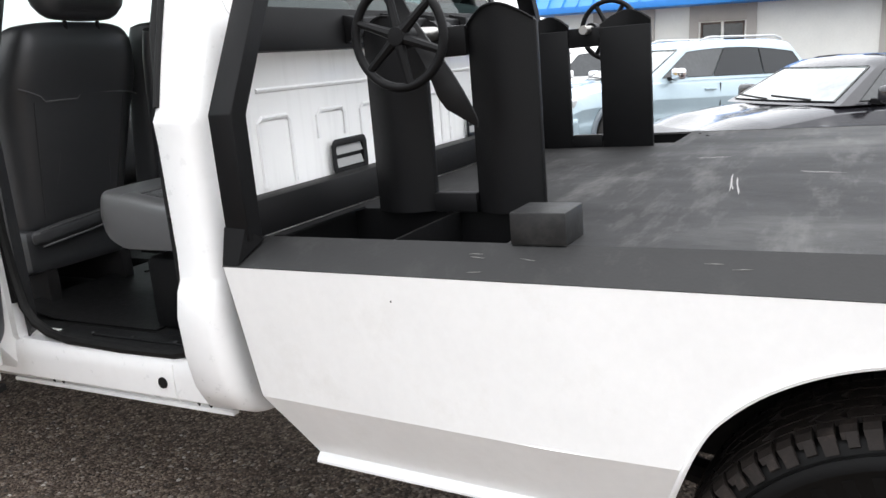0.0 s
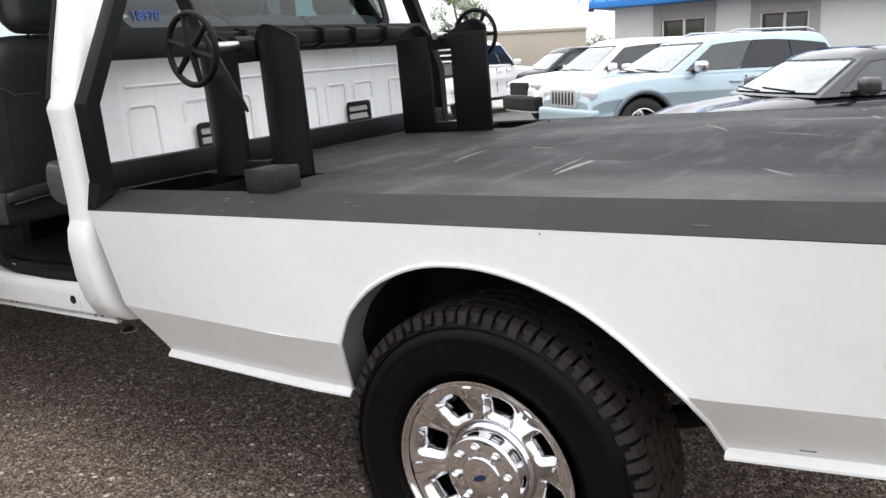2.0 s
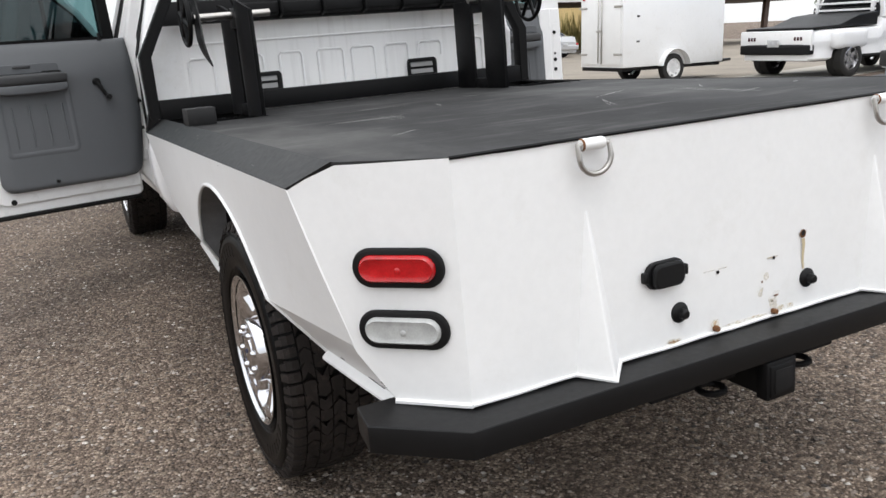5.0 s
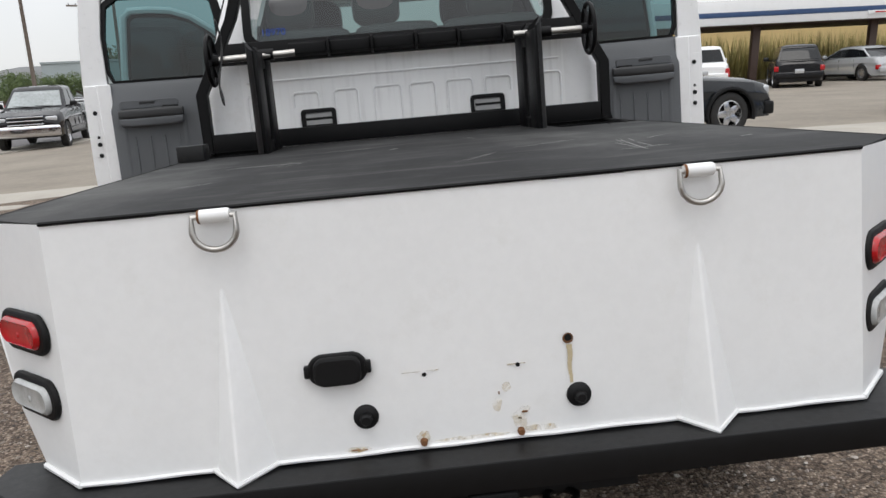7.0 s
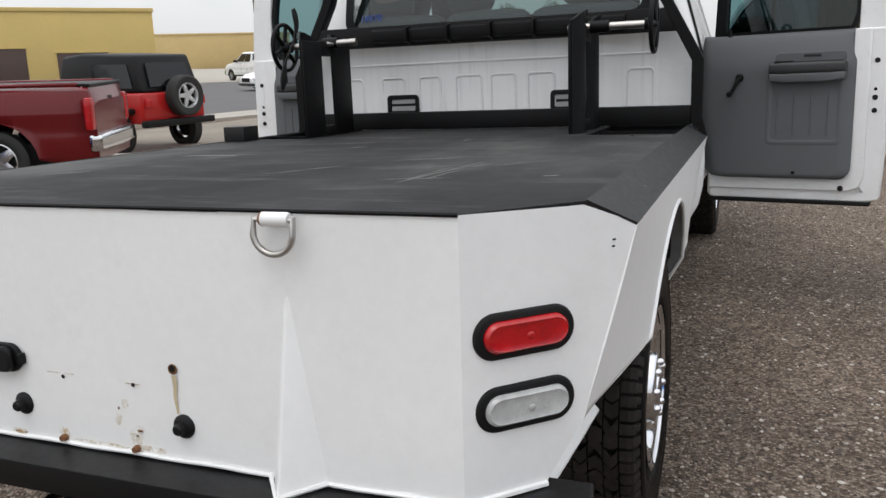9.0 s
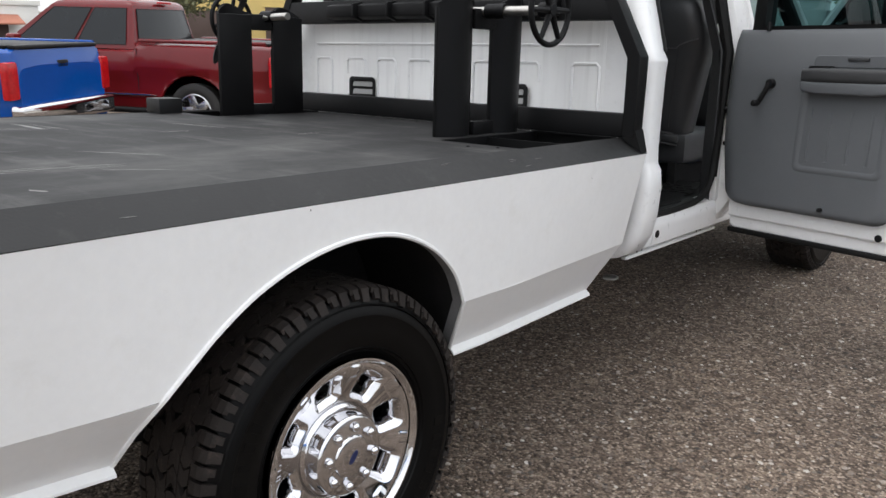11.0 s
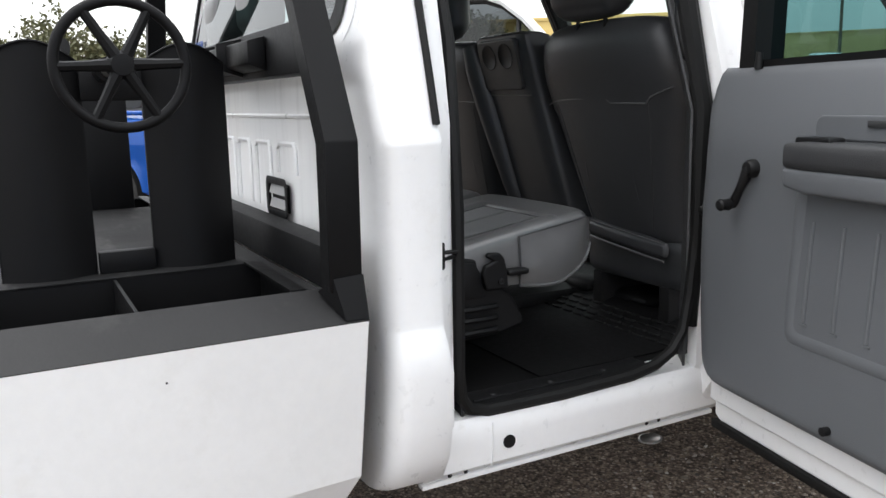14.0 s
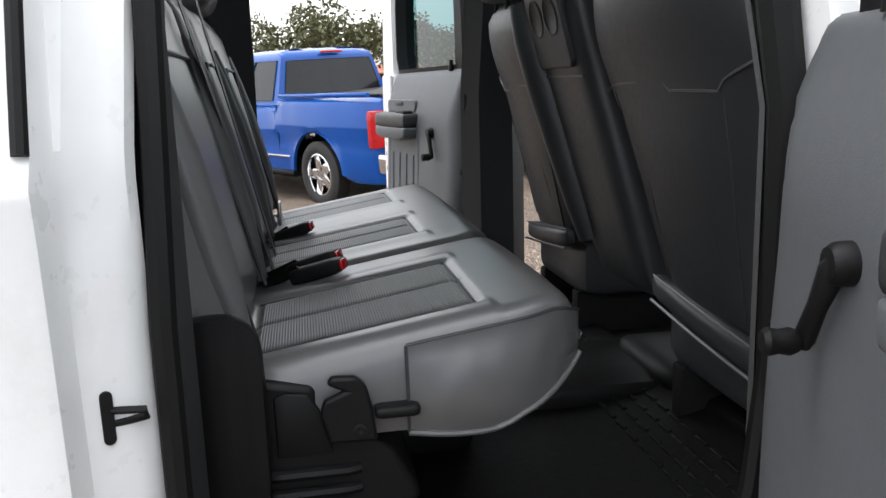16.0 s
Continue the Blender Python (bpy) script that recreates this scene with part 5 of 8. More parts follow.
    white_edge = prism([(0.704, 1.485), (0.838, 1.485), (0.818, 1.75), (0.792, 1.95), (0.765, 2.0), (0.72, 2.015), (0.06, 2.015), (0.03, 1.975), (0.10, 1.979), (0.642, 1.979), (0.677, 1.942), (0.704, 1.75)], "y", -0.022, 0.08, 0.006)
    put("frame_skin", white_edge, WHITE, shell)
    bm = bmesh.new()
    bm.faces.new([bm.verts.new((u, 0.035, v)) for u, v in gl])
    g = put("door_glass", bm, DOORGLASS, shell, "dark teal-tinted door glass", 0)
    g.visible_shadow = False
    # grey trim panel with rounded foot, rolled over at its edges
    rows = []
    for z in [0.762, 0.766, 0.772, 0.78, 0.79, 0.803, 0.82] + list(np.linspace(0.85, 1.47, 22)) + [1.482, 1.489, 1.493]:
        r = 0.058
        cut = r - math.sqrt(max(0.0, r * r - max(0.0, 0.762 + r - z) ** 2))
        ul, ur = -0.055 * math.sin(math.pi * (z - 0.76) / 0.9) + cut, 0.706 - cut
        row = []
        for k2 in range(29):
            q = k2 / 28
            u = ul + (ur - ul) * q ** 1.35
            e = min(u - ul, ur - u, z - 0.762, 1.493 - z)
            roll = 0.016 * (1 - min(1.0, max(0.0, e) / 0.018)) ** 2
            wrap = max(0.042 * max(0.0, 1 - (u - ul) / 0.075) ** 2 - max(0.0, lean(z)), 0.0)
            row.append((u, -0.066 + roll + lean(z) + wrap, z))
        rows.append(row)
    trim = put("trim_panel", grid(rows, None, 0.022, (0, 1, 0)), GREYTRIM, shell, "grey moulded trim panel", 60)
    # sunk pocket with a raised frame and four grooves
    bm = bmesh.new()
    rings = [[(u, -0.0665, v) for u, v in rounded(0.355, 0.39, 0.03, 5, 0.482, 1.128)], [(u, -0.0688, v) for u, v in rounded(0.342, 0.377, 0.028, 5, 0.482, 1.128)], [(u, -0.0688, v) for u, v in rounded(0.318, 0.352, 0.022, 5, 0.482, 1.128)], [(u, -0.0645, v) for u, v in rounded(0.298, 0.332, 0.018, 5, 0.482, 1.128)]]
    grid(rings, bm, wrap=True)
    put_on("pocket_frame", bm, GREYTRIM, trim, "", 60)
    for k2 in range(4):
        u = 0.357 + 0.079 * k2
        bm = tube([(u, -0.0655, 0.985), (u, -0.0666, 1.0), (u, -0.0666, 1.165), (u, -0.0655, 1.185)], 0.0045, 8)
        put_on("groove_rib", bm, GREYTRIM, trim)
        put_on("groove_foot", box(u - 0.008, u + 0.009, -0.0680, -0.064, 0.977, 0.982, 0.001), GREYTRIM, trim)
    # armrest: dark pad over a lighter shelf
    arm = put("armrest", soft_box(0.315, 0.668, -0.126, -0.05, 1.284, 1.342, 0.018, cuts=5), DARKTRIM, trim, "dark padded armrest")
    put("armrest_shelf", prism([(0.317, 1.289), (0.666, 1.289), (0.662, 1.252), (0.60, 1.243), (0.38, 1.243), (0.322, 1.253)], "y", -0.122, -0.05, 0.008, seg=3), GREYTRIM, arm, "grey shelf")
    put("grip_recess", prism(rounded(0.32, 0.046, 0.018, 5, 0.50, 1.366), "y", -0.0655, -0.040, 0.003), GREYTRIM, trim)
    put("pull_cup", prism(rounded(0.09, 0.016, 0.0078, 5, 0.385, 1.3415), "y", -0.112, -0.075, 0.003), BLACKTRIM, arm)
    put("release_lever", box(0.47, 0.55, -0.0715, -0.055, 1.368, 1.381, 0.003), DARKTRIM, trim, "dark door release")
    # window crank
    ck = put("window_crank", lathe([(0.0, -0.02), (0.015, -0.02), (0.019, -0.014), (0.020, 0.0), (0, 0)], 20, None, Matrix.Translation((0.168, -0.066, 1.275)) @ Matrix.Rotation(math.pi / 2, 4, "Z")), BLACKTRIM, trim, "black window crank")
    put("crank_arm", tube([(0.170, -0.078, 1.280), (0.165, -0.080, 1.268), (0.148, -0.083, 1.233), (0.130, -0.085, 1.198), (0.126, -0.085, 1.188)], [0.008, 0.0125, 0.0095, 0.0105, 0.007], 12, flat=0.75), BLACKTRIM, ck)
    put("crank_knob", lathe([(0, 0), (0.010, 0.002), (0.0135, 0.01), (0.0115, 0.02), (0.0135, 0.03), (0.010, 0.035), (0, 0.036)], 18, None, Matrix.Translation((0.128, -0.088, 1.194)) @ Matrix.Rotation(-math.pi / 2, 4, "Z")), BLACKTRIM, ck)
    put("lock_knob", tube([(0.100, -0.014, 1.485), (0.100, -0.014, 1.522)], [0.010, 0.007], 10), BLACKTRIM, trim)
    put("trim_clip", lathe([(0, 0.0), (0.009, 0.0), (0.009, 0.014), (0, 0.016)], 12, None, Matrix.Translation((0.45, -0.089, 0.795)) @ Matrix.Rotation(-math.pi / 2, 4, "Z")), BLACKTRIM, trim)
    put("drain_plug", lathe([(0, 0.006), (0.012, 0.005), (0.0145, 0.0)], 18, None, Matrix.Translation((0.665, -0.046, 0.715)) @ Matrix.Rotation(-math.pi / 2, 4, "Z")), BLACKTRIM, shell, "black plug")
    for k3 in range(2):
        put("pressed_rib", tube([(0.70 + 0.018 * k3, -0.031, 0.78 - 0.005 * k3), (0.745 + 0.018 * k3, -0.034, 0.70)], 0.006, 8), WHITE, shell)
    # foot seal
    put("foot_seal", box(0.02, 0.80, -0.04, 0.03, 0.628, 0.650, 0.006), RUBBER, shell, "black foot seal")
    # latch holes in the shut face
    for z, r in ((1.335, 0.0125), (1.200, 0.008), (1.160, 0.013), (1.098, 0.0125)):
        put("latch_hole", lathe([(r, 0.002), (r * 0.6, 0.0024), (0, 0.0016)], 14, None, Matrix.Translation((0.792, -0.0322, z)) @ Matrix.Rotation(-math.pi / 2, 4, "Z")), BLACKTRIM, shell)
    put("latch_plate", prism(rounded(0.04, 0.30, 0.015, 4, 0.803, 1.24), "y", -0.0325, -0.029, 0.001), WHITE, shell)
    put("hinge_leaf", box(-0.02, 0.02, 0.0, 0.06, 0.84, 0.90, 0.004), WHITE, shell)
    put("hinge_leaf", box(-0.02, 0.02, 0.0, 0.06, 1.33, 1.39, 0.004), WHITE, shell)


for s in (1, -1):
    rear_door(s)

# ---- inside the cab ----
def cushion_z(x, y, x0, x1, inserts):
    """Height of a cushion's top: domed, rolled off at the edges, drawn in along the seams of its inserts."""
    c, h = (x0 + x1) / 2, (x1 - x0) / 2
    z = 1.088 + 0.167 * (y - 1.70) + 0.006 * (1 - abs((x - c) / h) ** 4)
    for d, roll in ((x - x0, 0.03), (x1 - x, 0.03), (2.108 - y, 0.055)):
        if d < roll:
            k = roll - max(0.0, d)
            z -= roll - math.sqrt(max(0.0, roll * roll - k * k))
    for a, b in inserts:
        dx, dy = max(a - x, x - b), max(1.655 - y, y - 1.968)
        r = max(dx, dy)
        z -= 0.0045 * math.exp(-(r / 0.007) ** 2)
        if r < 0:
            z -= 0.002 + 0.005 * math.exp(-((x - (a + b) / 2) / 0.005) ** 2)
        elif dy < 0.02:
            z += 0.004 * math.exp(-((dx - 0.032) / 0.024) ** 2)
    return z


def bench_cushion(x0, x1, inserts, name, label):
    """A bench cushion: a padded top with sunk ribbed inserts, rolled sides and a rounded front."""
    xs = np.linspace(x0, x1, int((x1 - x0) / 0.006))
    ys = np.linspace(1.62, 2.108, 84)
    mid = (x0 + x1) / 2

    def plan(x, y):
        # the front corners are rounded in plan
        return mid + (x - mid) * (1 - 0.045 / (x1 - mid) * max(0.0, (y - 1.99) / 0.118) ** 3)
    top = [[(plan(x, y), y, cushion_z(x, y, x0, x1, inserts)) for x in xs] for y in ys]
    bm = grid(top)
    foot = [0.985 if y < 1.97 else 0.985 + 0.07 * ((y - 1.97) / 0.138) ** 1.5 for y in ys]
    for col in (0, -1):
        x = xs[col]
        grid([[(plan(x, y), y, row[col][2]), (plan(x, y) + (0.006 if col else -0.006), y, row[col][2] * 0.5 + f * 0.5), (plan(x, y), y, f)] for y, row, f in zip(ys, top, foot)], bm)
    grid([[(p[0], p[1], p[2]) for p in top[-1]], [(p[0], p[1] + 0.008, 1.085) for p in top[-1]], [(p[0], p[1], foot[-1]) for p in top[-1]]], bm)
    grid([[(plan(x0, y), y, f), (plan(x1, y), y, f)] for y, f in zip(ys, foot)], bm)
    bmesh.ops.remove_doubles(bm, verts=bm.verts, dist=0.0004)
    c = part(name, bm, VINYL, truck, label, 70)
    for a, b in inserts:
        rows = [[(x, y, cushion_z(x, y, x0, x1, inserts) + 0.0012) for x in np.linspace(a + 0.008, b - 0.008, 41)] for y in np.linspace(1.665, 1.96, 30)]
        part("ribbed_insert", grid(rows), RIBVINYL, c, "finely ribbed vinyl insert", 70)
        for p, q in (((a, 1.655), (a, 1.968)), ((b, 1.655), (b, 1.968)), ((a, 1.968), (b, 1.968))):
            pts = [(p[0] + (q[0] - p[0]) * w, p[1] + (q[1] - p[1]) * w) for w in np.linspace(0, 1, 14)]
            part("seam", tube([(x, y, cushion_z(min(x1, max(x0, x)), y, x0, x1, inserts) + 0.0005) for x, y in pts], 0.0018, 6), DARKVINYL, c)
    return c


right = bench_cushion(0.20, 0.705, [(0.372, 0.636)], "bench_cushion", "grey vinyl bench cushion with ribbed insert")
bench_cushion(-0.705, 0.19, [(-0.135, 0.065), (-0.63, -0.40)], "bench_cushion", "wide grey vinyl bench cushion, two places")
# stretched end cover with its welted foot
rows = []
for i in range(27):
    q = i / 26
    y = 1.858 + 0.252 * q
    bulge = 0.016 * math.sin(math.pi * min(1, 0.12 + q * 1.0))
    zb = 0.984 - 0.008 * math.sin(math.pi * min(1, q * 1.6)) + (0.0 if q < 0.45 else 0.19 * (q - 0.45) ** 1.6)
    xq = 0.709 - 0.046 * max(0.0, (y - 1.99) / 0.118) ** 3
    zt = 1.103 + 0.15 * (y - 1.858) - (0.0 if q < 0.8 else 0.25 * (q - 0.8) ** 1.5)
    rows.append([(xq + bulge * math.sin(math.pi * min(1, 0.08 + w)) + 0.0015 * noise.noise((y * 30, w * 4, 2)), y, zb + (zt - zb) * w) for w in np.linspace(0, 1, 12)])
part("cushion_cover", grid(rows, None, 0.005, (-1, 0, 0)), VINYL, right, "stretched vinyl end cover", 60)
part("welt", tube([r[0] for r in rows], 0.0048, 8), VINYL, right)
part("welt", tube([(r[-1][0] - 0.002, r[-1][1], r[-1][2]) for r in rows], 0.0026, 8), DARKVINYL, right)
part("cover_seam", tube([rows[0][k] for k in range(12)], 0.0026, 6), DARKVINYL, right)
# pedestal, hinge bracket, lever
ped = part("seat_pedestal", prism([(1.55, 0.862), (1.80, 0.868), (1.872, 0.885), (1.868, 0.905), (1.835, 0.965), (1.80, 0.99), (1.746, 1.0), (1.738, 1.06), (1.678, 1.071), (1.55, 1.075)], "x", 0.30, 0.712, 0.01, seg=3), BLACKTRIM, truck, "black plastic seat pedestal")
part("pedestal_foot", prism([(1.55, 0.745), (1.84, 0.745), (1.82, 0.80), (1.80, 0.872), (1.55, 0.872)], "x", 0.26, 0.40, 0.01), BLACKTRIM, ped)
for z in (0.885, 0.915, 0.942):
    part("pedestal_rib", tube([(0.712, 1.67, z), (0.716, 1.68, z), (0.716, 1.775, z), (0.711, 1.79, z)], 0.008, 8), BLACKTRIM, ped)
part("pedestal_panel", prism([(1.685, 0.968), (1.758, 0.968), (1.742, 1.03), (1.728, 1.052), (1.70, 1.056), (1.685, 1.05)], "x", 0.712, 0.718, 0.003), BLACKTRIM, ped)
part("pedestal_screw", lathe([(0.007, 0.0), (0.007, 0.002), (0, 0.001)], 12, None, Matrix.Translation((0.713, 1.657, 0.935))), STEEL, ped)
br = part("hinge_bracket", prism([(1.752, 0.986), (1.815, 0.984), (1.81, 1.03), (1.803, 1.06), (1.79, 1.074), (1.758, 1.076), (1.752, 1.066), (1.774, 1.055), (1.748, 1.045), (1.742, 1.025)], "x", 0.716, 0.73, 0.005, seg=3), BLACKTRIM, right, "black hinge bracket with a bolt")
part("bracket_bolt", lathe([(0.009, 0.0), (0.009, 0.003), (0.005, 0.004), (0, 0.001)], 16, None, Matrix.Translation((0.73, 1.792, 1.003))), UNDER, br)
part("fold_lever", soft_box(0.705, 0.735, 1.812, 1.872, 1.014, 1.030, 0.007), BLACKTRIM, right, "black fold lever")
part("hinge_cover", soft_box(0.70, 0.748, 1.568, 1.676, 0.90, 1.168, 0.04, 0.004, 10), BLACKTRIM, truck, "rounded black hinge cover")
part("seat_pedestal", box(-0.692, 0.26, 1.55, 1.93, 0.745, 0.96, 0.02), BLACKTRIM, truck)
part("storage_tray", prism([(1.80, 0.745), (2.02, 0.745), (2.04, 0.80), (2.02, 0.835), (1.82, 0.82)], "x", 0.02, 0.30, 0.01), BLACKTRIM, truck, "low black storage tray")


def seat_back(x0, x1, name, label):
    def lean(p):
        return Vector((p.x, p.y - (p.z - 1.08) * 0.235, p.z))
    b = part(name, soft_box(x0, x1, 1.53, 1.656, 1.07, 1.625, 0.045, 0.012, 10, fn=lean), MIDVINYL, truck, label, 60)

    def yf(z):
        return 1.659 - (z - 1.08) * 0.235 + 0.008
    return b, yf


for x0, x1, cx in ((0.205, 0.705, 0.455), (-0.225, 0.195, -0.015), (-0.705, -0.235, -0.47)):
    b, yf = seat_back(x0, x1, "bench_back", "upright grey vinyl bench backrest")
    w = (x1 - x0) / 2 - 0.09
    part("seam", tube([(cx - w, yf(1.1), 1.1), (cx - w, yf(1.46), 1.44), (cx - w * 0.7, yf(1.5) + 0.002, 1.49), (cx + w * 0.7, yf(1.5) + 0.002, 1.49), (cx + w, yf(1.46), 1.44), (cx + w, yf(1.1), 1.1)], 0.004, 6), DARKVINYL, b)
    part("bolster", tube([(cx + w + 0.045, yf(z) - 0.012, z) for z in (1.10, 1.22, 1.36, 1.46, 1.53)], [0.015, 0.028, 0.028, 0.02, 0.01], 10), MIDVINYL, b)
    part("bolster", tube([(cx - w - 0.045, yf(z) - 0.012, z) for z in (1.10, 1.22, 1.36, 1.46, 1.53)], [0.015, 0.028, 0.028, 0.02, 0.01], 10), MIDVINYL, b)
    hx = {0.455: 0.455, -0.015: -0.108, -0.47: -0.525}[cx]
    part("head_restraint", soft_box(hx - 0.11, hx + 0.11, 1.44, 1.54, 1.635, 1.80, 0.04, 0.006, 8), MIDVINYL, b, "grey vinyl head restraint")
# stitching on the near bolster
bm = bmesh.new()
for k in range(36):
    z = 1.12 + 0.0125 * k
    own = box(-0.0012, 0.0012, -0.003, 0.003, -0.001, 0.001, 0)
    merge(bm, own, Matrix.Translation((0.7035, 1.616 - (z - 1.08) * 0.235, z)))
tagged(part("stitching", bm, STITCH, b, "row of pale stitches", 0), kind="stuff")
for x, tip in ((0.25, (0.30, 1.79, 1.128)), (0.20, (0.245, 1.785, 1.132)), (-0.21, (-0.19, 1.74, 1.118))):
    tipv, root = Vector(tip), Vector((x, 1.655, 1.088))
    d = (tipv - root).normalized()
    bk = part("belt_buckle", merge(None, soft_box(-0.021, 0.021, -0.05, 0.05, -0.014, 0.014, 0.009), Matrix.Translation(tipv - d * 0.04) @ d.to_track_quat("Y", "Z").to_matrix().to_4x4()), BLACKTRIM, truck, "black belt buckle with a red button")
    part("release_button", merge(None, box(-0.016, 0.016, 0.047, 0.054, -0.009, 0.009, 0.002), Matrix.Translation(tipv - d * 0.04) @ d.to_track_quat("Y", "Z").to_matrix().to_4x4()), REDLENS, bk)
    part("buckle_web", tube([root, (root + tipv) / 2 + Vector((0, 0, 0.01)), tipv - d * 0.06], 0.014, 8, flat=0.3), BLACKTRIM, bk)
for x0, x1 in ((0.30, 0.18), (-0.02, 0.03)):
    pts = [(x0 + (x1 - x0) * q, 1.672 - (1.64 - 0.54 * q - 1.08) * 0.235 + 0.006, 1.64 - 0.54 * q) for q in np.linspace(0, 1, 8)]
    rows = [[(x - 0.023, y, z), (x + 0.023, y, z)] for x, y, z in pts]
    part("seat_belt", grid(rows, None, 0.0015, (0, -1, 0)), BLACKTRIM, truck, "black webbing belt")
part("belt_tongue", box(0.0, 0.035, 1.682, 1.69, 1.16, 1.21, 0.003), STEEL, truck, "steel belt tongue")


# ---- front seats, seen from behind ----
def front_seat(x0, x1, yf, slope, tl, tr, door):
    """yf: the back's foot at 1 m height; slope: how far it leans back; tl, tr: how far each side draws in towards the foot; door: its door side."""
    mid, half = (x0 + x1) / 2, (x1 - x0) / 2

    def yb(z):
        return yf - slope * (z - 1.0)

    def lean(p):
        q = (p.x - mid) / half
        low = 1 - max(0.0, min(1.0, (p.z - 1.0) / 0.42))
        draw = low * (tl * max(0.0, -q) - tr * max(0.0, q))
        tuck = 0.035 * max(0.0, p.z - 1.5) / 0.15 * abs(q) ** 3
        belly = -0.014 * math.sin(math.pi * min(1, max(0, (p.z - 1.43) / 0.22))) if p.y < yf + 0.03 else 0
        return Vector((p.x - tuck * q + draw, p.y - slope * (p.z - 1.0) + 0.042 * q * q * (0.4 + 0.6 * abs(q)) + belly, p.z - 0.02 * abs(q) ** 4 * (p.z > 1.4)))

    def on_back(w, z, off=0.004):
        p = lean(Vector((x0 + (x1 - x0) * w, yf, z)))
        return (p.x, p.y - off, p.z)
    s = part("front_seat", soft_box(x0, x1, yf, yf + 0.15, 0.99, 1.645, 0.05, 0.006, 16, fn=lean), DARKVINYL, truck, "dark vinyl front seat with welts greyed as if lit", 60)

    def welt_z(w):
        u = w if door > 0 else 1 - w
        return 1.43 - (0.014 if 0.58 < u < 0.82 else 0.0) + max(0.0, u - 0.82) * 0.28
    # the paler grey stands for the highlight along the welt
    part("back_welt", tube([on_back(w, welt_z(w), 0.0045) for w in np.linspace(0.03, 0.97, 35)], 0.0024, 6), MIDVINYL, s, "welt with its highlight put into the grey")
    for w in (0.13, 0.82):
        part("side_seam", tube([on_back(w, z, 0.002) for z in np.linspace(1.05, 1.42, 9)], 0.0026, 6), DARKTRIM, s)
    # soft folds in the lower cover
    for w0, w1, z0, z1 in ((0.30, 0.22, 1.34, 1.10), (0.66, 0.74, 1.30, 1.08)):
        part("cover_fold", tube([on_back(w0 + (w1 - w0) * q, z0 + (z1 - z0) * q, -0.004) for q in np.linspace(0, 1, 8)], [0.001, 0.006, 0.008, 0.009, 0.009, 0.008, 0.006, 0.001], 8), DARKVINYL, s)
    xa, xc = x0 + tl * 0.9, x1 - tr * 0.9
    part("pocket_roll", soft_box(xa, xc - 0.02, yf - 0.022, yf + 0.012, 1.008, 1.058, 0.016, 0.004, 10, fn=lambda p: Vector((p.x, p.y + 0.012 * ((p.x - mid) / half) ** 2, p.z - 0.10 * (p.x - xa) * door if door > 0 else p.z + 0.10 * (p.x - xc)))), DARKVINYL, s, "padded pocket edge")
    for zz, yy, rr in ((1.006, -0.018, 0.0036), (1.056, -0.014, 0.0022)):
        part("pocket_trim", tube([(xa + (xc - xa) * q, yf + yy - 0.004 * math.sin(math.pi * q), zz - (0.10 * (xc - xa) * (q if door > 0 else 1 - q))) for q in np.linspace(0.03, 0.97, 9)], rr, 6), VINYL, s)
    part("seat_base", soft_box(xa - 0.02, xc + 0.02, yf + 0.02, 2.98, 0.86, 1.03, 0.05), DARKVINYL, s)
    for x in (xa + 0.03, xc - 0.07):
        part("seat_track", box(x, x + 0.045, yf + 0.02, 2.9, 0.76, 0.88, 0.008), UNDER, s)
    yh = yb(1.74)
    h = part("head_restraint", soft_box(mid - 0.15, mid + 0.15, yh - 0.02, yh + 0.10, 1.66, 1.86, 0.055, 0.012, 12), DARKVINYL, s, "dark vinyl head restraint")
    for dx in (-0.06, 0.06):
        part("restraint_post", tube([(mid + dx, yh + 0.04, 1.60), (mid + dx, yh + 0.04, 1.70)], 0.006, 8), BLACKTRIM, h)


front_seat(0.13, 0.735, 2.425, 0.235, 0.12, 0.105, 1)
front_seat(-0.705, -0.225, 2.425, 0.235, 0.035, 0.055, -1)


def centre_y(z):
    return 2.435 - 0.255 * (z - 1.0)


con = part("centre_seat_back", soft_box(-0.205, 0.118, 2.435, 2.56, 0.98, 1.648, 0.03, 0.004, 8, fn=lambda p: Vector((p.x + 0.06 * max(0.0, 1 - (p.z - 0.98) / 0.5), p.y - 0.255 * (p.z - 1.0), p.z))), DARKVINYL, truck, "folding centre seat back with cup holders")
bm = prism(rounded(0.235, 0.17, 0.02, 4, 0.0, 0.0), "y", -0.012, 0.008, 0.005)
m_cup = Matrix.Translation((-0.045, centre_y(1.548), 1.548)) @ Matrix.Rotation(math.atan(0.255), 4, "X")
cup = part("cup_panel", merge(None, bm, m_cup), DARKTRIM, con)
for x in (-0.05, 0.05):
    part("cup_holder", merge(None, lathe([(0.040, 0.011), (0.043, 0.0135), (0.040, 0.014), (0.038, 0.0125), (0, 0.012)], 24), m_cup @ Matrix.Translation((x, 0, 0.03)) @ Matrix.Rotation(-math.pi / 2, 4, "Z")), BLACKTRIM, cup)
# seam's highlight is put into its lighter vinyl
part("panel_seam", tube([(-0.19, centre_y(1.45) - 0.004, 1.45), (0.10, centre_y(1.445) - 0.004, 1.445)], 0.0026, 6), MIDVINYL, con)
# rounded side of the folding centre back, beside the driver's seat
rows = [0.0, 0.15, 0.4, 0.65, 0.85, 1.0]
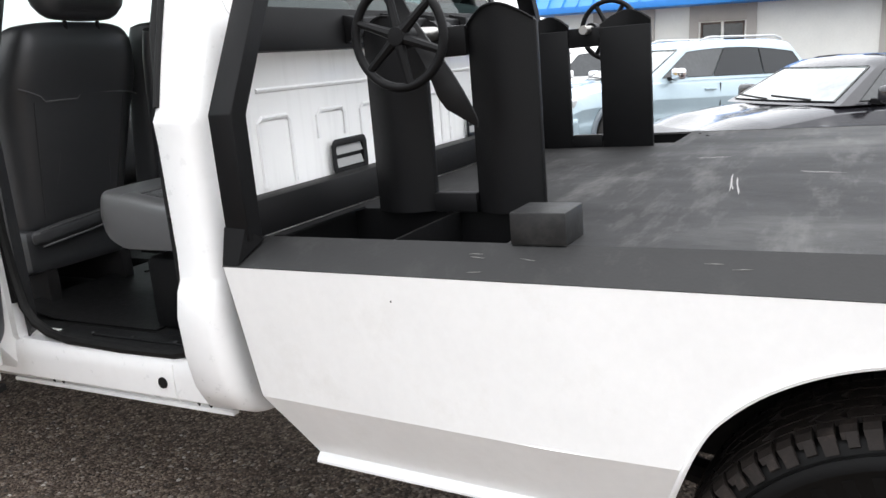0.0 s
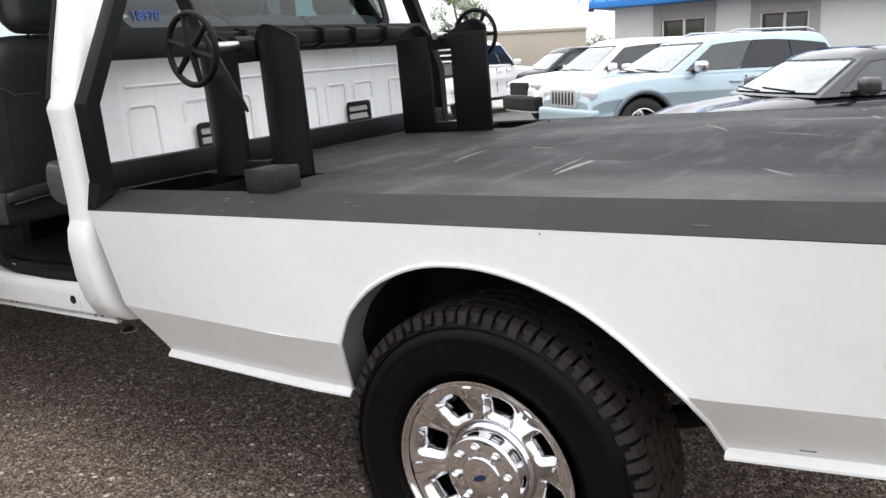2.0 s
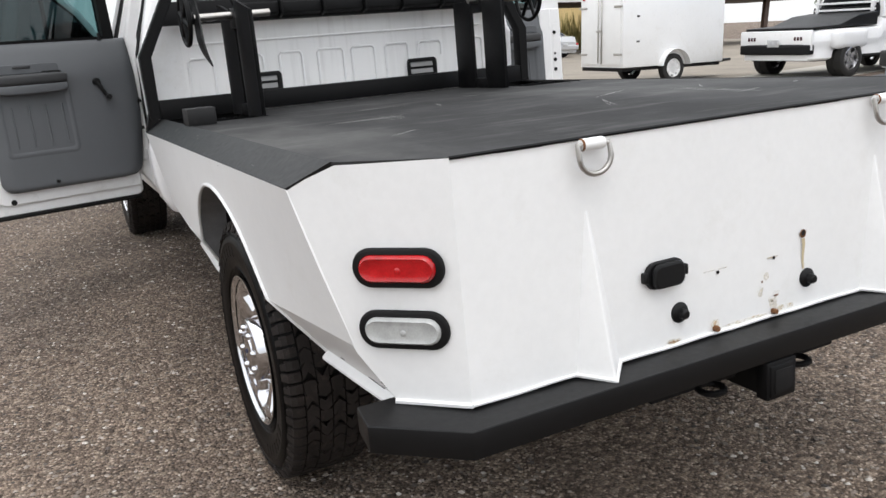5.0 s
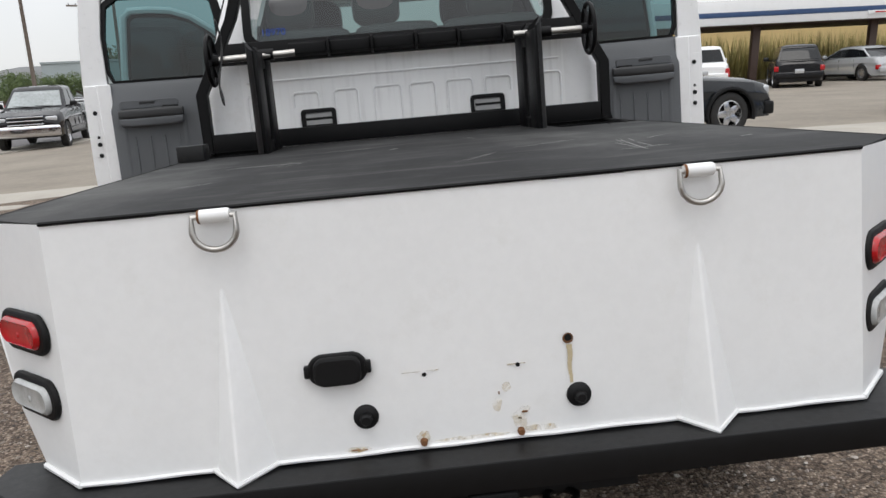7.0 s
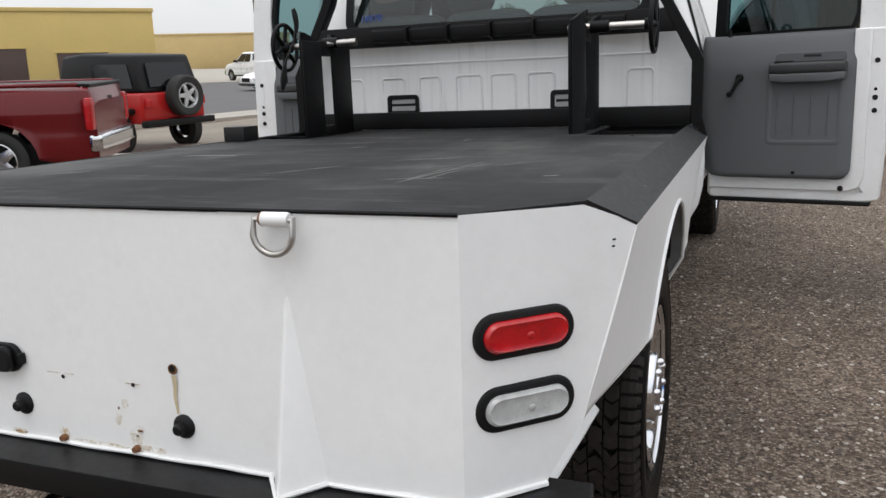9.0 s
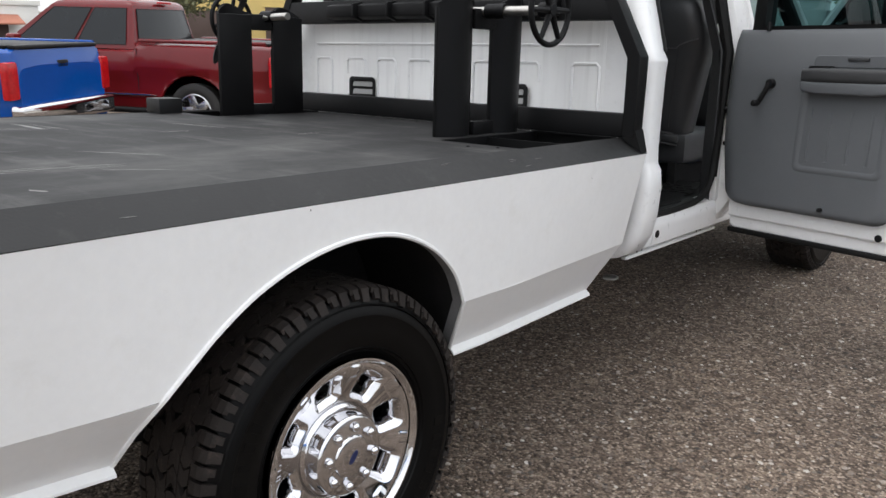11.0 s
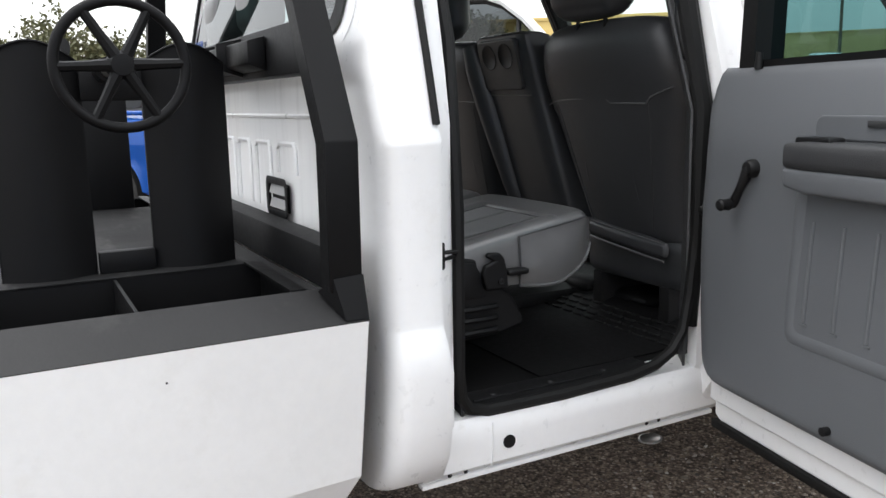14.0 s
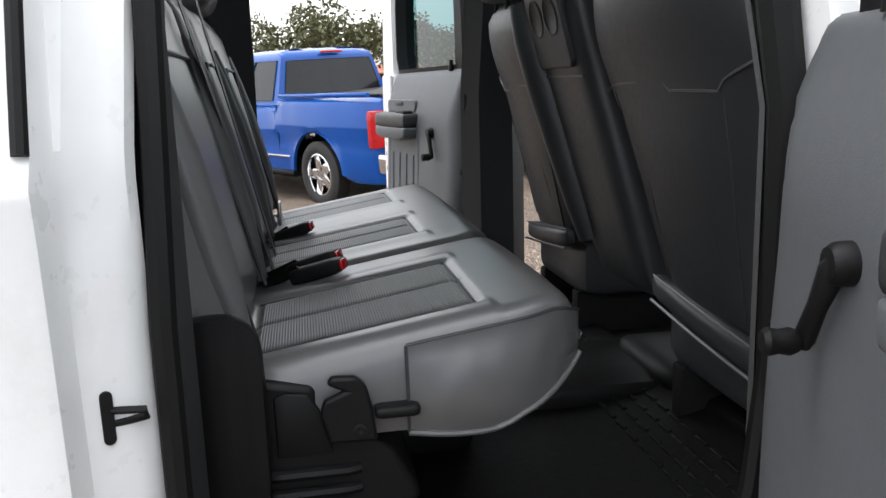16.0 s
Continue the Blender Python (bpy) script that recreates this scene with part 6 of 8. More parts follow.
part("centre_bolster", tube([(-0.215 + 0.095 * (1 - q), centre_y(1.06 + 0.56 * q) - 0.006, 1.06 + 0.56 * q) for q in rows], [0.026, 0.034, 0.04, 0.044, 0.042, 0.028], 14, flat=0.75), DARKVINYL, con)
# floor mat with tread bars, heater duct between the seats
mat_rows = [[(x, y, 0.7475 + 0.03 * max(0, (y - 2.25) / 0.22) ** 2) for x in np.linspace(-0.72, 0.74, 12)] for y in np.linspace(1.9, 2.5, 9)]
mat = part("floor_mat", grid(mat_rows, None, 0.004), FLOORMAT, truck, "black rubber floor mat with raised bars", 40)
for j in range(4):
    for k in range(18):
        x, y = 0.72 - 0.055 * k - (0.027 if j % 2 else 0), 2.335 + 0.034 * j
        z = 0.7485 + 0.03 * ((y - 2.25) / 0.22) ** 2
        part("mat_bar", box(x - 0.02, x + 0.02, y - 0.006, y + 0.006, z - 0.002, z + 0.009, 0.002, seg=1), RUBBER, mat)
part("heater_duct", soft_box(-0.09, 0.21, 2.47, 2.66, 0.765, 0.83, 0.03, 0.004, 6), BLACKTRIM, truck, "dark plastic floor duct")
part("heater_duct", soft_box(0.25, 0.46, 2.50, 2.68, 0.765, 0.815, 0.025, 0.003, 5), BLACKTRIM, truck)
part("tunnel_cover", soft_box(-0.16, 0.16, 2.1, 3.2, 0.72, 0.80, 0.03, 0, 5), FLOORMAT, truck)
for s in (1, -1):
    part("grab_handle", tube([(s * 0.835, 2.30, 1.50), (s * 0.815, 2.275, 1.53), (s * 0.80, 2.265, 1.62), (s * 0.79, 2.275, 1.72), (s * 0.79, 2.30, 1.75)], 0.011, 10), DARKTRIM, truck, "grey grab handle")
    pts = [(s * 0.80, 2.25, z) for z in (1.0, 1.3, 1.78)]
    part("pillar_belt", grid([[(s * (0.862 - 0.12 * max(0, z - 1.4)), 2.33, z), (s * (0.862 - 0.12 * max(0, z - 1.4)), 2.37, z)] for z in (0.85, 1.4, 1.78)], None, 0.002), BLACKTRIM, truck)

# ---- ground ----
xs = sorted(set(np.round(np.concatenate([np.linspace(-8, 8, 81), np.array([-3000, -400, -120, -60, -40, -25, -15, -12, -11, 11, 15, 25, 40, 60, 120, 400, 3000])]), 3)))
ys = sorted(set(np.round(np.concatenate([np.linspace(-7, 9, 65), np.array([-3000, -400, -100, -40, -20, -12, 12, 16, 22, 30, 45, 80, 160, 500, 3000])]), 3)))
bm = grid([[(x, y, ground_z(x, y) + (0.012 * noise.noise((x * 0.8, y * 0.8, 0)) if abs(x) < 8 and -7 < y < 9 else 0)) for x in xs] for y in ys])
tagged(part("ground", bm, GRAVEL, None, "brown-grey gravel lot", 180), kind="structure", category="ground")

# ---- parked vehicles ----
def paint(name, color, metal=0.0):
    return surface(name, color, 0.16, metal, vary=0.08, coat=0.12, scale=2, spread=0.03, spec=0.32)


GREYGLASS = surface("reflecting_window", (0.010, 0.012, 0.014), 0.05, vary=0.25, coat=0.0, spec=0.35, scale=3, spread=0.02)
# windscreen paleness is sky reflection put into the base colour
SKYGLASS = surface("sky_toned_windscreen", (0.36, 0.395, 0.39), 0.06, vary=0.45, coat=0.5, scale=0.9, spread=0.02, spec=0.6)
DOORGLASS = surface("tinted_door_glass", (0.045, 0.05, 0.053), 0.05, vary=0.4, coat=0.2, spec=0.5, scale=1.6, spread=0.02)
LAMPGLASS = surface("headlamp_glass", (0.60, 0.61, 0.62), 0.12, 0.3, vary=0.25, coat=0.6, scale=14)
FARTYRE = surface("dusty_tyre", (0.020, 0.019, 0.018), 0.75, vary=0.3)
ALLOY = surface("alloy_wheel", (0.55, 0.55, 0.56), 0.25, 0.9, vary=0.1)


def car_wheel(v, x, y, r, w=0.22, spokes=5, rim_mat=None):
    s = 1 if x > 0 else -1
    m = Matrix.Translation((x, y, r)) @ Matrix.Rotation(0 if s > 0 else math.pi, 4, "Z")
    h = w / 2
    t = part("wheel", merge(None, lathe([(r * 0.62, h * 0.8), (r * 0.7, h), (r * 0.9, h), (r, h * 0.75), (r, -h * 0.75), (r * 0.9, -h), (r * 0.62, -h)], 32), m), FARTYRE, v)
    bm = lathe([(r * 0.64, h * 0.85), (r * 0.60, h * 0.9), (r * 0.57, h * 0.5), (r * 0.57, -h * 0.5)], 28)
    lathe([(0, h * 0.62), (r * 0.14, h * 0.62), (r * 0.16, h * 0.4)], 16, bm)
    for k in range(spokes):
        q = 2 * math.pi * k / spokes + 0.3
        own = prism([(-0.07 * r / 0.37, r * 0.1), (0.07 * r / 0.37, r * 0.1), (0.045 * r / 0.37, r * 0.6), (-0.045 * r / 0.37, r * 0.6)], "x", h * 0.3, h * 0.62, 0.006)
        merge(bm, own, Matrix.Rotation(q, 4, "X"))
    part("rim", merge(None, bm, m), rim_mat or ALLOY, t)
    part("brake", merge(None, lathe([(r * 0.5, 0.0), (0, 0.0)], 20), m), UNDER, t)


def lerp_profile(pts, y):
    for (ya, za), (yb, zb) in zip(pts, pts[1:]):
        if y <= yb:
            return za + (zb - za) * (y - ya) / (yb - ya)
    return pts[-1][1]


def vehicle(name, label, category, x, y, yaw, color, top, house, axles, W, r, zb=0.24, glass=None, roof=None, pillars=(), nose="car", group="parked cars", wheel_spokes=5, extra=None, rim_mat=None, clad=None, side_z=None):
    """A parked car. top: heights of the lower body from tail to nose; house: (screen foot y, roof front y, roof back y, back foot y, belt z, roof z, half widths at belt and roof)."""
    v = thing(name, pose(x, y, ground_z(x, y), 0, 0, yaw), label, category, group)
    w = W / 2
    y0, y1 = top[0][0], top[-1][0]
    ys = sorted(set([p[0] for p in top] + list(np.linspace(y0, y1, 25)) + [a + r * (1.32 if nose == "ram" else 1.22) * math.cos(q) for a in axles for q in np.linspace(0.02, math.pi - 0.02, 13)]))
    ar = 1.32 if nose == "ram" else 1.22
    rows = []
    for yy in ys:
        zt = lerp_profile(top, yy)
        lo = zb
        for a in axles:
            d = abs(yy - a) / (r * ar)
            if d < 1:
                lo = max(lo, r + r * (ar - 0.06) * math.sqrt(1 - d * d))
        e = min(1.0, (yy - y0) / 0.35, (y1 - yy) / 0.55)
        ww = w * (0.86 + 0.14 * math.sin(max(0.0, e) * math.pi / 2))
        if nose == "ram":
            ww *= 1 + 0.03 * sum(math.exp(-((yy - a) / 0.55) ** 4) for a in axles)
        sh = max(lo + 0.02, zt - 0.13)
        swell = 0.016 * min(1.0, max(0.0, (yy - house[0]) / 0.25)) * min(1.0, max(0.0, (y1 - yy) / 0.4))
        half = [(0, zt - swell * 0.3), (ww * 0.30, zt - swell * 0.2), (ww * 0.40, zt + swell), (ww * 0.6, zt - 0.004 + swell * 0.6), (ww * 0.88, zt - 0.03), (ww * 0.945, zt - 0.07), (ww * 0.968, sh), (ww * 0.995, max(lo + 0.017, 0.70 * zt + 0.06)), (ww * 0.998, max(lo + 0.016, 0.68 * zt + 0.06)), (ww * 0.962, max(lo + 0.015, 0.60 * zt + 0.05)), (ww * 0.972, max(lo + 0.013, 0.50 * zt + 0.05)), (ww * 0.992, max(lo + 0.01, 0.44)), (ww * 0.955, lo)]
        rows.append([(-a, yy, b) for a, b in half[::-1]] + [(a, yy, b) for a, b in half[1:]])
    bm = grid(rows)
    for end in (rows[0], rows[-1]):
        bm.faces.new([bm.verts.new(p) for p in end])
    bmesh.ops.remove_doubles(bm, verts=bm.verts, dist=0.001)
    body = part("body", bm, color, v, "", 35)
    part("underbody", box(-w * 0.85, w * 0.85, y0 + 0.25, y1 - 0.3, zb - 0.03, zb + 0.25, 0.02), UNDER, v)
    for a in axles:
        for s in (1, -1):
            car_wheel(v, s * (w - 0.115), a, r, spokes=wheel_spokes, rim_mat=rim_mat)
            if clad:
                pts = [(s * (w + 0.004), a + r * 1.24 * math.cos(q), r + r * 1.2 * math.sin(q)) for q in np.linspace(-0.25, math.pi + 0.25, 19)]
                part("arch_trim", tube(pts, 0.035, 6), clad, v)
    for s in (1, -1):
        part("sill_trim", tube([(s * (w - 0.02), axles[1] + r * 1.3, zb + 0.03), (s * (w - 0.02), axles[0] - r * 1.3, zb + 0.03)], 0.045, 8), BLACKTRIM, v)
    fy, ry, by, ky, zbelt, zroof, wb, wt = house
    gl = glass or GREYGLASS

    def hp(s, t, q):
        """A point on the greenhouse's side: t from screen foot to tail, q from belt to roof."""
        yb, yt = fy + (ky - fy) * t, ry + (by - ry) * t
        return Vector((s * (wb + (wt - wb) * q), yb + (yt - yb) * q, zbelt + (zroof - zbelt) * q))
    # body-coloured cabin shell with a crowned roof; the panes lie on it
    def ring(q, grow=0.0, up=0.0):
        out = []
        for k in np.linspace(-1, 1, 9):
            p = hp(1, 0.0, q)
            out.append((k * (p.x + grow), p.y + grow + 0.10 * (1 - k * k), p.z + up))
        for t in np.linspace(0.1, 0.9, 7):
            p = hp(1, t, q)
            out.append((p.x + grow, p.y, p.z + up))
        for k in np.linspace(1, -1, 9):
            p = hp(1, 1.0, q)
            out.append((k * (p.x + grow), p.y - grow - 0.06 * (1 - k * k), p.z + up))
        for t in np.linspace(0.9, 0.1, 7):
            p = hp(-1, t, q)
            out.append((p.x - grow, p.y, p.z + up))
        return out
    rings = [ring(q) for q in (-0.04, 0.25, 0.5, 0.75, 0.9)] + [ring(0.98, -0.012), ring(1.0, -0.07, 0.022), ring(1.0, -0.22, 0.05), ring(1.0, -0.45, 0.06)]
    bm = grid(rings, wrap=True)
    bm.faces.new([bm.verts.new(p) for p in rings[-1]])
    bmesh.ops.remove_doubles(bm, verts=bm.verts, dist=0.001)
    part("cabin", bm, color, v, "", 50)
    stops = [t for t, _ in pillars] if len(pillars) > 1 else [0.0, 0.5, 1.0]
    for s in (1, -1):
        for i, (ta, tb) in enumerate(zip(stops, stops[1:])):
            ta, tb = ta + ((0.018 if nose in ("ram", "truck", "hauler") else 0.004) if i else 0.05), tb - (0.014 if nose in ("ram", "truck", "hauler") else 0.003)
            crown = 0.0 if nose in ("ram", "truck", "hauler") else 0.16
            rows = [[hp(s, t, 0.06 + (0.80 - crown * (2 * t - 0.9) ** 2) * f) + Vector((s * 0.008, 0, 0)) for f in (0.0, 0.2, 0.45, 0.75, 1.0)] for t in np.linspace(ta, tb, 7)]
            w_ = part("side_window", grid(rows, None, 0.012, (-s, 0, 0)), DOORGLASS if i == 0 and not crown == 0 else gl, v, "", 50)
            edge = rows[0] + [r[-1] for r in rows[1:-1]] + rows[-1][::-1] + [r[0] for r in rows[-2:0:-1]]
            part("window_seal", tube([p + Vector((s * 0.003, 0, 0)) for p in edge], 0.0035, 5, True), BLACKTRIM, w_)
    for t, gmat, nm, bow in ((0.0, SKYGLASS, "windscreen", 0.10), (1.0, gl, "rear_glass", -0.06)):
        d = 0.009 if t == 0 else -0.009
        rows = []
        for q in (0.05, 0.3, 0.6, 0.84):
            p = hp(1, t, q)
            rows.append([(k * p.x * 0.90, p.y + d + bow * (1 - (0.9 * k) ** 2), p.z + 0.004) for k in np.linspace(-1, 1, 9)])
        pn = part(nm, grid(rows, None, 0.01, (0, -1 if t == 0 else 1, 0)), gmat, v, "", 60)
        edge = rows[0] + [r[-1] for r in rows[1:-1]] + rows[-1][::-1] + [r[0] for r in rows[-2:0:-1]]
        part("window_seal", tube([Vector(p) + Vector((0, d * 0.3, 0)) for p in edge], 0.004, 5, True), BLACKTRIM, pn)
        if t == 0.0:
            for k0, k1 in ((-0.7, -0.05), (0.05, 0.75)):
                part("wiper", tube([(k * wb * 0.9, rows[0][0][1] + 0.02 + bow * (1 - k * k), zbelt + 0.035 + 0.05 * (k - k0)) for k in np.linspace(k0, k1, 6)], 0.011, 5), BLACKTRIM, pn)
    # mirrors and handles
    ym = fy - 0.35
    for s in (1, -1):
        mr = part("mirror", soft_box(s * (w + 0.09) - 0.11, s * (w + 0.09) + 0.11, ym - 0.07, ym + 0.07, zbelt + 0.0, zbelt + 0.16, 0.05), (CHROME if nose == "slots" else color) if nose != "truck" else BLACKTRIM, v)
        part("mirror_arm", box(min(s * (wb - 0.02), s * (w + 0.03)), max(s * (wb - 0.02), s * (w + 0.03)), ym - 0.03, ym + 0.03, zbelt - 0.01, zbelt + 0.04, 0.008), BLACKTRIM, mr)
        zz = (side_z or zbelt) - 0.17
        for t in (0.33, 0.66):
            yy = fy + (ky - fy) * t
            part("door_handle", box(s * (w * 0.985) - 0.02, s * (w * 0.985) + 0.02, yy - 0.10, yy + 0.10, zz, zz + 0.035, 0.012), color if nose != "ram" else BLACKTRIM, v)
            part("door_gap", box(s * w * 0.972 - 0.012, s * w * 0.972 + 0.012, yy - 0.188, yy - 0.182, zb + 0.2, zz + 0.1, 0), UNDER, v)
    # lamps and bumpers
    zn, zt = lerp_profile(top, y1 - 0.15), lerp_profile(top, y0 + 0.02)
    for s in (1, -1):
        part("headlamp", soft_box(s * w * 0.70 - 0.17, s * w * 0.70 + 0.17, y1 - 0.42, y1 - 0.03, zn - 0.22, zn - 0.06, 0.05), LAMPGLASS, v)
        tall = nose in ("truck", "ram", "suv")
        if nose == "hauler":
            continue
        part("tail_lamp", soft_box(s * (w - 0.09) - (0.13 if nose == "ram" else 0.09), s * (w - 0.09) + (0.07 if nose == "ram" else 0.085), y0 - 0.012, y0 + (0.09 if nose == "ram" else 0.14), zt - (0.44 if tall else 0.30), zt - (0.02 if nose == "ram" else 0.10), 0.03), REDLENS, v)
    part("front_bumper", soft_box(-w * 0.93, w * 0.93, y1 - 0.16, y1 + 0.05, zb + 0.02, zn - 0.32, 0.06), CHROME if nose in ("truck", "ram") else (clad or color), v)
    part("rear_bumper", soft_box(-w * 0.93, w * 0.93, y0 - 0.09, y0 + 0.1, zb + 0.12, zb + 0.36, 0.05), CHROME if nose in ("truck", "ram") else BLACKTRIM if nose == "hauler" else (clad or color), v)
    g = part("grille", prism(rounded(w * 0.95, 0.2 if nose == "car" else 0.26, 0.04, 4, 0, zn - 0.18), "y", y1 - 0.03, y1 + 0.025, 0.01), LAMPGLASS if nose == "slots" else BLACKTRIM, v)
    if nose == "slots":
        for k in range(7):
            xx = (k - 3) * 0.115
            part("grille_slot", box(xx - 0.03, xx + 0.03, y1 + 0.016, y1 + 0.032, zn - 0.28, zn - 0.09, 0.01), BLACKTRIM, g)
    elif nose in ("truck", "ram"):
        for k in range(3):
            part("grille_bar", box(-w * 0.5, w * 0.5, y1 + 0.02, y1 + 0.045, zn - 0.30 + k * 0.11, zn - 0.265 + k * 0.11, 0.008), CHROME, g)
    if nose != "ram":
        part("plate", box(-0.16, 0.16, y0 - 0.105, y0 - 0.09, zb + 0.30, zb + 0.46, 0.004), LAMPGLASS, v)
    if extra:
        extra(v, body, w, color)
    return v


def bed(y0, y1, z, zf=0.9):
    def add(v, body, w, color):
        part("cargo_bed", box(-w * 0.8, w * 0.8, y0, y1, z - 0.02, z + 0.012, 0.004), BLACKTRIM, v, "dark open cargo bed")
        for s in (1, -1):
            part("bed_rail", tube([(s * w * 0.93, y0, z + 0.01), (s * w * 0.93, y1, z + 0.01)], 0.028, 8), color, v)
        part("tailgate_edge", soft_box(-w * 0.80, w * 0.80, y0 - 0.13, y0 - 0.02, z - 0.035, z + 0.02, 0.02), BLACKTRIM, v, "black tailgate cap")
        if zf > 1:
            part("brake_lamp", box(-0.16, 0.16, -0.73, -0.66, 1.885, 1.915, 0.008), REDLENS, v, "high red brake lamp")
        part("tailgate_handle", box(-0.11, 0.11, y0 - 0.16, y0 - 0.135, z - 0.26, z - 0.17, 0.012), BLACKTRIM, v)
        part("badge", prism(rounded(0.09, 0.12, 0.03, 4, 0, z - 0.34), "y", y0 - 0.152, y0 - 0.138, 0.004), CHROME, v)
        for s in (1, -1):
            part("side_moulding", box(min(s * w * 0.985, s * (w + 0.012)), max(s * w * 0.985, s * (w + 0.012)), -1.05, 1.4, 0.60, 0.625, 0.006), CHROME if zf > 1 else color, v)
            part("gap_line", box(s * w * 0.962 - 0.015, s * w * 0.962 + 0.015, y1 + 0.03, y1 + 0.038, 0.45, z - 0.1, 0), UNDER, v)
    return add


SKYBLUE = surface("pale_blue_paint", (0.36, 0.45, 0.50), 0.16, 0.25, vary=0.06, coat=0.4, scale=2, spread=0.03, spec=0.5)
DARKCAR = paint("black_car_paint", (0.010, 0.010, 0.012))
SEDANPAINT = surface("polished_black_paint", (0.022, 0.022, 0.026), 0.16, 0.1, vary=0.1, coat=0.35, scale=2, spread=0.02, spec=0.5)
DUSTYBLUE = surface("blue_grey_arch_moulding", (0.12, 0.145, 0.165), 0.4, vary=0.1)
REDPAINT = paint("deep_red_paint", (0.135, 0.008, 0.010))
BLUEPAINT = paint("bright_blue_paint", (0.002, 0.062, 0.30))
GREYCAR = paint("dark_grey_paint", (0.016, 0.018, 0.021))
SILVER = paint("silver_paint", (0.50, 0.51, 0.52), 0.3)
JEEPRED = paint("bright_red_paint", (0.42, 0.02, 0.018))
GREENCAR = paint("green_paint", (0.12, 0.45, 0.08))
SUVTOP = [(-2.38, 0.95), (-2.2, 1.12), (0.9, 1.13), (1.3, 1.12), (2.0, 1.06), (2.32, 0.98), (2.42, 0.80)]
SUVHOUSE = (1.15, 0.30, -1.95, -2.15, 1.10, 1.70, 0.86, 0.66)
SUVPILLARS = ((0.01, 0.04), (0.36, 0.03), (0.68, 0.03), (0.97, 0.06))
SEDTOP = [(-2.42, 0.72), (-2.3, 0.98), (-1.7, 1.02), (0.9, 0.96), (1.4, 0.95), (2.1, 0.82), (2.42, 0.62)]
SEDHOUSE = (1.25, 0.30, -0.95, -1.75, 0.97, 1.41, 0.80, 0.58)
SEDPILLARS = ((0.01, 0.03), (0.45, 0.025), (0.82, 0.03), (0.99, 0.04))
RAMTOP = [(-2.88, 1.15), (-2.82, 1.36), (-0.75, 1.37), (-0.7, 1.28), (1.2, 1.26), (1.45, 1.28), (2.4, 1.18), (2.82, 1.06), (2.9, 0.85)]
RAMHOUSE = (1.45, 0.62, -0.60, -0.70, 1.27, 1.90, 0.90, 0.72)
RAMPILLARS = ((0.02, 0.045), (0.54, 0.045), (0.95, 0.07))


def roof_rails(v, body, w, color):
    for a in (1.5, -1.42):
        for s in (1, -1):
            pts = [(s * (w + 0.003), a + 0.385 * 1.26 * math.cos(q), 0.385 + 0.385 * 1.24 * math.sin(q)) for q in np.linspace(-0.2, math.pi + 0.2, 19)]
            part("arch_trim", tube(pts, 0.036, 6), DUSTYBLUE, v)
    for s in (1, -1):
        part("roof_rail", tube([(s * 0.58, -0.1, 1.63), (s * 0.59, -0.25, 1.675), (s * 0.59, -1.5, 1.675), (s * 0.58, -1.65, 1.63)], 0.016, 8), SILVER, v)
        part("fog_lamp", lathe([(0.05, -0.02), (0.05, 0.02), (0.04, 0.03), (0, 0.032)], 16, None, Matrix.Translation((s * 0.66, 2.26, 0.52)) @ Matrix.Rotation(math.pi / 2, 4, "Z")), LAMPGLASS, v)


vehicle("suv", "pale blue sport utility vehicle with chrome-slotted grille", "car", 10.5, 2.85, 49.9, SKYBLUE, [(-2.3, 0.92), (-2.12, 1.10), (0.9, 1.11), (1.2, 1.10), (1.75, 1.06), (2.12, 0.99), (2.24, 0.91), (2.3, 0.76)], (1.0, 0.165, -1.72, -2.05, 1.09, 1.585, 0.86, 0.64), (1.5, -1.42), 1.94, 0.385, 0.30, None, None, SUVPILLARS, "slots", extra=roof_rails)
vehicle("sedan", "black sedan with a pale reflecting windscreen", "car", 7.14, 0.04, 41, SEDANPAINT, [(-2.3, 0.72), (-2.2, 0.92), (-1.7, 0.95), (0.9, 0.90), (1.2, 0.89), (1.9, 0.80), (2.25, 0.70), (2.42, 0.55)], (1.135, 0.52, -0.85, -1.75, 0.905, 1.285, 0.86, 0.64), (1.42, -1.42), 1.92, 0.33, 0.22, None, None, SEDPILLARS)
vehicle("suv", "white sport utility vehicle with a black front bumper", "car", 14.6, 5.7, 51, WHITE, SUVTOP, SUVHOUSE, (1.4, -1.4), 1.9, 0.38, 0.34, None, None, SUVPILLARS, "suv", clad=BLACKTRIM)
vehicle("suv", "dark sport utility vehicle parked behind white cars", "car", 20.5, 9.6, 50, DARKCAR, SUVTOP, SUVHOUSE, (1.4, -1.4), 1.9, 0.38, 0.34, None, None, SUVPILLARS, "suv")
vehicle("pickup", "red crew-cab pickup with dark windows", "pickup truck", -9.9, 5.42, 119.2, REDPAINT, RAMTOP, RAMHOUSE, (1.94, -1.63), 2.02, 0.40, 0.36, None, None, RAMPILLARS, "ram", extra=bed(-2.72, -0.8, 1.36, 2))
vehicle("pickup", "bright blue pickup with chrome wheels and bumper", "pickup truck", -10.2, 1.9, 121.8, BLUEPAINT, RAMTOP, RAMHOUSE, (1.94, -1.65), 2.02, 0.41, 0.36, None, None, RAMPILLARS, "ram", extra=bed(-2.72, -0.8, 1.36, 2), rim_mat=CHROME)
vehicle("pickup", "black pickup with a chrome two-bar grille", "pickup truck", -11.3, 25.6, 190, DARKCAR, RAMTOP, RAMHOUSE, (1.94, -1.65), 2.02, 0.41, 0.40, None, None, RAMPILLARS, "truck", extra=bed(-2.72, -0.8, 1.36))
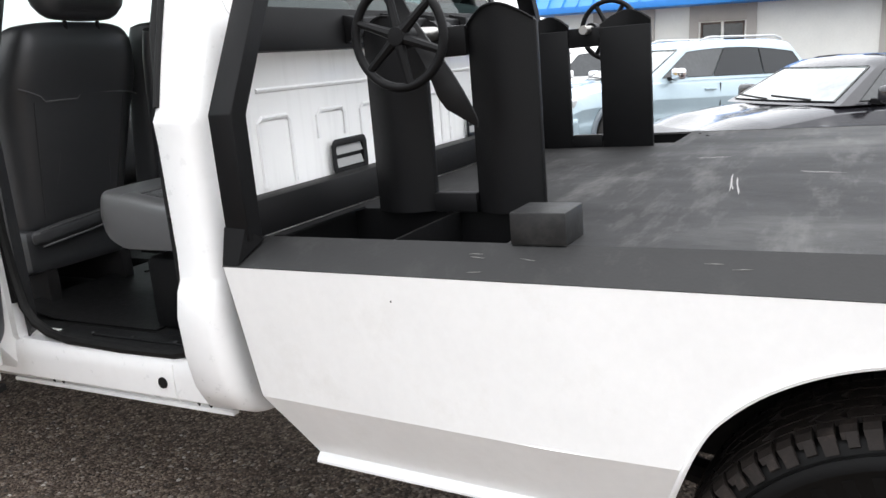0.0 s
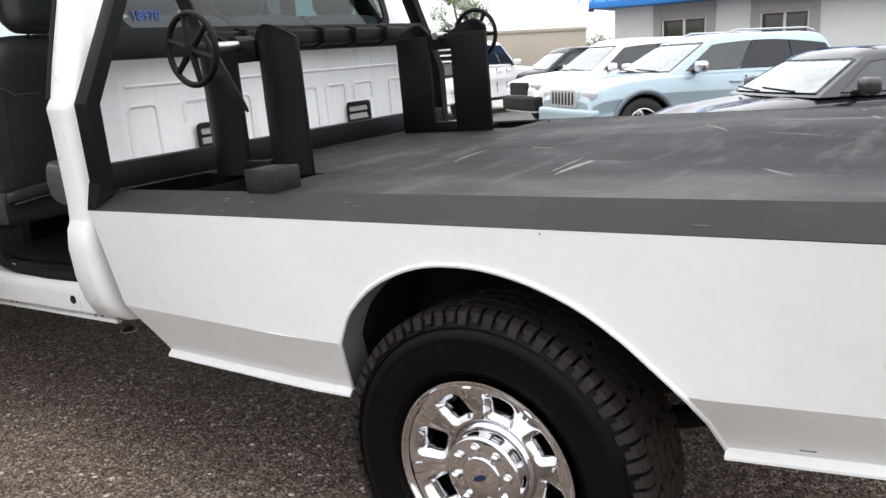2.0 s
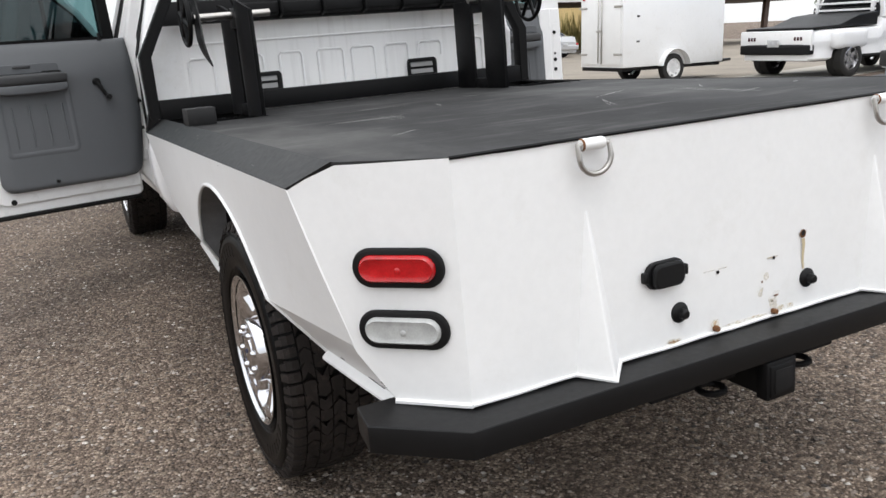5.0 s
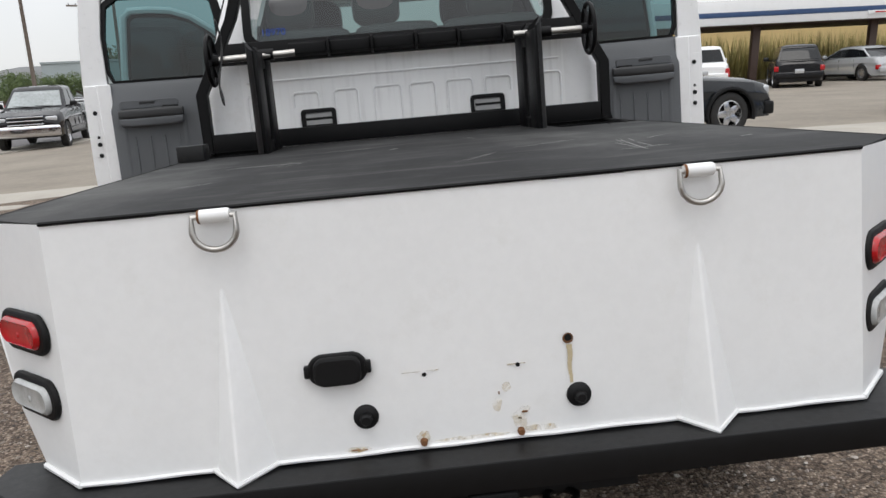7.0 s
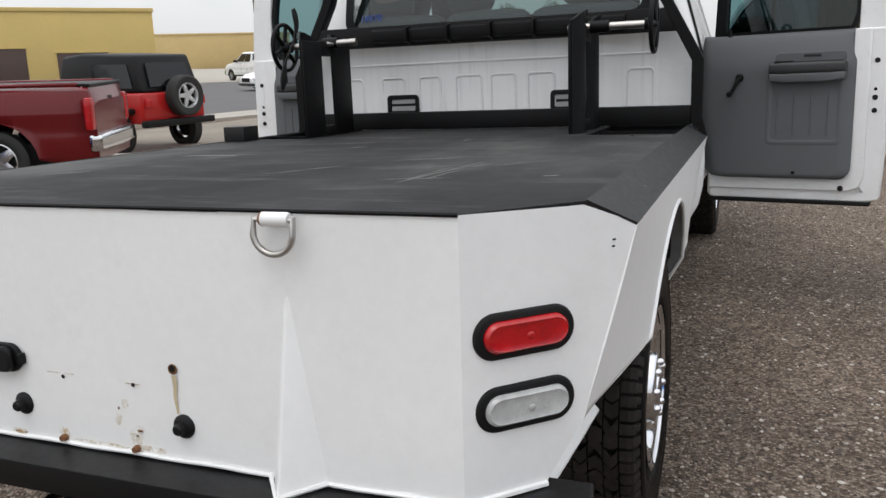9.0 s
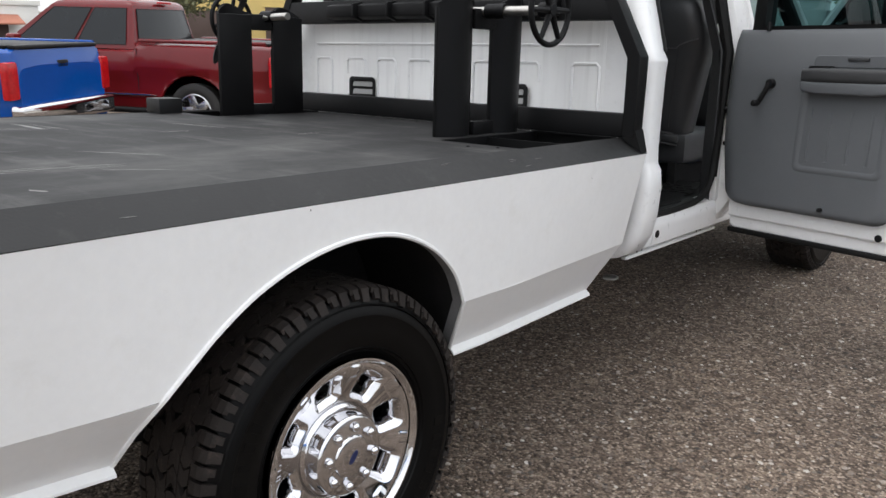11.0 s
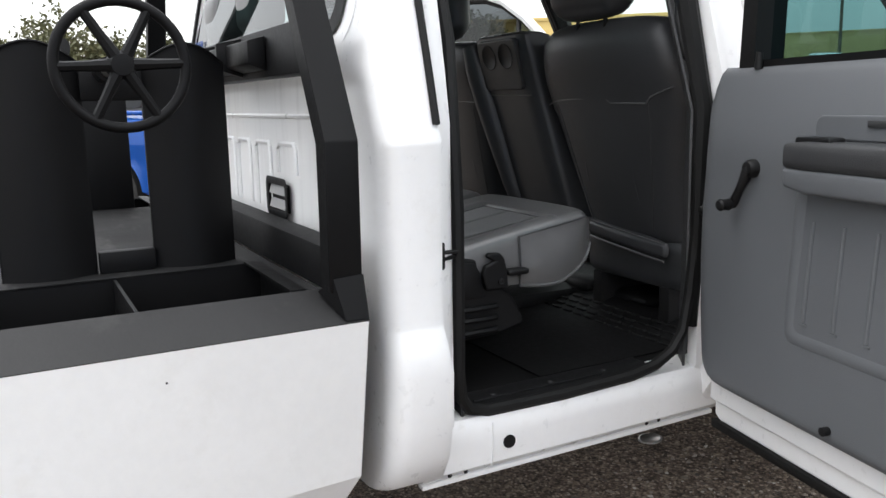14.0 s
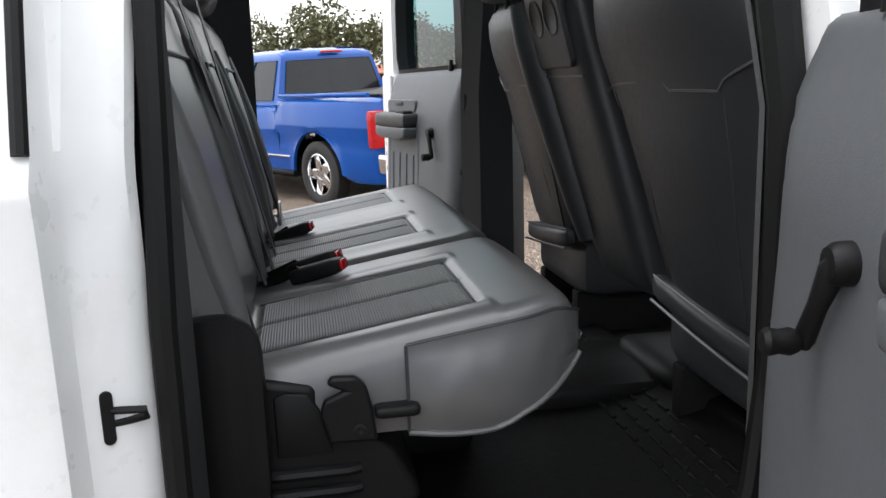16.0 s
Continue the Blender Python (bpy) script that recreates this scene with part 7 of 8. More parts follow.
vehicle("suv", "large white sport utility vehicle facing the lot", "car", -10.4, 31.8, 184, WHITE, SUVTOP, SUVHOUSE, (1.4, -1.4), 1.98, 0.39, 0.36, None, None, SUVPILLARS, "suv")
vehicle("suv", "dark grey compact sport utility vehicle", "car", 4.16, 11.22, -79, GREYCAR, [(-2.3, 0.85), (-2.2, 1.0), (0.9, 1.01), (1.2, 0.99), (1.85, 0.93), (2.15, 0.86), (2.25, 0.7)], (0.85, 0.10, -1.85, -2.05, 0.99, 1.47, 0.83, 0.64), (1.38, -1.3), 1.82, 0.36, 0.28, None, None, SUVPILLARS, "suv", clad=BLACKTRIM)
vehicle("hatchback", "black hatchback seen from behind", "car", 16.7, 29.45, -22, DARKCAR, [(-2.05, 0.9), (-1.95, 1.05), (0.9, 1.05), (1.9, 0.95), (2.05, 0.7)], (1.1, 0.2, -1.6, -1.95, 1.03, 1.58, 0.78, 0.62), (1.3, -1.3), 1.8, 0.33, 0.25, None, None, SUVPILLARS)
vehicle("sedan", "silver sedan beside a black hatchback", "car", 21.1, 32.2, 5.7, SILVER, SEDTOP, SEDHOUSE, (1.42, -1.42), 1.85, 0.33, 0.22, None, None, SEDPILLARS)
vehicle("suv", "white sport utility vehicle with black rear glass under the canopy", "car", 13.4, 31.0, -18, WHITE, SUVTOP, SUVHOUSE, (1.4, -1.4), 1.95, 0.38, 0.34, None, None, SUVPILLARS, "suv")
vehicle("sedan", "white sedan with grey lower panels on the street", "car", -21.2, 34.2, 148.9, WHITE, SEDTOP, SEDHOUSE, (1.38, -1.35), 1.82, 0.33, 0.22, None, None, SEDPILLARS, clad=GREYCAR)
for x, y, yaw, col, lab in ((-30.9, 45.95, 65, WHITE, "white pickup parked across the street"), (-27.0, 52, 65, WHITE, "white pickup with a covered bed across the street"), (-20.5, 50, 62, WHITE, "white pickup near grey sheds"), (-40.5, 46, 66, GREENCAR, "green pickup parked across the street")):
    vehicle("pickup", lab, "pickup truck", x, y, yaw, col, RAMTOP, RAMHOUSE, (1.94, -1.65), 1.95, 0.38, 0.36, None, None, RAMPILLARS, "truck", extra=bed(-2.72, -0.8, 1.36))


def dually_parts(v, body, w, color):
    part("headache_rack", box(-0.85, 0.85, -0.55, -0.45, 1.30, 1.55, 0.02), BLACKTRIM, v)
    for sx in (-0.72, 0.72):
        part("rack_post", prism([(-0.60, 1.3), (-0.48, 1.3), (-0.50, 1.95), (-0.56, 1.95)], "x", sx - 0.04, sx + 0.04, 0.01), WHITE, v)
    part("tail_board", box(-0.95, 0.95, -3.06, -2.98, 0.62, 1.06, 0.02), WHITE, v, "white tail board")
    for sx in (-0.70, -0.62, -0.54, 0.54, 0.62, 0.70):
        part("tail_marker", box(sx - 0.025, sx + 0.025, -3.075, -3.055, 0.84, 0.92, 0.006), DARKMAROON, v)
    for k in range(3):
        part("rack_slat", box(-0.8, 0.8, -0.58, -0.44, 1.45 + 0.16 * k, 1.50 + 0.16 * k, 0.01), WHITE, v)
    part("bed_cover", prism([(-2.95, 1.06), (-2.2, 1.1), (-0.6, 1.12), (-0.6, 1.42), (-1.3, 1.36), (-2.0, 1.16), (-2.95, 1.12)], "x", -0.9, 0.9, 0.02), BLACKTRIM, v, "black bed liner")
    for s in (1, -1):
        part("fender", soft_box(s * 1.08 - 0.14, s * 1.08 + 0.14, -2.45, -1.35, 0.62, 1.06, 0.12), WHITE, v)
        car_wheel(v, s * 1.08, -1.9, 0.40, rim_mat=ALLOY)


DARKMAROON = paint("dark_maroon", (0.05, 0.012, 0.016))
vehicle("pickup", "white dual-wheel pickup with a flat hauler bed", "pickup truck", 17.0, 11.25, -86.6, WHITE, [(-3.0, 0.95), (-2.9, 1.08), (-0.6, 1.10), (-0.5, 1.30), (1.3, 1.32), (2.6, 1.26), (2.95, 1.15), (3.0, 0.8)], (1.5, 0.75, -0.25, -0.4, 1.31, 1.95, 0.92, 0.74), (2.05, -1.9), 2.03, 0.40, 0.40, None, None, RAMPILLARS, "hauler", extra=dually_parts)


def wrangler():
    x, y, yaw = -10.6, 10.2, 80.5
    v = thing("off_roader", pose(x, y, ground_z(x, y), 0, 0, yaw), "red soft-top off-roader with a spare wheel on its tail", "car", "parked cars")
    part("tub", prism([(-1.85, 0.55), (0.9, 0.55), (0.9, 1.08), (-1.85, 1.10)], "x", -0.72, 0.72, 0.05, seg=3), JEEPRED, v)
    part("hood", prism([(0.9, 0.62), (1.85, 0.66), (1.85, 1.0), (0.9, 1.1)], "x", -0.6, 0.6, 0.05, seg=3), JEEPRED, v)
    part("soft_top", prism([(-1.82, 1.10), (0.55, 1.10), (0.38, 1.74), (-0.2, 1.80), (-1.62, 1.76)], "x", -0.68, 0.68, 0.06, seg=3, taper=lambda u, vv, w: (u, vv, w * (1 - 0.12 * (vv - 1.1)))), BLACKTRIM, v, "black canvas soft top")
    part("rear_window", grid([[(-0.5, -1.83, 1.2), (0.5, -1.83, 1.2)], [(-0.46, -1.70, 1.62), (0.46, -1.70, 1.62)]], None, 0.01, (0, -1, 0)), GREYGLASS, v)
    for s in (1, -1):
        part("side_window", grid([[(s * 0.685, -1.6, 1.18), (s * 0.685, -0.5, 1.18)], [(s * 0.645, -1.45, 1.6), (s * 0.645, -0.5, 1.6)]], None, 0.01, (s, 0, 0)), GREYGLASS, v)
        part("flare", soft_box(s * 0.80 - 0.1, s * 0.80 + 0.1, -1.65, -0.75, 0.72, 0.84, 0.05), BLACKTRIM, v)
        part("tail_lamp", box(s * 0.62 - 0.06, s * 0.62 + 0.06, -1.92, -1.85, 0.85, 1.0, 0.01), REDLENS, v)
        for a in (-1.2, 1.2):
            car_wheel(v, s * 0.78, a, 0.38)
    part("rear_bumper", box(-0.80, 0.80, -2.02, -1.86, 0.50, 0.62, 0.02), BLACKTRIM, v, "black rear bumper")
    sp = Matrix.Translation((0.13, -1.99, 1.02)) @ Matrix.Rotation(-math.pi / 2, 4, "Z")
    t = part("spare_wheel", merge(None, lathe([(0.22, 0.1), (0.26, 0.12), (0.34, 0.12), (0.37, 0.09), (0.37, -0.09), (0.34, -0.12), (0.22, -0.11)], 32), sp), FARTYRE, v, "spare wheel on the tailgate")
    bm = lathe([(0.235, 0.1), (0.22, 0.11), (0.205, 0.09), (0.20, 0.02)], 28)
    lathe([(0, 0.09), (0.05, 0.09), (0.06, 0.07), (0.06, 0.03)], 16, bm)
    for k in range(5):
        merge(bm, prism([(-0.045, 0.04), (0.045, 0.04), (0.03, 0.21), (-0.03, 0.21)], "x", 0.05, 0.085, 0.008), Matrix.Rotation(2 * math.pi * k / 5 + 0.3, 4, "X"))
    part("rim", merge(None, bm, sp), LAMPGLASS, t, "pale five-spoke rim")
    part("brake_plate", merge(None, lathe([(0.21, 0.03), (0, 0.03)], 24), sp), UNDER, t)


wrangler()


def cargo_trailer():
    x, y, yaw = 12.1, 13.05, -88.3
    v = thing("cargo_trailer", pose(x, y, ground_z(x, y), 0, 0, yaw), "white enclosed single-axle cargo trailer with double rear doors", "trailer")
    part("box_body", prism([(-0.75, 0.40), (0.75, 0.40), (0.75, 2.12), (0.6, 2.2), (-0.6, 2.2), (-0.75, 2.12)], "y", -1.6, 1.55, 0.02), WHITE, v, "white ribbed box", 30)
    for s in (1, -1):
        d = part("rear_door", box(min(0, s * 0.70) + 0.01, max(0, s * 0.70) - 0.01, -1.625, -1.602, 0.47, 2.08, 0.006), BEDWHITE, v, "white rear door")
        for z in (0.7, 1.75):
            part("strap_hinge", box(s * 0.62 - 0.14, s * 0.62 + 0.14, -1.642, -1.625, z - 0.025, z + 0.025, 0.004), STEEL, d)
        part("lock_rod", tube([(s * 0.06, -1.645, 0.5), (s * 0.06, -1.645, 2.05)], 0.012, 8), STEEL, d)
        part("reflector", box(s * 0.6 - 0.04, s * 0.6 + 0.04, -1.64, -1.622, 1.92, 1.98, 0.004), REDLENS, v)
        car_wheel(v, s * 0.72, -0.1, 0.33, 0.2, 8, WHITE)
        pts = [(s * 0.79, -0.1 + 0.43 * math.cos(q), 0.33 + 0.43 * math.sin(q)) for q in np.linspace(0.15, math.pi - 0.15, 13)]
        part("fender", grid([[(s * 0.72, p[1], p[2]) for p in pts], [(s * 0.92, p[1], p[2]) for p in pts]], None, 0.015), WHITE, v, "rounded white fender")
    part("lock_handle", box(-0.12, 0.06, -1.665, -1.645, 1.20, 1.24, 0.006), STEEL, v)
    part("frame", box(-0.7, 0.7, -1.6, 1.5, 0.32, 0.40, 0.01), UNDER, v)
    part("drawbar", prism([(-0.6, 1.5), (0.6, 1.5), (0.05, 2.6), (-0.05, 2.6)], "z", 0.36, 0.42, 0.01), UNDER, v)
    part("axle", tube([(-0.7, -0.1, 0.33), (0.7, -0.1, 0.33)], 0.03, 8), UNDER, v)
    for z in (0.95, 1.5):
        part("marker_lamp", box(0.745, 0.765, -1.2, -1.12, z, z + 0.04, 0.005), BLACKTRIM, v)


cargo_trailer()

# ---- the place around ----
CONCRETE = surface("pale_concrete", (0.40, 0.37, 0.32), 0.85, vary=0.18, grain=0.2, grain_scale=60, scale=1.2, dirt=(0.25, 0.22, 0.18))
DIRTLOT = surface("pale_dirt_road", (0.27, 0.235, 0.19), 0.95, vary=0.3, scale=0.5, grain=0.4, grain_scale=50, dirt=(0.17, 0.145, 0.115))
ASPHALT = surface("grey_asphalt", (0.105, 0.10, 0.10), 0.85, vary=0.15, scale=0.6, grain=0.3, grain_scale=80)
STUCCO = surface("white_block_wall", (0.74, 0.73, 0.69), 0.85, vary=0.08, scale=1.5, grain=0.2, grain_scale=50)
TAUPE = surface("taupe_wall_band", (0.40, 0.37, 0.34), 0.85, vary=0.08, scale=1.5)
BLUEROOF = surface("blue_metal_roof", (0.02, 0.20, 0.60), 0.4, vary=0.1, scale=1.0)
TANWALL = surface("tan_wall", (0.55, 0.41, 0.19), 0.9, vary=0.1, scale=0.3)
YELLOWWALL = surface("yellow_wall", (0.62, 0.46, 0.17), 0.9, vary=0.08, scale=0.4)
SHED = surface("grey_metal_sheds", (0.36, 0.37, 0.38), 0.7, vary=0.12, scale=0.3)
NAVY = surface("navy_stripe", (0.03, 0.07, 0.17), 0.5)
BROWNSTEEL = surface("brown_steel", (0.075, 0.045, 0.035), 0.6)
WOODPOLE = surface("weathered_pole_wood", (0.17, 0.135, 0.11), 0.9, vary=0.25, scale=6)
BARK = surface("tree_bark", (0.11, 0.085, 0.065), 0.95, vary=0.4, scale=10, grain=0.5, grain_scale=40)


def leaf_material(name, a, b):
    m, n, l, p = nodes_of(name)
    g = n.new("ShaderNodeNewGeometry")
    r = ramp(n, l, g.outputs["Random Per Island"], [(0.0, a), (1.0, b)])
    l.new(r.outputs[0], p.inputs["Base Color"])
    p.inputs["Roughness"].default_value = 0.7
    return m


LEAF = leaf_material("green_leaves", (0.035, 0.06, 0.018), (0.11, 0.15, 0.045))
OLIVE = leaf_material("olive_leaves", (0.06, 0.065, 0.03), (0.16, 0.16, 0.08))
REED = leaf_material("dry_reeds", (0.20, 0.17, 0.05), (0.46, 0.40, 0.16))


def slab(name, pts, z, mat, label, category="ground"):
    """A thin sheet of paving that follows the fall of the lot."""
    bm = bmesh.new()
    bm.faces.new([bm.verts.new((x, y, 0)) for x, y in pts])
    for x in (-12.0, 2.0):
        bmesh.ops.bisect_plane(bm, geom=list(bm.verts) + list(bm.edges) + list(bm.faces), plane_co=(x, 0, 0), plane_no=(1, 0, 0))
    low = bmesh.ops.extrude_face_region(bm, geom=list(bm.faces))
    down = [g for g in low["geom"] if isinstance(g, bmesh.types.BMVert)]
    for v in bm.verts:
        v.co.z = ground_z(v.co.x, v.co.y) + z
    for v in down:
        v.co.z -= 0.3
    return tagged(part(name, bm, mat, None, label, 0), kind="structure", category=category)


slab("pavement_1", [(-10.5, 8.3), (3.6, 8.9), (3.45, 6.2), (14, 9.6), (40, 18), (40, 20), (12, 11.5), (-3, 10.6), (-12, 10.4)], 0.012, CONCRETE, "pale worn concrete apron", "pavement")
slab("road_1", [(-14, 10.2), (-3, 10.5), (12, 11.4), (40, 20), (60, 40), (30, 60), (-8, 40), (-11.3, 23), (-12.2, 16.3)], 0.006, DIRTLOT, "pale dusty driving lane", "road")
slab("pavement_2", [(-30, 6), (-13, 16), (-11, 23), (-6, 34), (-8, 35), (-12.6, 24), (-14.4, 17), (-31, 8)], 0.05, CONCRETE, "concrete sidewalk along the street", "pavement")
slab("road_2", [(-90, -10), (-31, 8), (-14.4, 17.2), (-12.6, 24.2), (-7, 37), (10, 75), (-20, 90), (-120, 40)], 0.01, ASPHALT, "grey asphalt street", "road")
slab("pavement_3", [(-36, 41), (-12, 54), (-10, 90), (-90, 90), (-60, 35)], 0.03, CONCRETE, "pale lot across the street", "pavement")
slab("road_3", [(9, -14), (40, -14), (40, 17), (14, 9.2), (3.9, 6.0), (9, 1)], 0.008, ASPHALT, "asphalt of the sales lot", "road")


def tuft(name, label, cx, cy, w, d, h, count, mat, seed, category="grass"):
    rnd = random.Random(seed)
    verts, faces = [], []
    for _ in range(count):
        x, y = cx + rnd.uniform(-w, w), cy + rnd.uniform(-d, d)
        z = ground_z(x, y)
        a = rnd.uniform(0, math.pi)
        hh, ww = h * rnd.uniform(0.5, 1.1), 0.02 * h + 0.01
        lx, ly = rnd.uniform(-0.25, 0.25) * hh, rnd.uniform(-0.25, 0.25) * hh
        b = len(verts)
        verts += [(x - ww * math.cos(a), y - ww * math.sin(a), z), (x + ww * math.cos(a), y + ww * math.sin(a), z), (x + lx, y + ly, z + hh)]
        faces.append((b, b + 1, b + 2))
    me = bpy.data.meshes.new(name)
    me.from_pydata(verts, [], faces)
    me.materials.append(mat)
    return tagged(new(name, me), label, category, kind="stuff")


tuft("verge_grass", "dry grass verge beside the street", -14.3, 24.6, 0.45, 1.0, 0.28, 420, REED, 3)
tuft("dry_reeds", "tall dry yellow reeds behind the canopy", 22, 42, 9, 2, 2.4, 2600, REED, 5, "reeds")


def tree(x, y, h, crown, leaf, seed, label):
    """Tapered trunk, forking limbs and a crown of many small leaf clumps."""
    rnd = random.Random(seed)
    z0 = ground_z(x, y)
    v = thing("tree", pose(x, y, z0), label, "tree", "trees")
    bm = tube([(0, 0, 0), (0.05, 0.02, h * 0.2), (0.0, 0.06, h * 0.42), (0.1, 0, h * 0.7)], [h * 0.035, h * 0.028, h * 0.022, h * 0.01], 8)
    ends = []
    for k in range(9):
        a, zz = rnd.uniform(0, 6.28), h * rnd.uniform(0.3, 0.6)
        e = Vector((crown * 0.7 * math.cos(a), crown * 0.7 * math.sin(a), zz + h * rnd.uniform(0.1, 0.35)))
        tube([(0.02, 0.03, zz), e * 0.5 + Vector((0, 0, zz * 0.4)), e], [h * 0.014, h * 0.009, h * 0.004], 6, bm=bm)
        ends.append(e)
    part("trunk", bm, BARK, v)
    verts, faces = [], []
    centres = [(e + Vector((rnd.uniform(-1, 1), rnd.uniform(-1, 1), rnd.uniform(-0.5, 0.8))) * crown * 0.3, crown * rnd.uniform(0.22, 0.42)) for e in ends for _ in range(4)]
    for c, r in centres:
        for _ in range(110):
            d = Vector((rnd.gauss(0, 1), rnd.gauss(0, 1), rnd.gauss(0, 0.8))).normalized() * r * rnd.uniform(0.3, 1.0) ** 0.5
            p = c + d
            s = crown * rnd.uniform(0.025, 0.055)
            u = Vector((rnd.uniform(-1, 1), rnd.uniform(-1, 1), rnd.uniform(-1, 1))).normalized()
            w = u.orthogonal().normalized()
            b = len(verts)
            verts += [p - u * s, p + w * s * 0.6, p + u * s, p - w * s * 0.6]
            faces.append((b, b + 1, b + 2, b + 3))
    me = bpy.data.meshes.new("crown")
    me.from_pydata(verts, [], faces)
    me.materials.append(leaf)
    c = new("crown", me)
    c.parent = v
    tagged(c, "many small leaf clumps", kind="stuff")


tree(61, 39, 8.6, 2.6, LEAF, 1, "leafy green tree behind a far wall")
for i, (x, y, h, c, lf) in enumerate(((-27, 3.5, 3.7, 2.1, OLIVE), (-29, 0.5, 3.2, 2.0, OLIVE), (-26, -3, 3.4, 2.0, OLIVE), (-31, 7, 3.2, 2.0, OLIVE), (-25, 15.0, 3.6, 2.0, OLIVE), (-27.5, 17.5, 4.0, 2.0, LEAF), (-18, 88, 6.0, 3.4, LEAF), (-30, 96, 6.2, 3.6, LEAF), (60, 25.0, 3.3, 1.8, LEAF), (64, 23, 3.2, 1.8, OLIVE), (66, 48, 5.0, 3, LEAF))):
    tree(x, y, h, c, lf, 20 + i, "dusty olive-green tree at the edge of the lot" if lf is OLIVE else "leafy green tree at the edge of the lot")


# white building with blue roof beside the lot
def sales_building():
    X, Y0, Y1 = 21.0, -16.0, 8.4
    v = thing("sales_building", pose(0, 0, 0), "long white block building with a blue metal roof", "building")
    EAVE = 2.87
    wins = [(5.75, 6.92), (3.08, 4.22), (-1.55, -0.40), (-4.25, -3.10)]
    ys = sorted([Y0, Y1] + [q for w in wins for q in w])
    bm = bmesh.new()
    for a, b in zip(ys, ys[1:]):
        if (a, b) in wins:
            box(X, X + 0.25, a, b, 0, 1.30, 0, bm)
            box(X, X + 0.25, a, b, 2.38, EAVE, 0, bm)
        else:
            box(X, X + 0.25, a, b, 0, EAVE, 0, bm)
    box(X + 0.25, X + 9, Y1 - 0.25, Y1, 0, EAVE, 0, bm)
    box(X + 0.25, X + 9, Y0, Y0 + 0.25, 0, EAVE, 0, bm)
    box(X + 9, X + 9.25, Y0, Y1, 0, EAVE, 0, bm)
    part("wall", bm, STUCCO, v, "white painted block wall", 0)
    for a, b in wins:
        for p, q in ((a - 0.30, a - 0.05), (b + 0.05, b + 0.29)):
            part("wall_band", box(X - 0.05, X, p, q, 0, EAVE, 0.004), TAUPE, v)
        part("wall_band", box(X - 0.045, X, a - 0.05, b + 0.05, 2.40, EAVE, 0.004), TAUPE, v)
        part("wall_band", box(X - 0.045, X, a - 0.05, b + 0.05, 0.0, 1.28, 0.004), TAUPE, v)
        wn2 = part("window", box(X + 0.08, X + 0.1, a, b, 1.30, 2.38, 0), DARKGLASS, v, "dark window with a pale mullion")
        part("mullion", box(X + 0.02, X + 0.08, (a + b) / 2 - 0.035, (a + b) / 2 + 0.035, 1.30, 2.38, 0.004), STUCCO, wn2)
        for p, q, z0, z1 in ((a, b, 1.30, 1.35), (a, b, 2.33, 2.38), (a, a + 0.05, 1.35, 2.33), (b - 0.05, b, 1.35, 2.33)):
            part("frame", box(X + 0.03, X + 0.075, p, q, z0, z1, 0.003), BROWNSTEEL, wn2)
    roof = prism([(X - 0.9, EAVE - 0.05), (X - 0.9, EAVE + 0.12), (X + 0.5, EAVE + 1.3), (X + 9.5, EAVE + 1.3), (X + 9.5, EAVE)], "y", Y0 - 0.6, Y1 + 0.45, 0.01)
    rf = part("roof", roof, BLUEROOF, v, "sloping blue metal roof")
    for k in range(60):
        y = Y0 - 0.5 + k * 0.435
        part("roof_seam", tube([(X - 0.92, y, EAVE + 0.13), (X + 0.5, y, EAVE + 1.32)], 0.018, 5), BLUEROOF, rf)
    part("eave_lamp", lathe([(0, 0.0), (0.09, 0.0), (0.07, 0.12), (0, 0.14)], 14, None, Matrix.Translation((X - 0.7, Y1 + 0.45, EAVE - 0.12)) @ Matrix.Rotation(-math.pi / 2, 4, "Y")), BROWNSTEEL, v)


sales_building()


def canopy():
    v = thing("canopy", pose(23, 36.5, 0, 0, 0, 2), "long flat canopy with white fascia and navy stripe", "canopy")
    part("deck", box(-14, 22, -4, 4, 2.62, 2.72, 0.02), BROWNSTEEL, v)
    part("fascia", box(-14, 22, -4.06, -3.98, 2.66, 3.7, 0.01), WHITE, v, "white fascia")
    part("stripe", box(-14, 22, -4.075, -4.06, 2.98, 3.2, 0.004), NAVY, v, "navy stripe")
    for x in (-12, -6.4, -0.8, 4.8, 10.4, 16):
        part("post", prism([(-0.16, 0.0), (0.16, 0.0), (0.34, 2.64), (-0.02, 2.64)], "y", -3.2, -2.95, 0.01, taper=lambda u, vv, w, x=x: (u + x, vv, w)), BROWNSTEEL, v)
    part("sign_board", box(-1.6, 0.9, -4.12, -4.07, 2.84, 3.0, 0.004), WHITE, v)
    part("sign_bar", box(-1.3, 0.6, -4.13, -4.12, 2.89, 2.95, 0.002), REDLENS, v)


canopy()


def banner():
    v = thing("yellow_banner", pose(24.5, 24.5, 0, 0, 0, 0), "yellow banner with dark unreadable lettering on posts", "banner")
    part("cloth", box(-1.9, 1.6, -0.01, 0.01, 3.0, 3.62, 0.004), surface("yellow_cloth", (0.75, 0.62, 0.03), 0.7), v)
    for k, (x, w) in enumerate(((-1.45, 0.32), (-1.0, 0.26), (-0.5, 0.4), (-0.05, 0.25), (0.45, 0.42), (0.95, 0.3))):
        part("letter_bar", box(x - w / 2, x + w / 2, -0.022, -0.012, 3.14, 3.46, 0.002), NAVY, v)
    for x in (-1.85, 1.55):
        part("post", tube([(x, 0, 0), (x, 0, 3.6)], 0.04, 8), BROWNSTEEL, v)


banner()


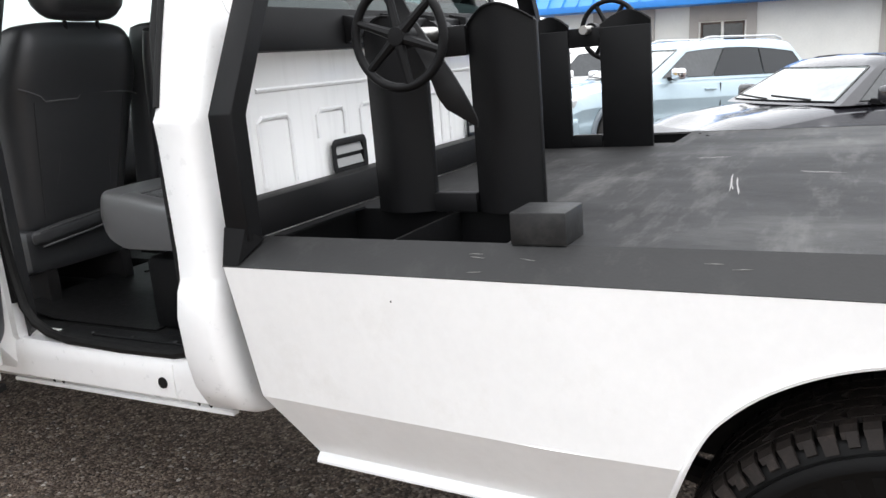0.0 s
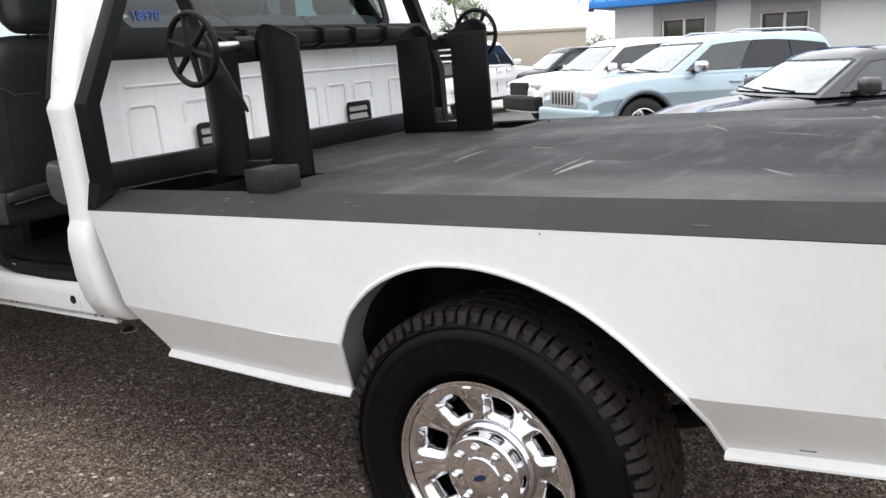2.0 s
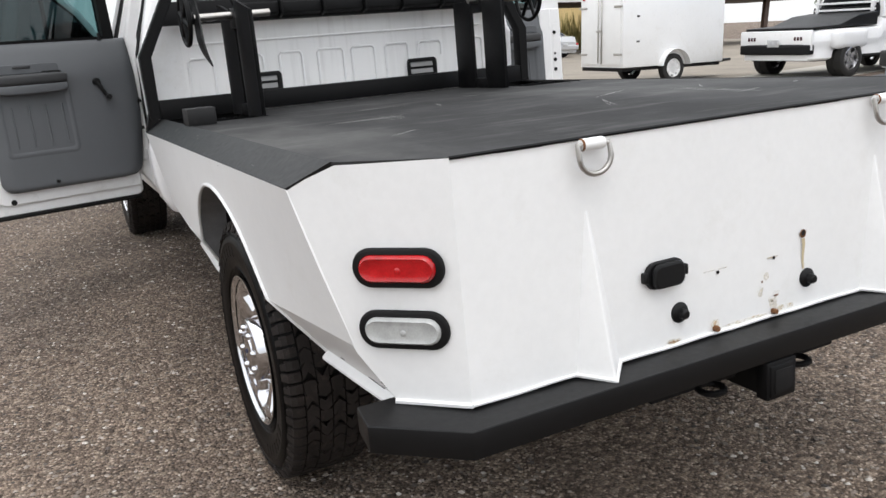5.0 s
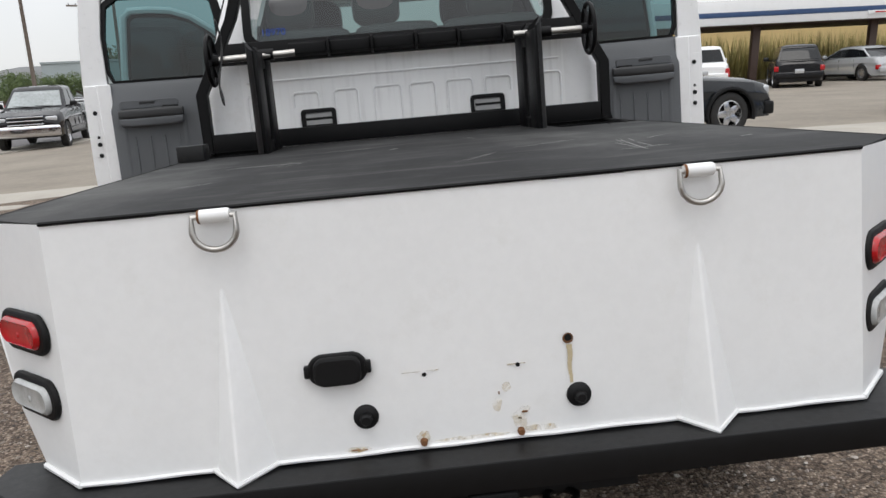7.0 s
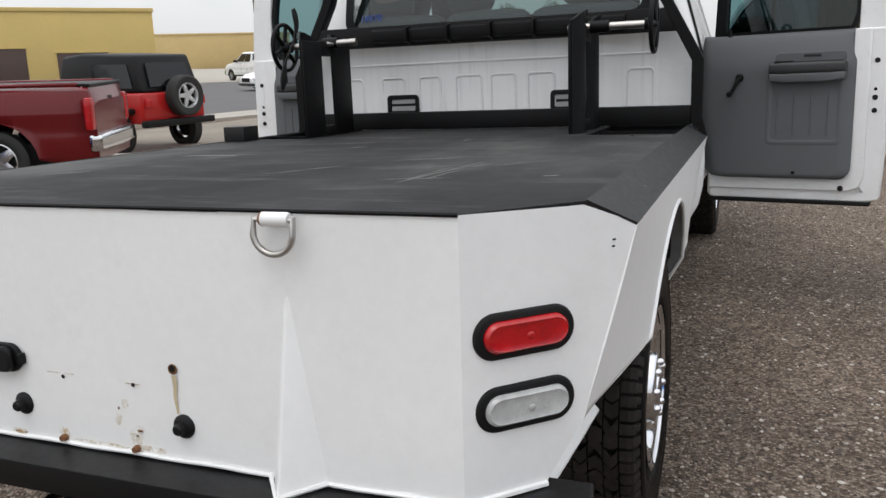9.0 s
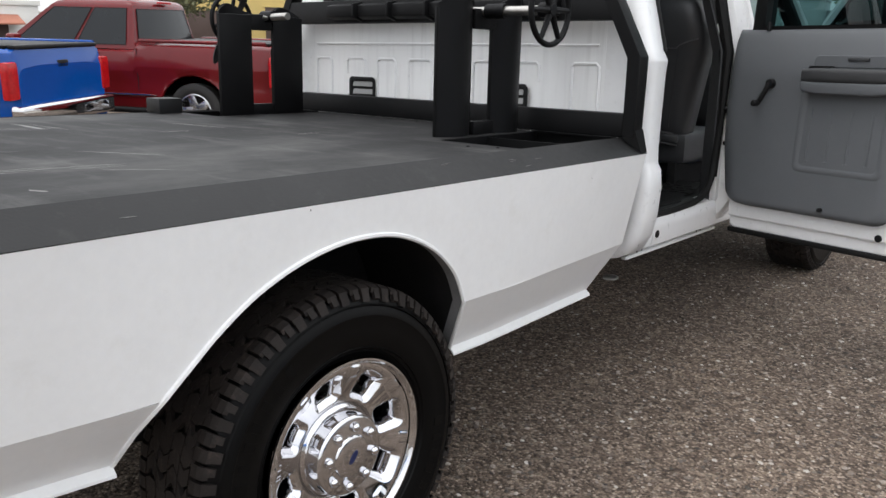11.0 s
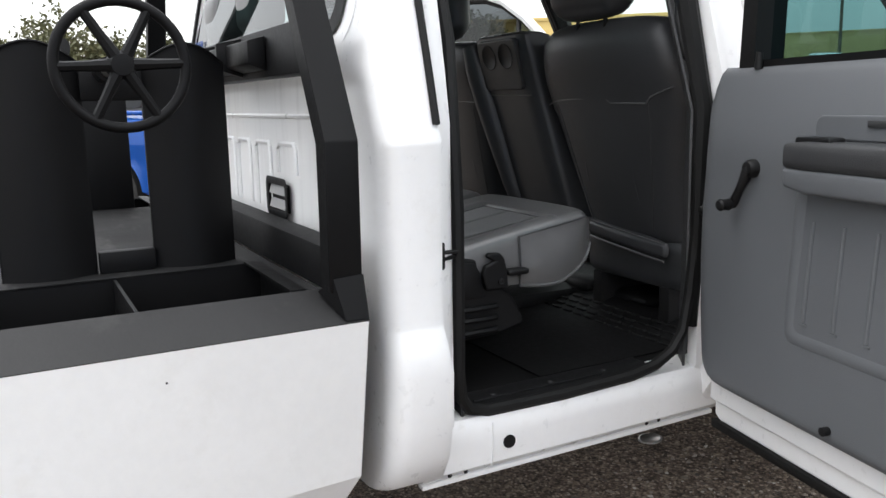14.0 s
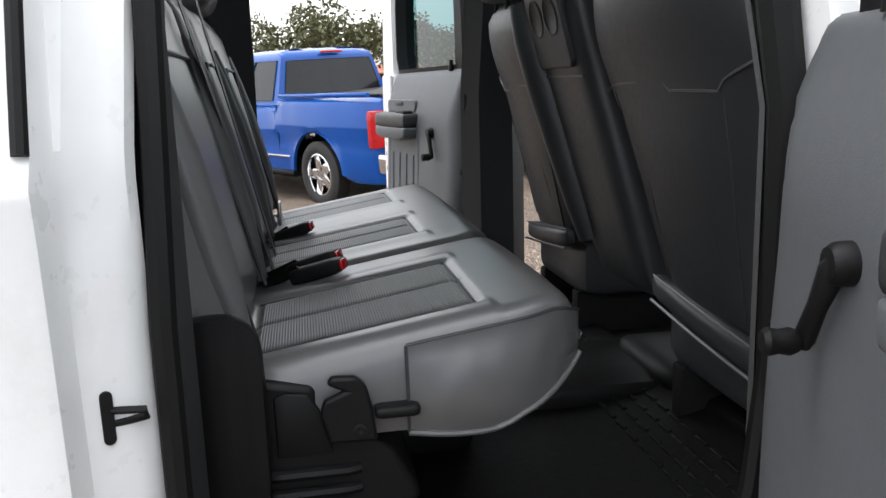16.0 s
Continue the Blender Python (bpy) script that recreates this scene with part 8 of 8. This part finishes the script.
def block(name, label, x, y, yaw, w, d, h, mat, holes=(), roofz=0.0, roof_mat=None):
    v = thing(name, pose(x, y, ground_z(x, y), 0, 0, yaw), label, "building")
    part("wall", box(-w / 2, w / 2, -d / 2, d / 2, -0.5, h, 0.02), mat, v)
    part("parapet", box(-w / 2 - 0.08, w / 2 + 0.08, -d / 2 - 0.08, d / 2 + 0.08, h, h + 0.25, 0.02), mat, v)
    if roofz:
        part("roof", prism([(-w / 2 - 0.3, h + 0.2), (w / 2 + 0.3, h + 0.2), (w * 0.1, h + roofz), (-w * 0.1, h + roofz)], "y", -d / 2, d / 2, 0.02), roof_mat or SHED, v)
    for u, z0, ww, hh in holes:
        k = part("opening", box(u - ww / 2, u + ww / 2, -d / 2 - 0.03, -d / 2 + 0.1, z0, z0 + hh, 0.01), BROWNSTEEL, v, "dark opening")
        part("lintel", box(u - ww / 2 - 0.1, u + ww / 2 + 0.1, -d / 2 - 0.08, -d / 2 - 0.01, z0 + hh, z0 + hh + 0.12, 0.01), mat, k)
    return v


block("warehouse", "long low tan warehouse across the street", -78, 93, 32, 36, 14, 4.45, TANWALL)
block("shed", "low grey metal shed with a pitched roof", -42, 104, 22, 22, 12, 3.4, SHED, ((-6, 0, 5, 1.9),), 1.6)
block("shed", "low grey warehouse with a pale door", -18, 100, 10, 20, 12, 3.6, SHED)
block("shop", "yellow painted workshop with dark doorways", -46, 36.4, 52, 21, 9, 4.6, YELLOWWALL, ((-4, -0.5, 3.0, 2.6), (1.2, -0.5, 3.2, 2.9), (6, -0.5, 3, 2.6)))
diner = block("restaurant", "low pale shop with terracotta awnings over dark windows", -46, 6, 85, 24, 9, 2.05, STUCCO, tuple((u, 0.2, ww, 0.95) for u, ww in ((-8.0, 1.6), (-5.5, 1.4), (-2.5, 2.0), (0.6, 1.4), (3.0, 1.2), (4.8, 1.3), (6.6, 0.8), (8.0, 1.3), (9.8, 1.4))))
TERRACOTTA = surface("terracotta_awning", (0.42, 0.17, 0.11), 0.85, vary=0.2, scale=1)
for u0, u1 in ((-9.2, -1.2), (-0.4, 5.7), (6.0, 11.0)):
    part("awning", prism([(-4.5, 1.62), (-5.5, 1.22), (-5.5, 1.14), (-4.5, 1.2)], "x", u0, u1, 0.01), TERRACOTTA, diner, "sloping terracotta awning")
block("office", "distant grey-green metal-clad building", -30.2, 92, 12, 12, 8, 4.75, surface("grey_green_cladding", (0.30, 0.34, 0.345), 0.7, vary=0.1, scale=0.6), ((3.4, 1.2, 1.2, 1.8),))
for tx, ty, th, sd in ((-33.0, 76, 3.6, 31), (-30.4, 74, 3.1, 32), (-27.6, 76, 3.3, 33), (-35.8, 80, 3.9, 34)):
    tree(tx, ty, th, 1.9, LEAF, sd, "low green tree across the street")
block("shed", "pale tan warehouse wall behind parked cars", 60, 31, 27, 9.5, 8, 3.7, surface("dusty_tan_wall", (0.40, 0.36, 0.30), 0.9, vary=0.1, scale=0.4))
block("stucco_wall", "tan wall behind dry reeds", 26, 47, 2, 44, 1, 3.6, TANWALL)


def pole(x, y, h, lean, label):
    v = thing("utility_pole", pose(x, y, -0.3, 0, lean, 0), label, "pole", "utility poles")
    part("post", tube([(0, 0, 0), (0, 0, h * 0.5), (0, 0, h)], [0.14, 0.12, 0.09], 10), WOODPOLE, v)
    part("crossarm", box(-1.2, 1.2, -0.07, 0.07, h - 0.9, h - 0.75, 0.01), WOODPOLE, v)
    for u in (-1.0, -0.4, 0.4, 1.0):
        part("insulator", lathe([(0, 0), (0.05, 0.0), (0.06, 0.06), (0.03, 0.16), (0, 0.17)], 10, None, Matrix.Translation((u, 0, h - 0.75)) @ Matrix.Rotation(-math.pi / 2, 4, "Y")), SHED, v)


for x, y, h, ln in ((-21.5, 50.5, 11, -0.8), (-26.5, 74, 10, 3.0), (-40, 60, 11, -1.0), (-19.0, 60, 11, 0.5)):
    pole(x, y, h, ln, "weathered timber utility pole with a crossarm")
wires = thing("power_lines", pose(0, 0, 0), "thin black overhead lines between poles", "cable")
for a, b in (((-40, 60, 8.6), (-21.5, 50.5, 8.8)), ((-21.5, 50.5, 8.8), (-19, 60, 8.6)), ((-70, 66, 8.4), (-40, 60, 8.6))):
    A, B = Vector(a), Vector(b)
    part("wire", tube([A.lerp(B, q) - Vector((0, 0, 1.6 * q * (1 - q))) for q in np.linspace(0, 1, 9)], 0.03, 5), BLACKTRIM, wires)
lp = thing("lamp_post", pose(-31.5, 9.7, -0.3), "pale grey steel lamp post", "pole")
part("post", tube([(0, 0, 0), (0, 0, 7)], [0.16, 0.12], 12), SHED, lp)
part("arm", tube([(0, 0, 6.8), (1.2, 0, 7.1)], 0.05, 8), SHED, lp)

# ---- a flat lid on the gravel under the cab ----
lid = thing("metal_lid", pose(0.07, 2.91, ground_z(0.07, 2.91) + 0.004, 3, -4, 0), "flat grey metal lid lying on the gravel", "lid")
part("disc", lathe([(0, 0.004), (0.036, 0.004), (0.040, 0.007), (0.046, 0.006), (0.047, 0.0), (0, 0.0)], 28, None, Matrix.Rotation(-math.pi / 2, 4, "Y")), STEEL, lid)

# ---- loose stones on the lot ----
rs = np.random.RandomState(11)
count = 60000
px = rs.uniform(-4.4, 4.8, count)
py = rs.uniform(-3.8, 5.4, count)
keep = (np.abs(px) > 0.2)
px, py = px[keep], py[keep]
count = len(px)
base = np.array([(1, 0, 0.35), (0.31, 0.95, 0.4), (-0.81, 0.59, 0.3), (-0.81, -0.59, 0.42), (0.31, -0.95, 0.32), (0.2, 0.1, 1.0), (-0.25, -0.1, 0.92), (0, 0, -0.4)])
tris = np.array([(0, 1, 5), (1, 6, 5), (1, 2, 6), (2, 3, 6), (3, 4, 6), (4, 5, 6), (4, 0, 5), (1, 0, 7), (2, 1, 7), (3, 2, 7), (4, 3, 7), (0, 4, 7)])
size = 0.0045 + 0.0085 * rs.rand(count) ** 2.0
ang = rs.uniform(0, 6.283, count)
ca, sa = np.cos(ang), np.sin(ang)
jig = base[None] * (0.75 + 0.5 * rs.rand(count, 8, 1)) * size[:, None, None] * np.array([1, 0.8, 0.62])
gz = np.array([ground_z(a, b) + 0.012 * noise.noise((a * 0.8, b * 0.8, 0)) for a, b in zip(px, py)])
vx = jig[..., 0] * ca[:, None] - jig[..., 1] * sa[:, None] + px[:, None]
vy = jig[..., 0] * sa[:, None] + jig[..., 1] * ca[:, None] + py[:, None]
vz = jig[..., 2] + gz[:, None]
co = np.stack([vx, vy, vz], -1).reshape(-1, 3)
fc = (tris[None] + 8 * np.arange(count)[:, None, None]).reshape(-1, 3)
me = bpy.data.meshes.new("gravel_stones")
me.from_pydata(co.tolist(), [], fc.tolist())
me.materials.append(STONES)
tagged(new("gravel_stones", me), "loose brown and grey gravel stones", "gravel", kind="stuff")
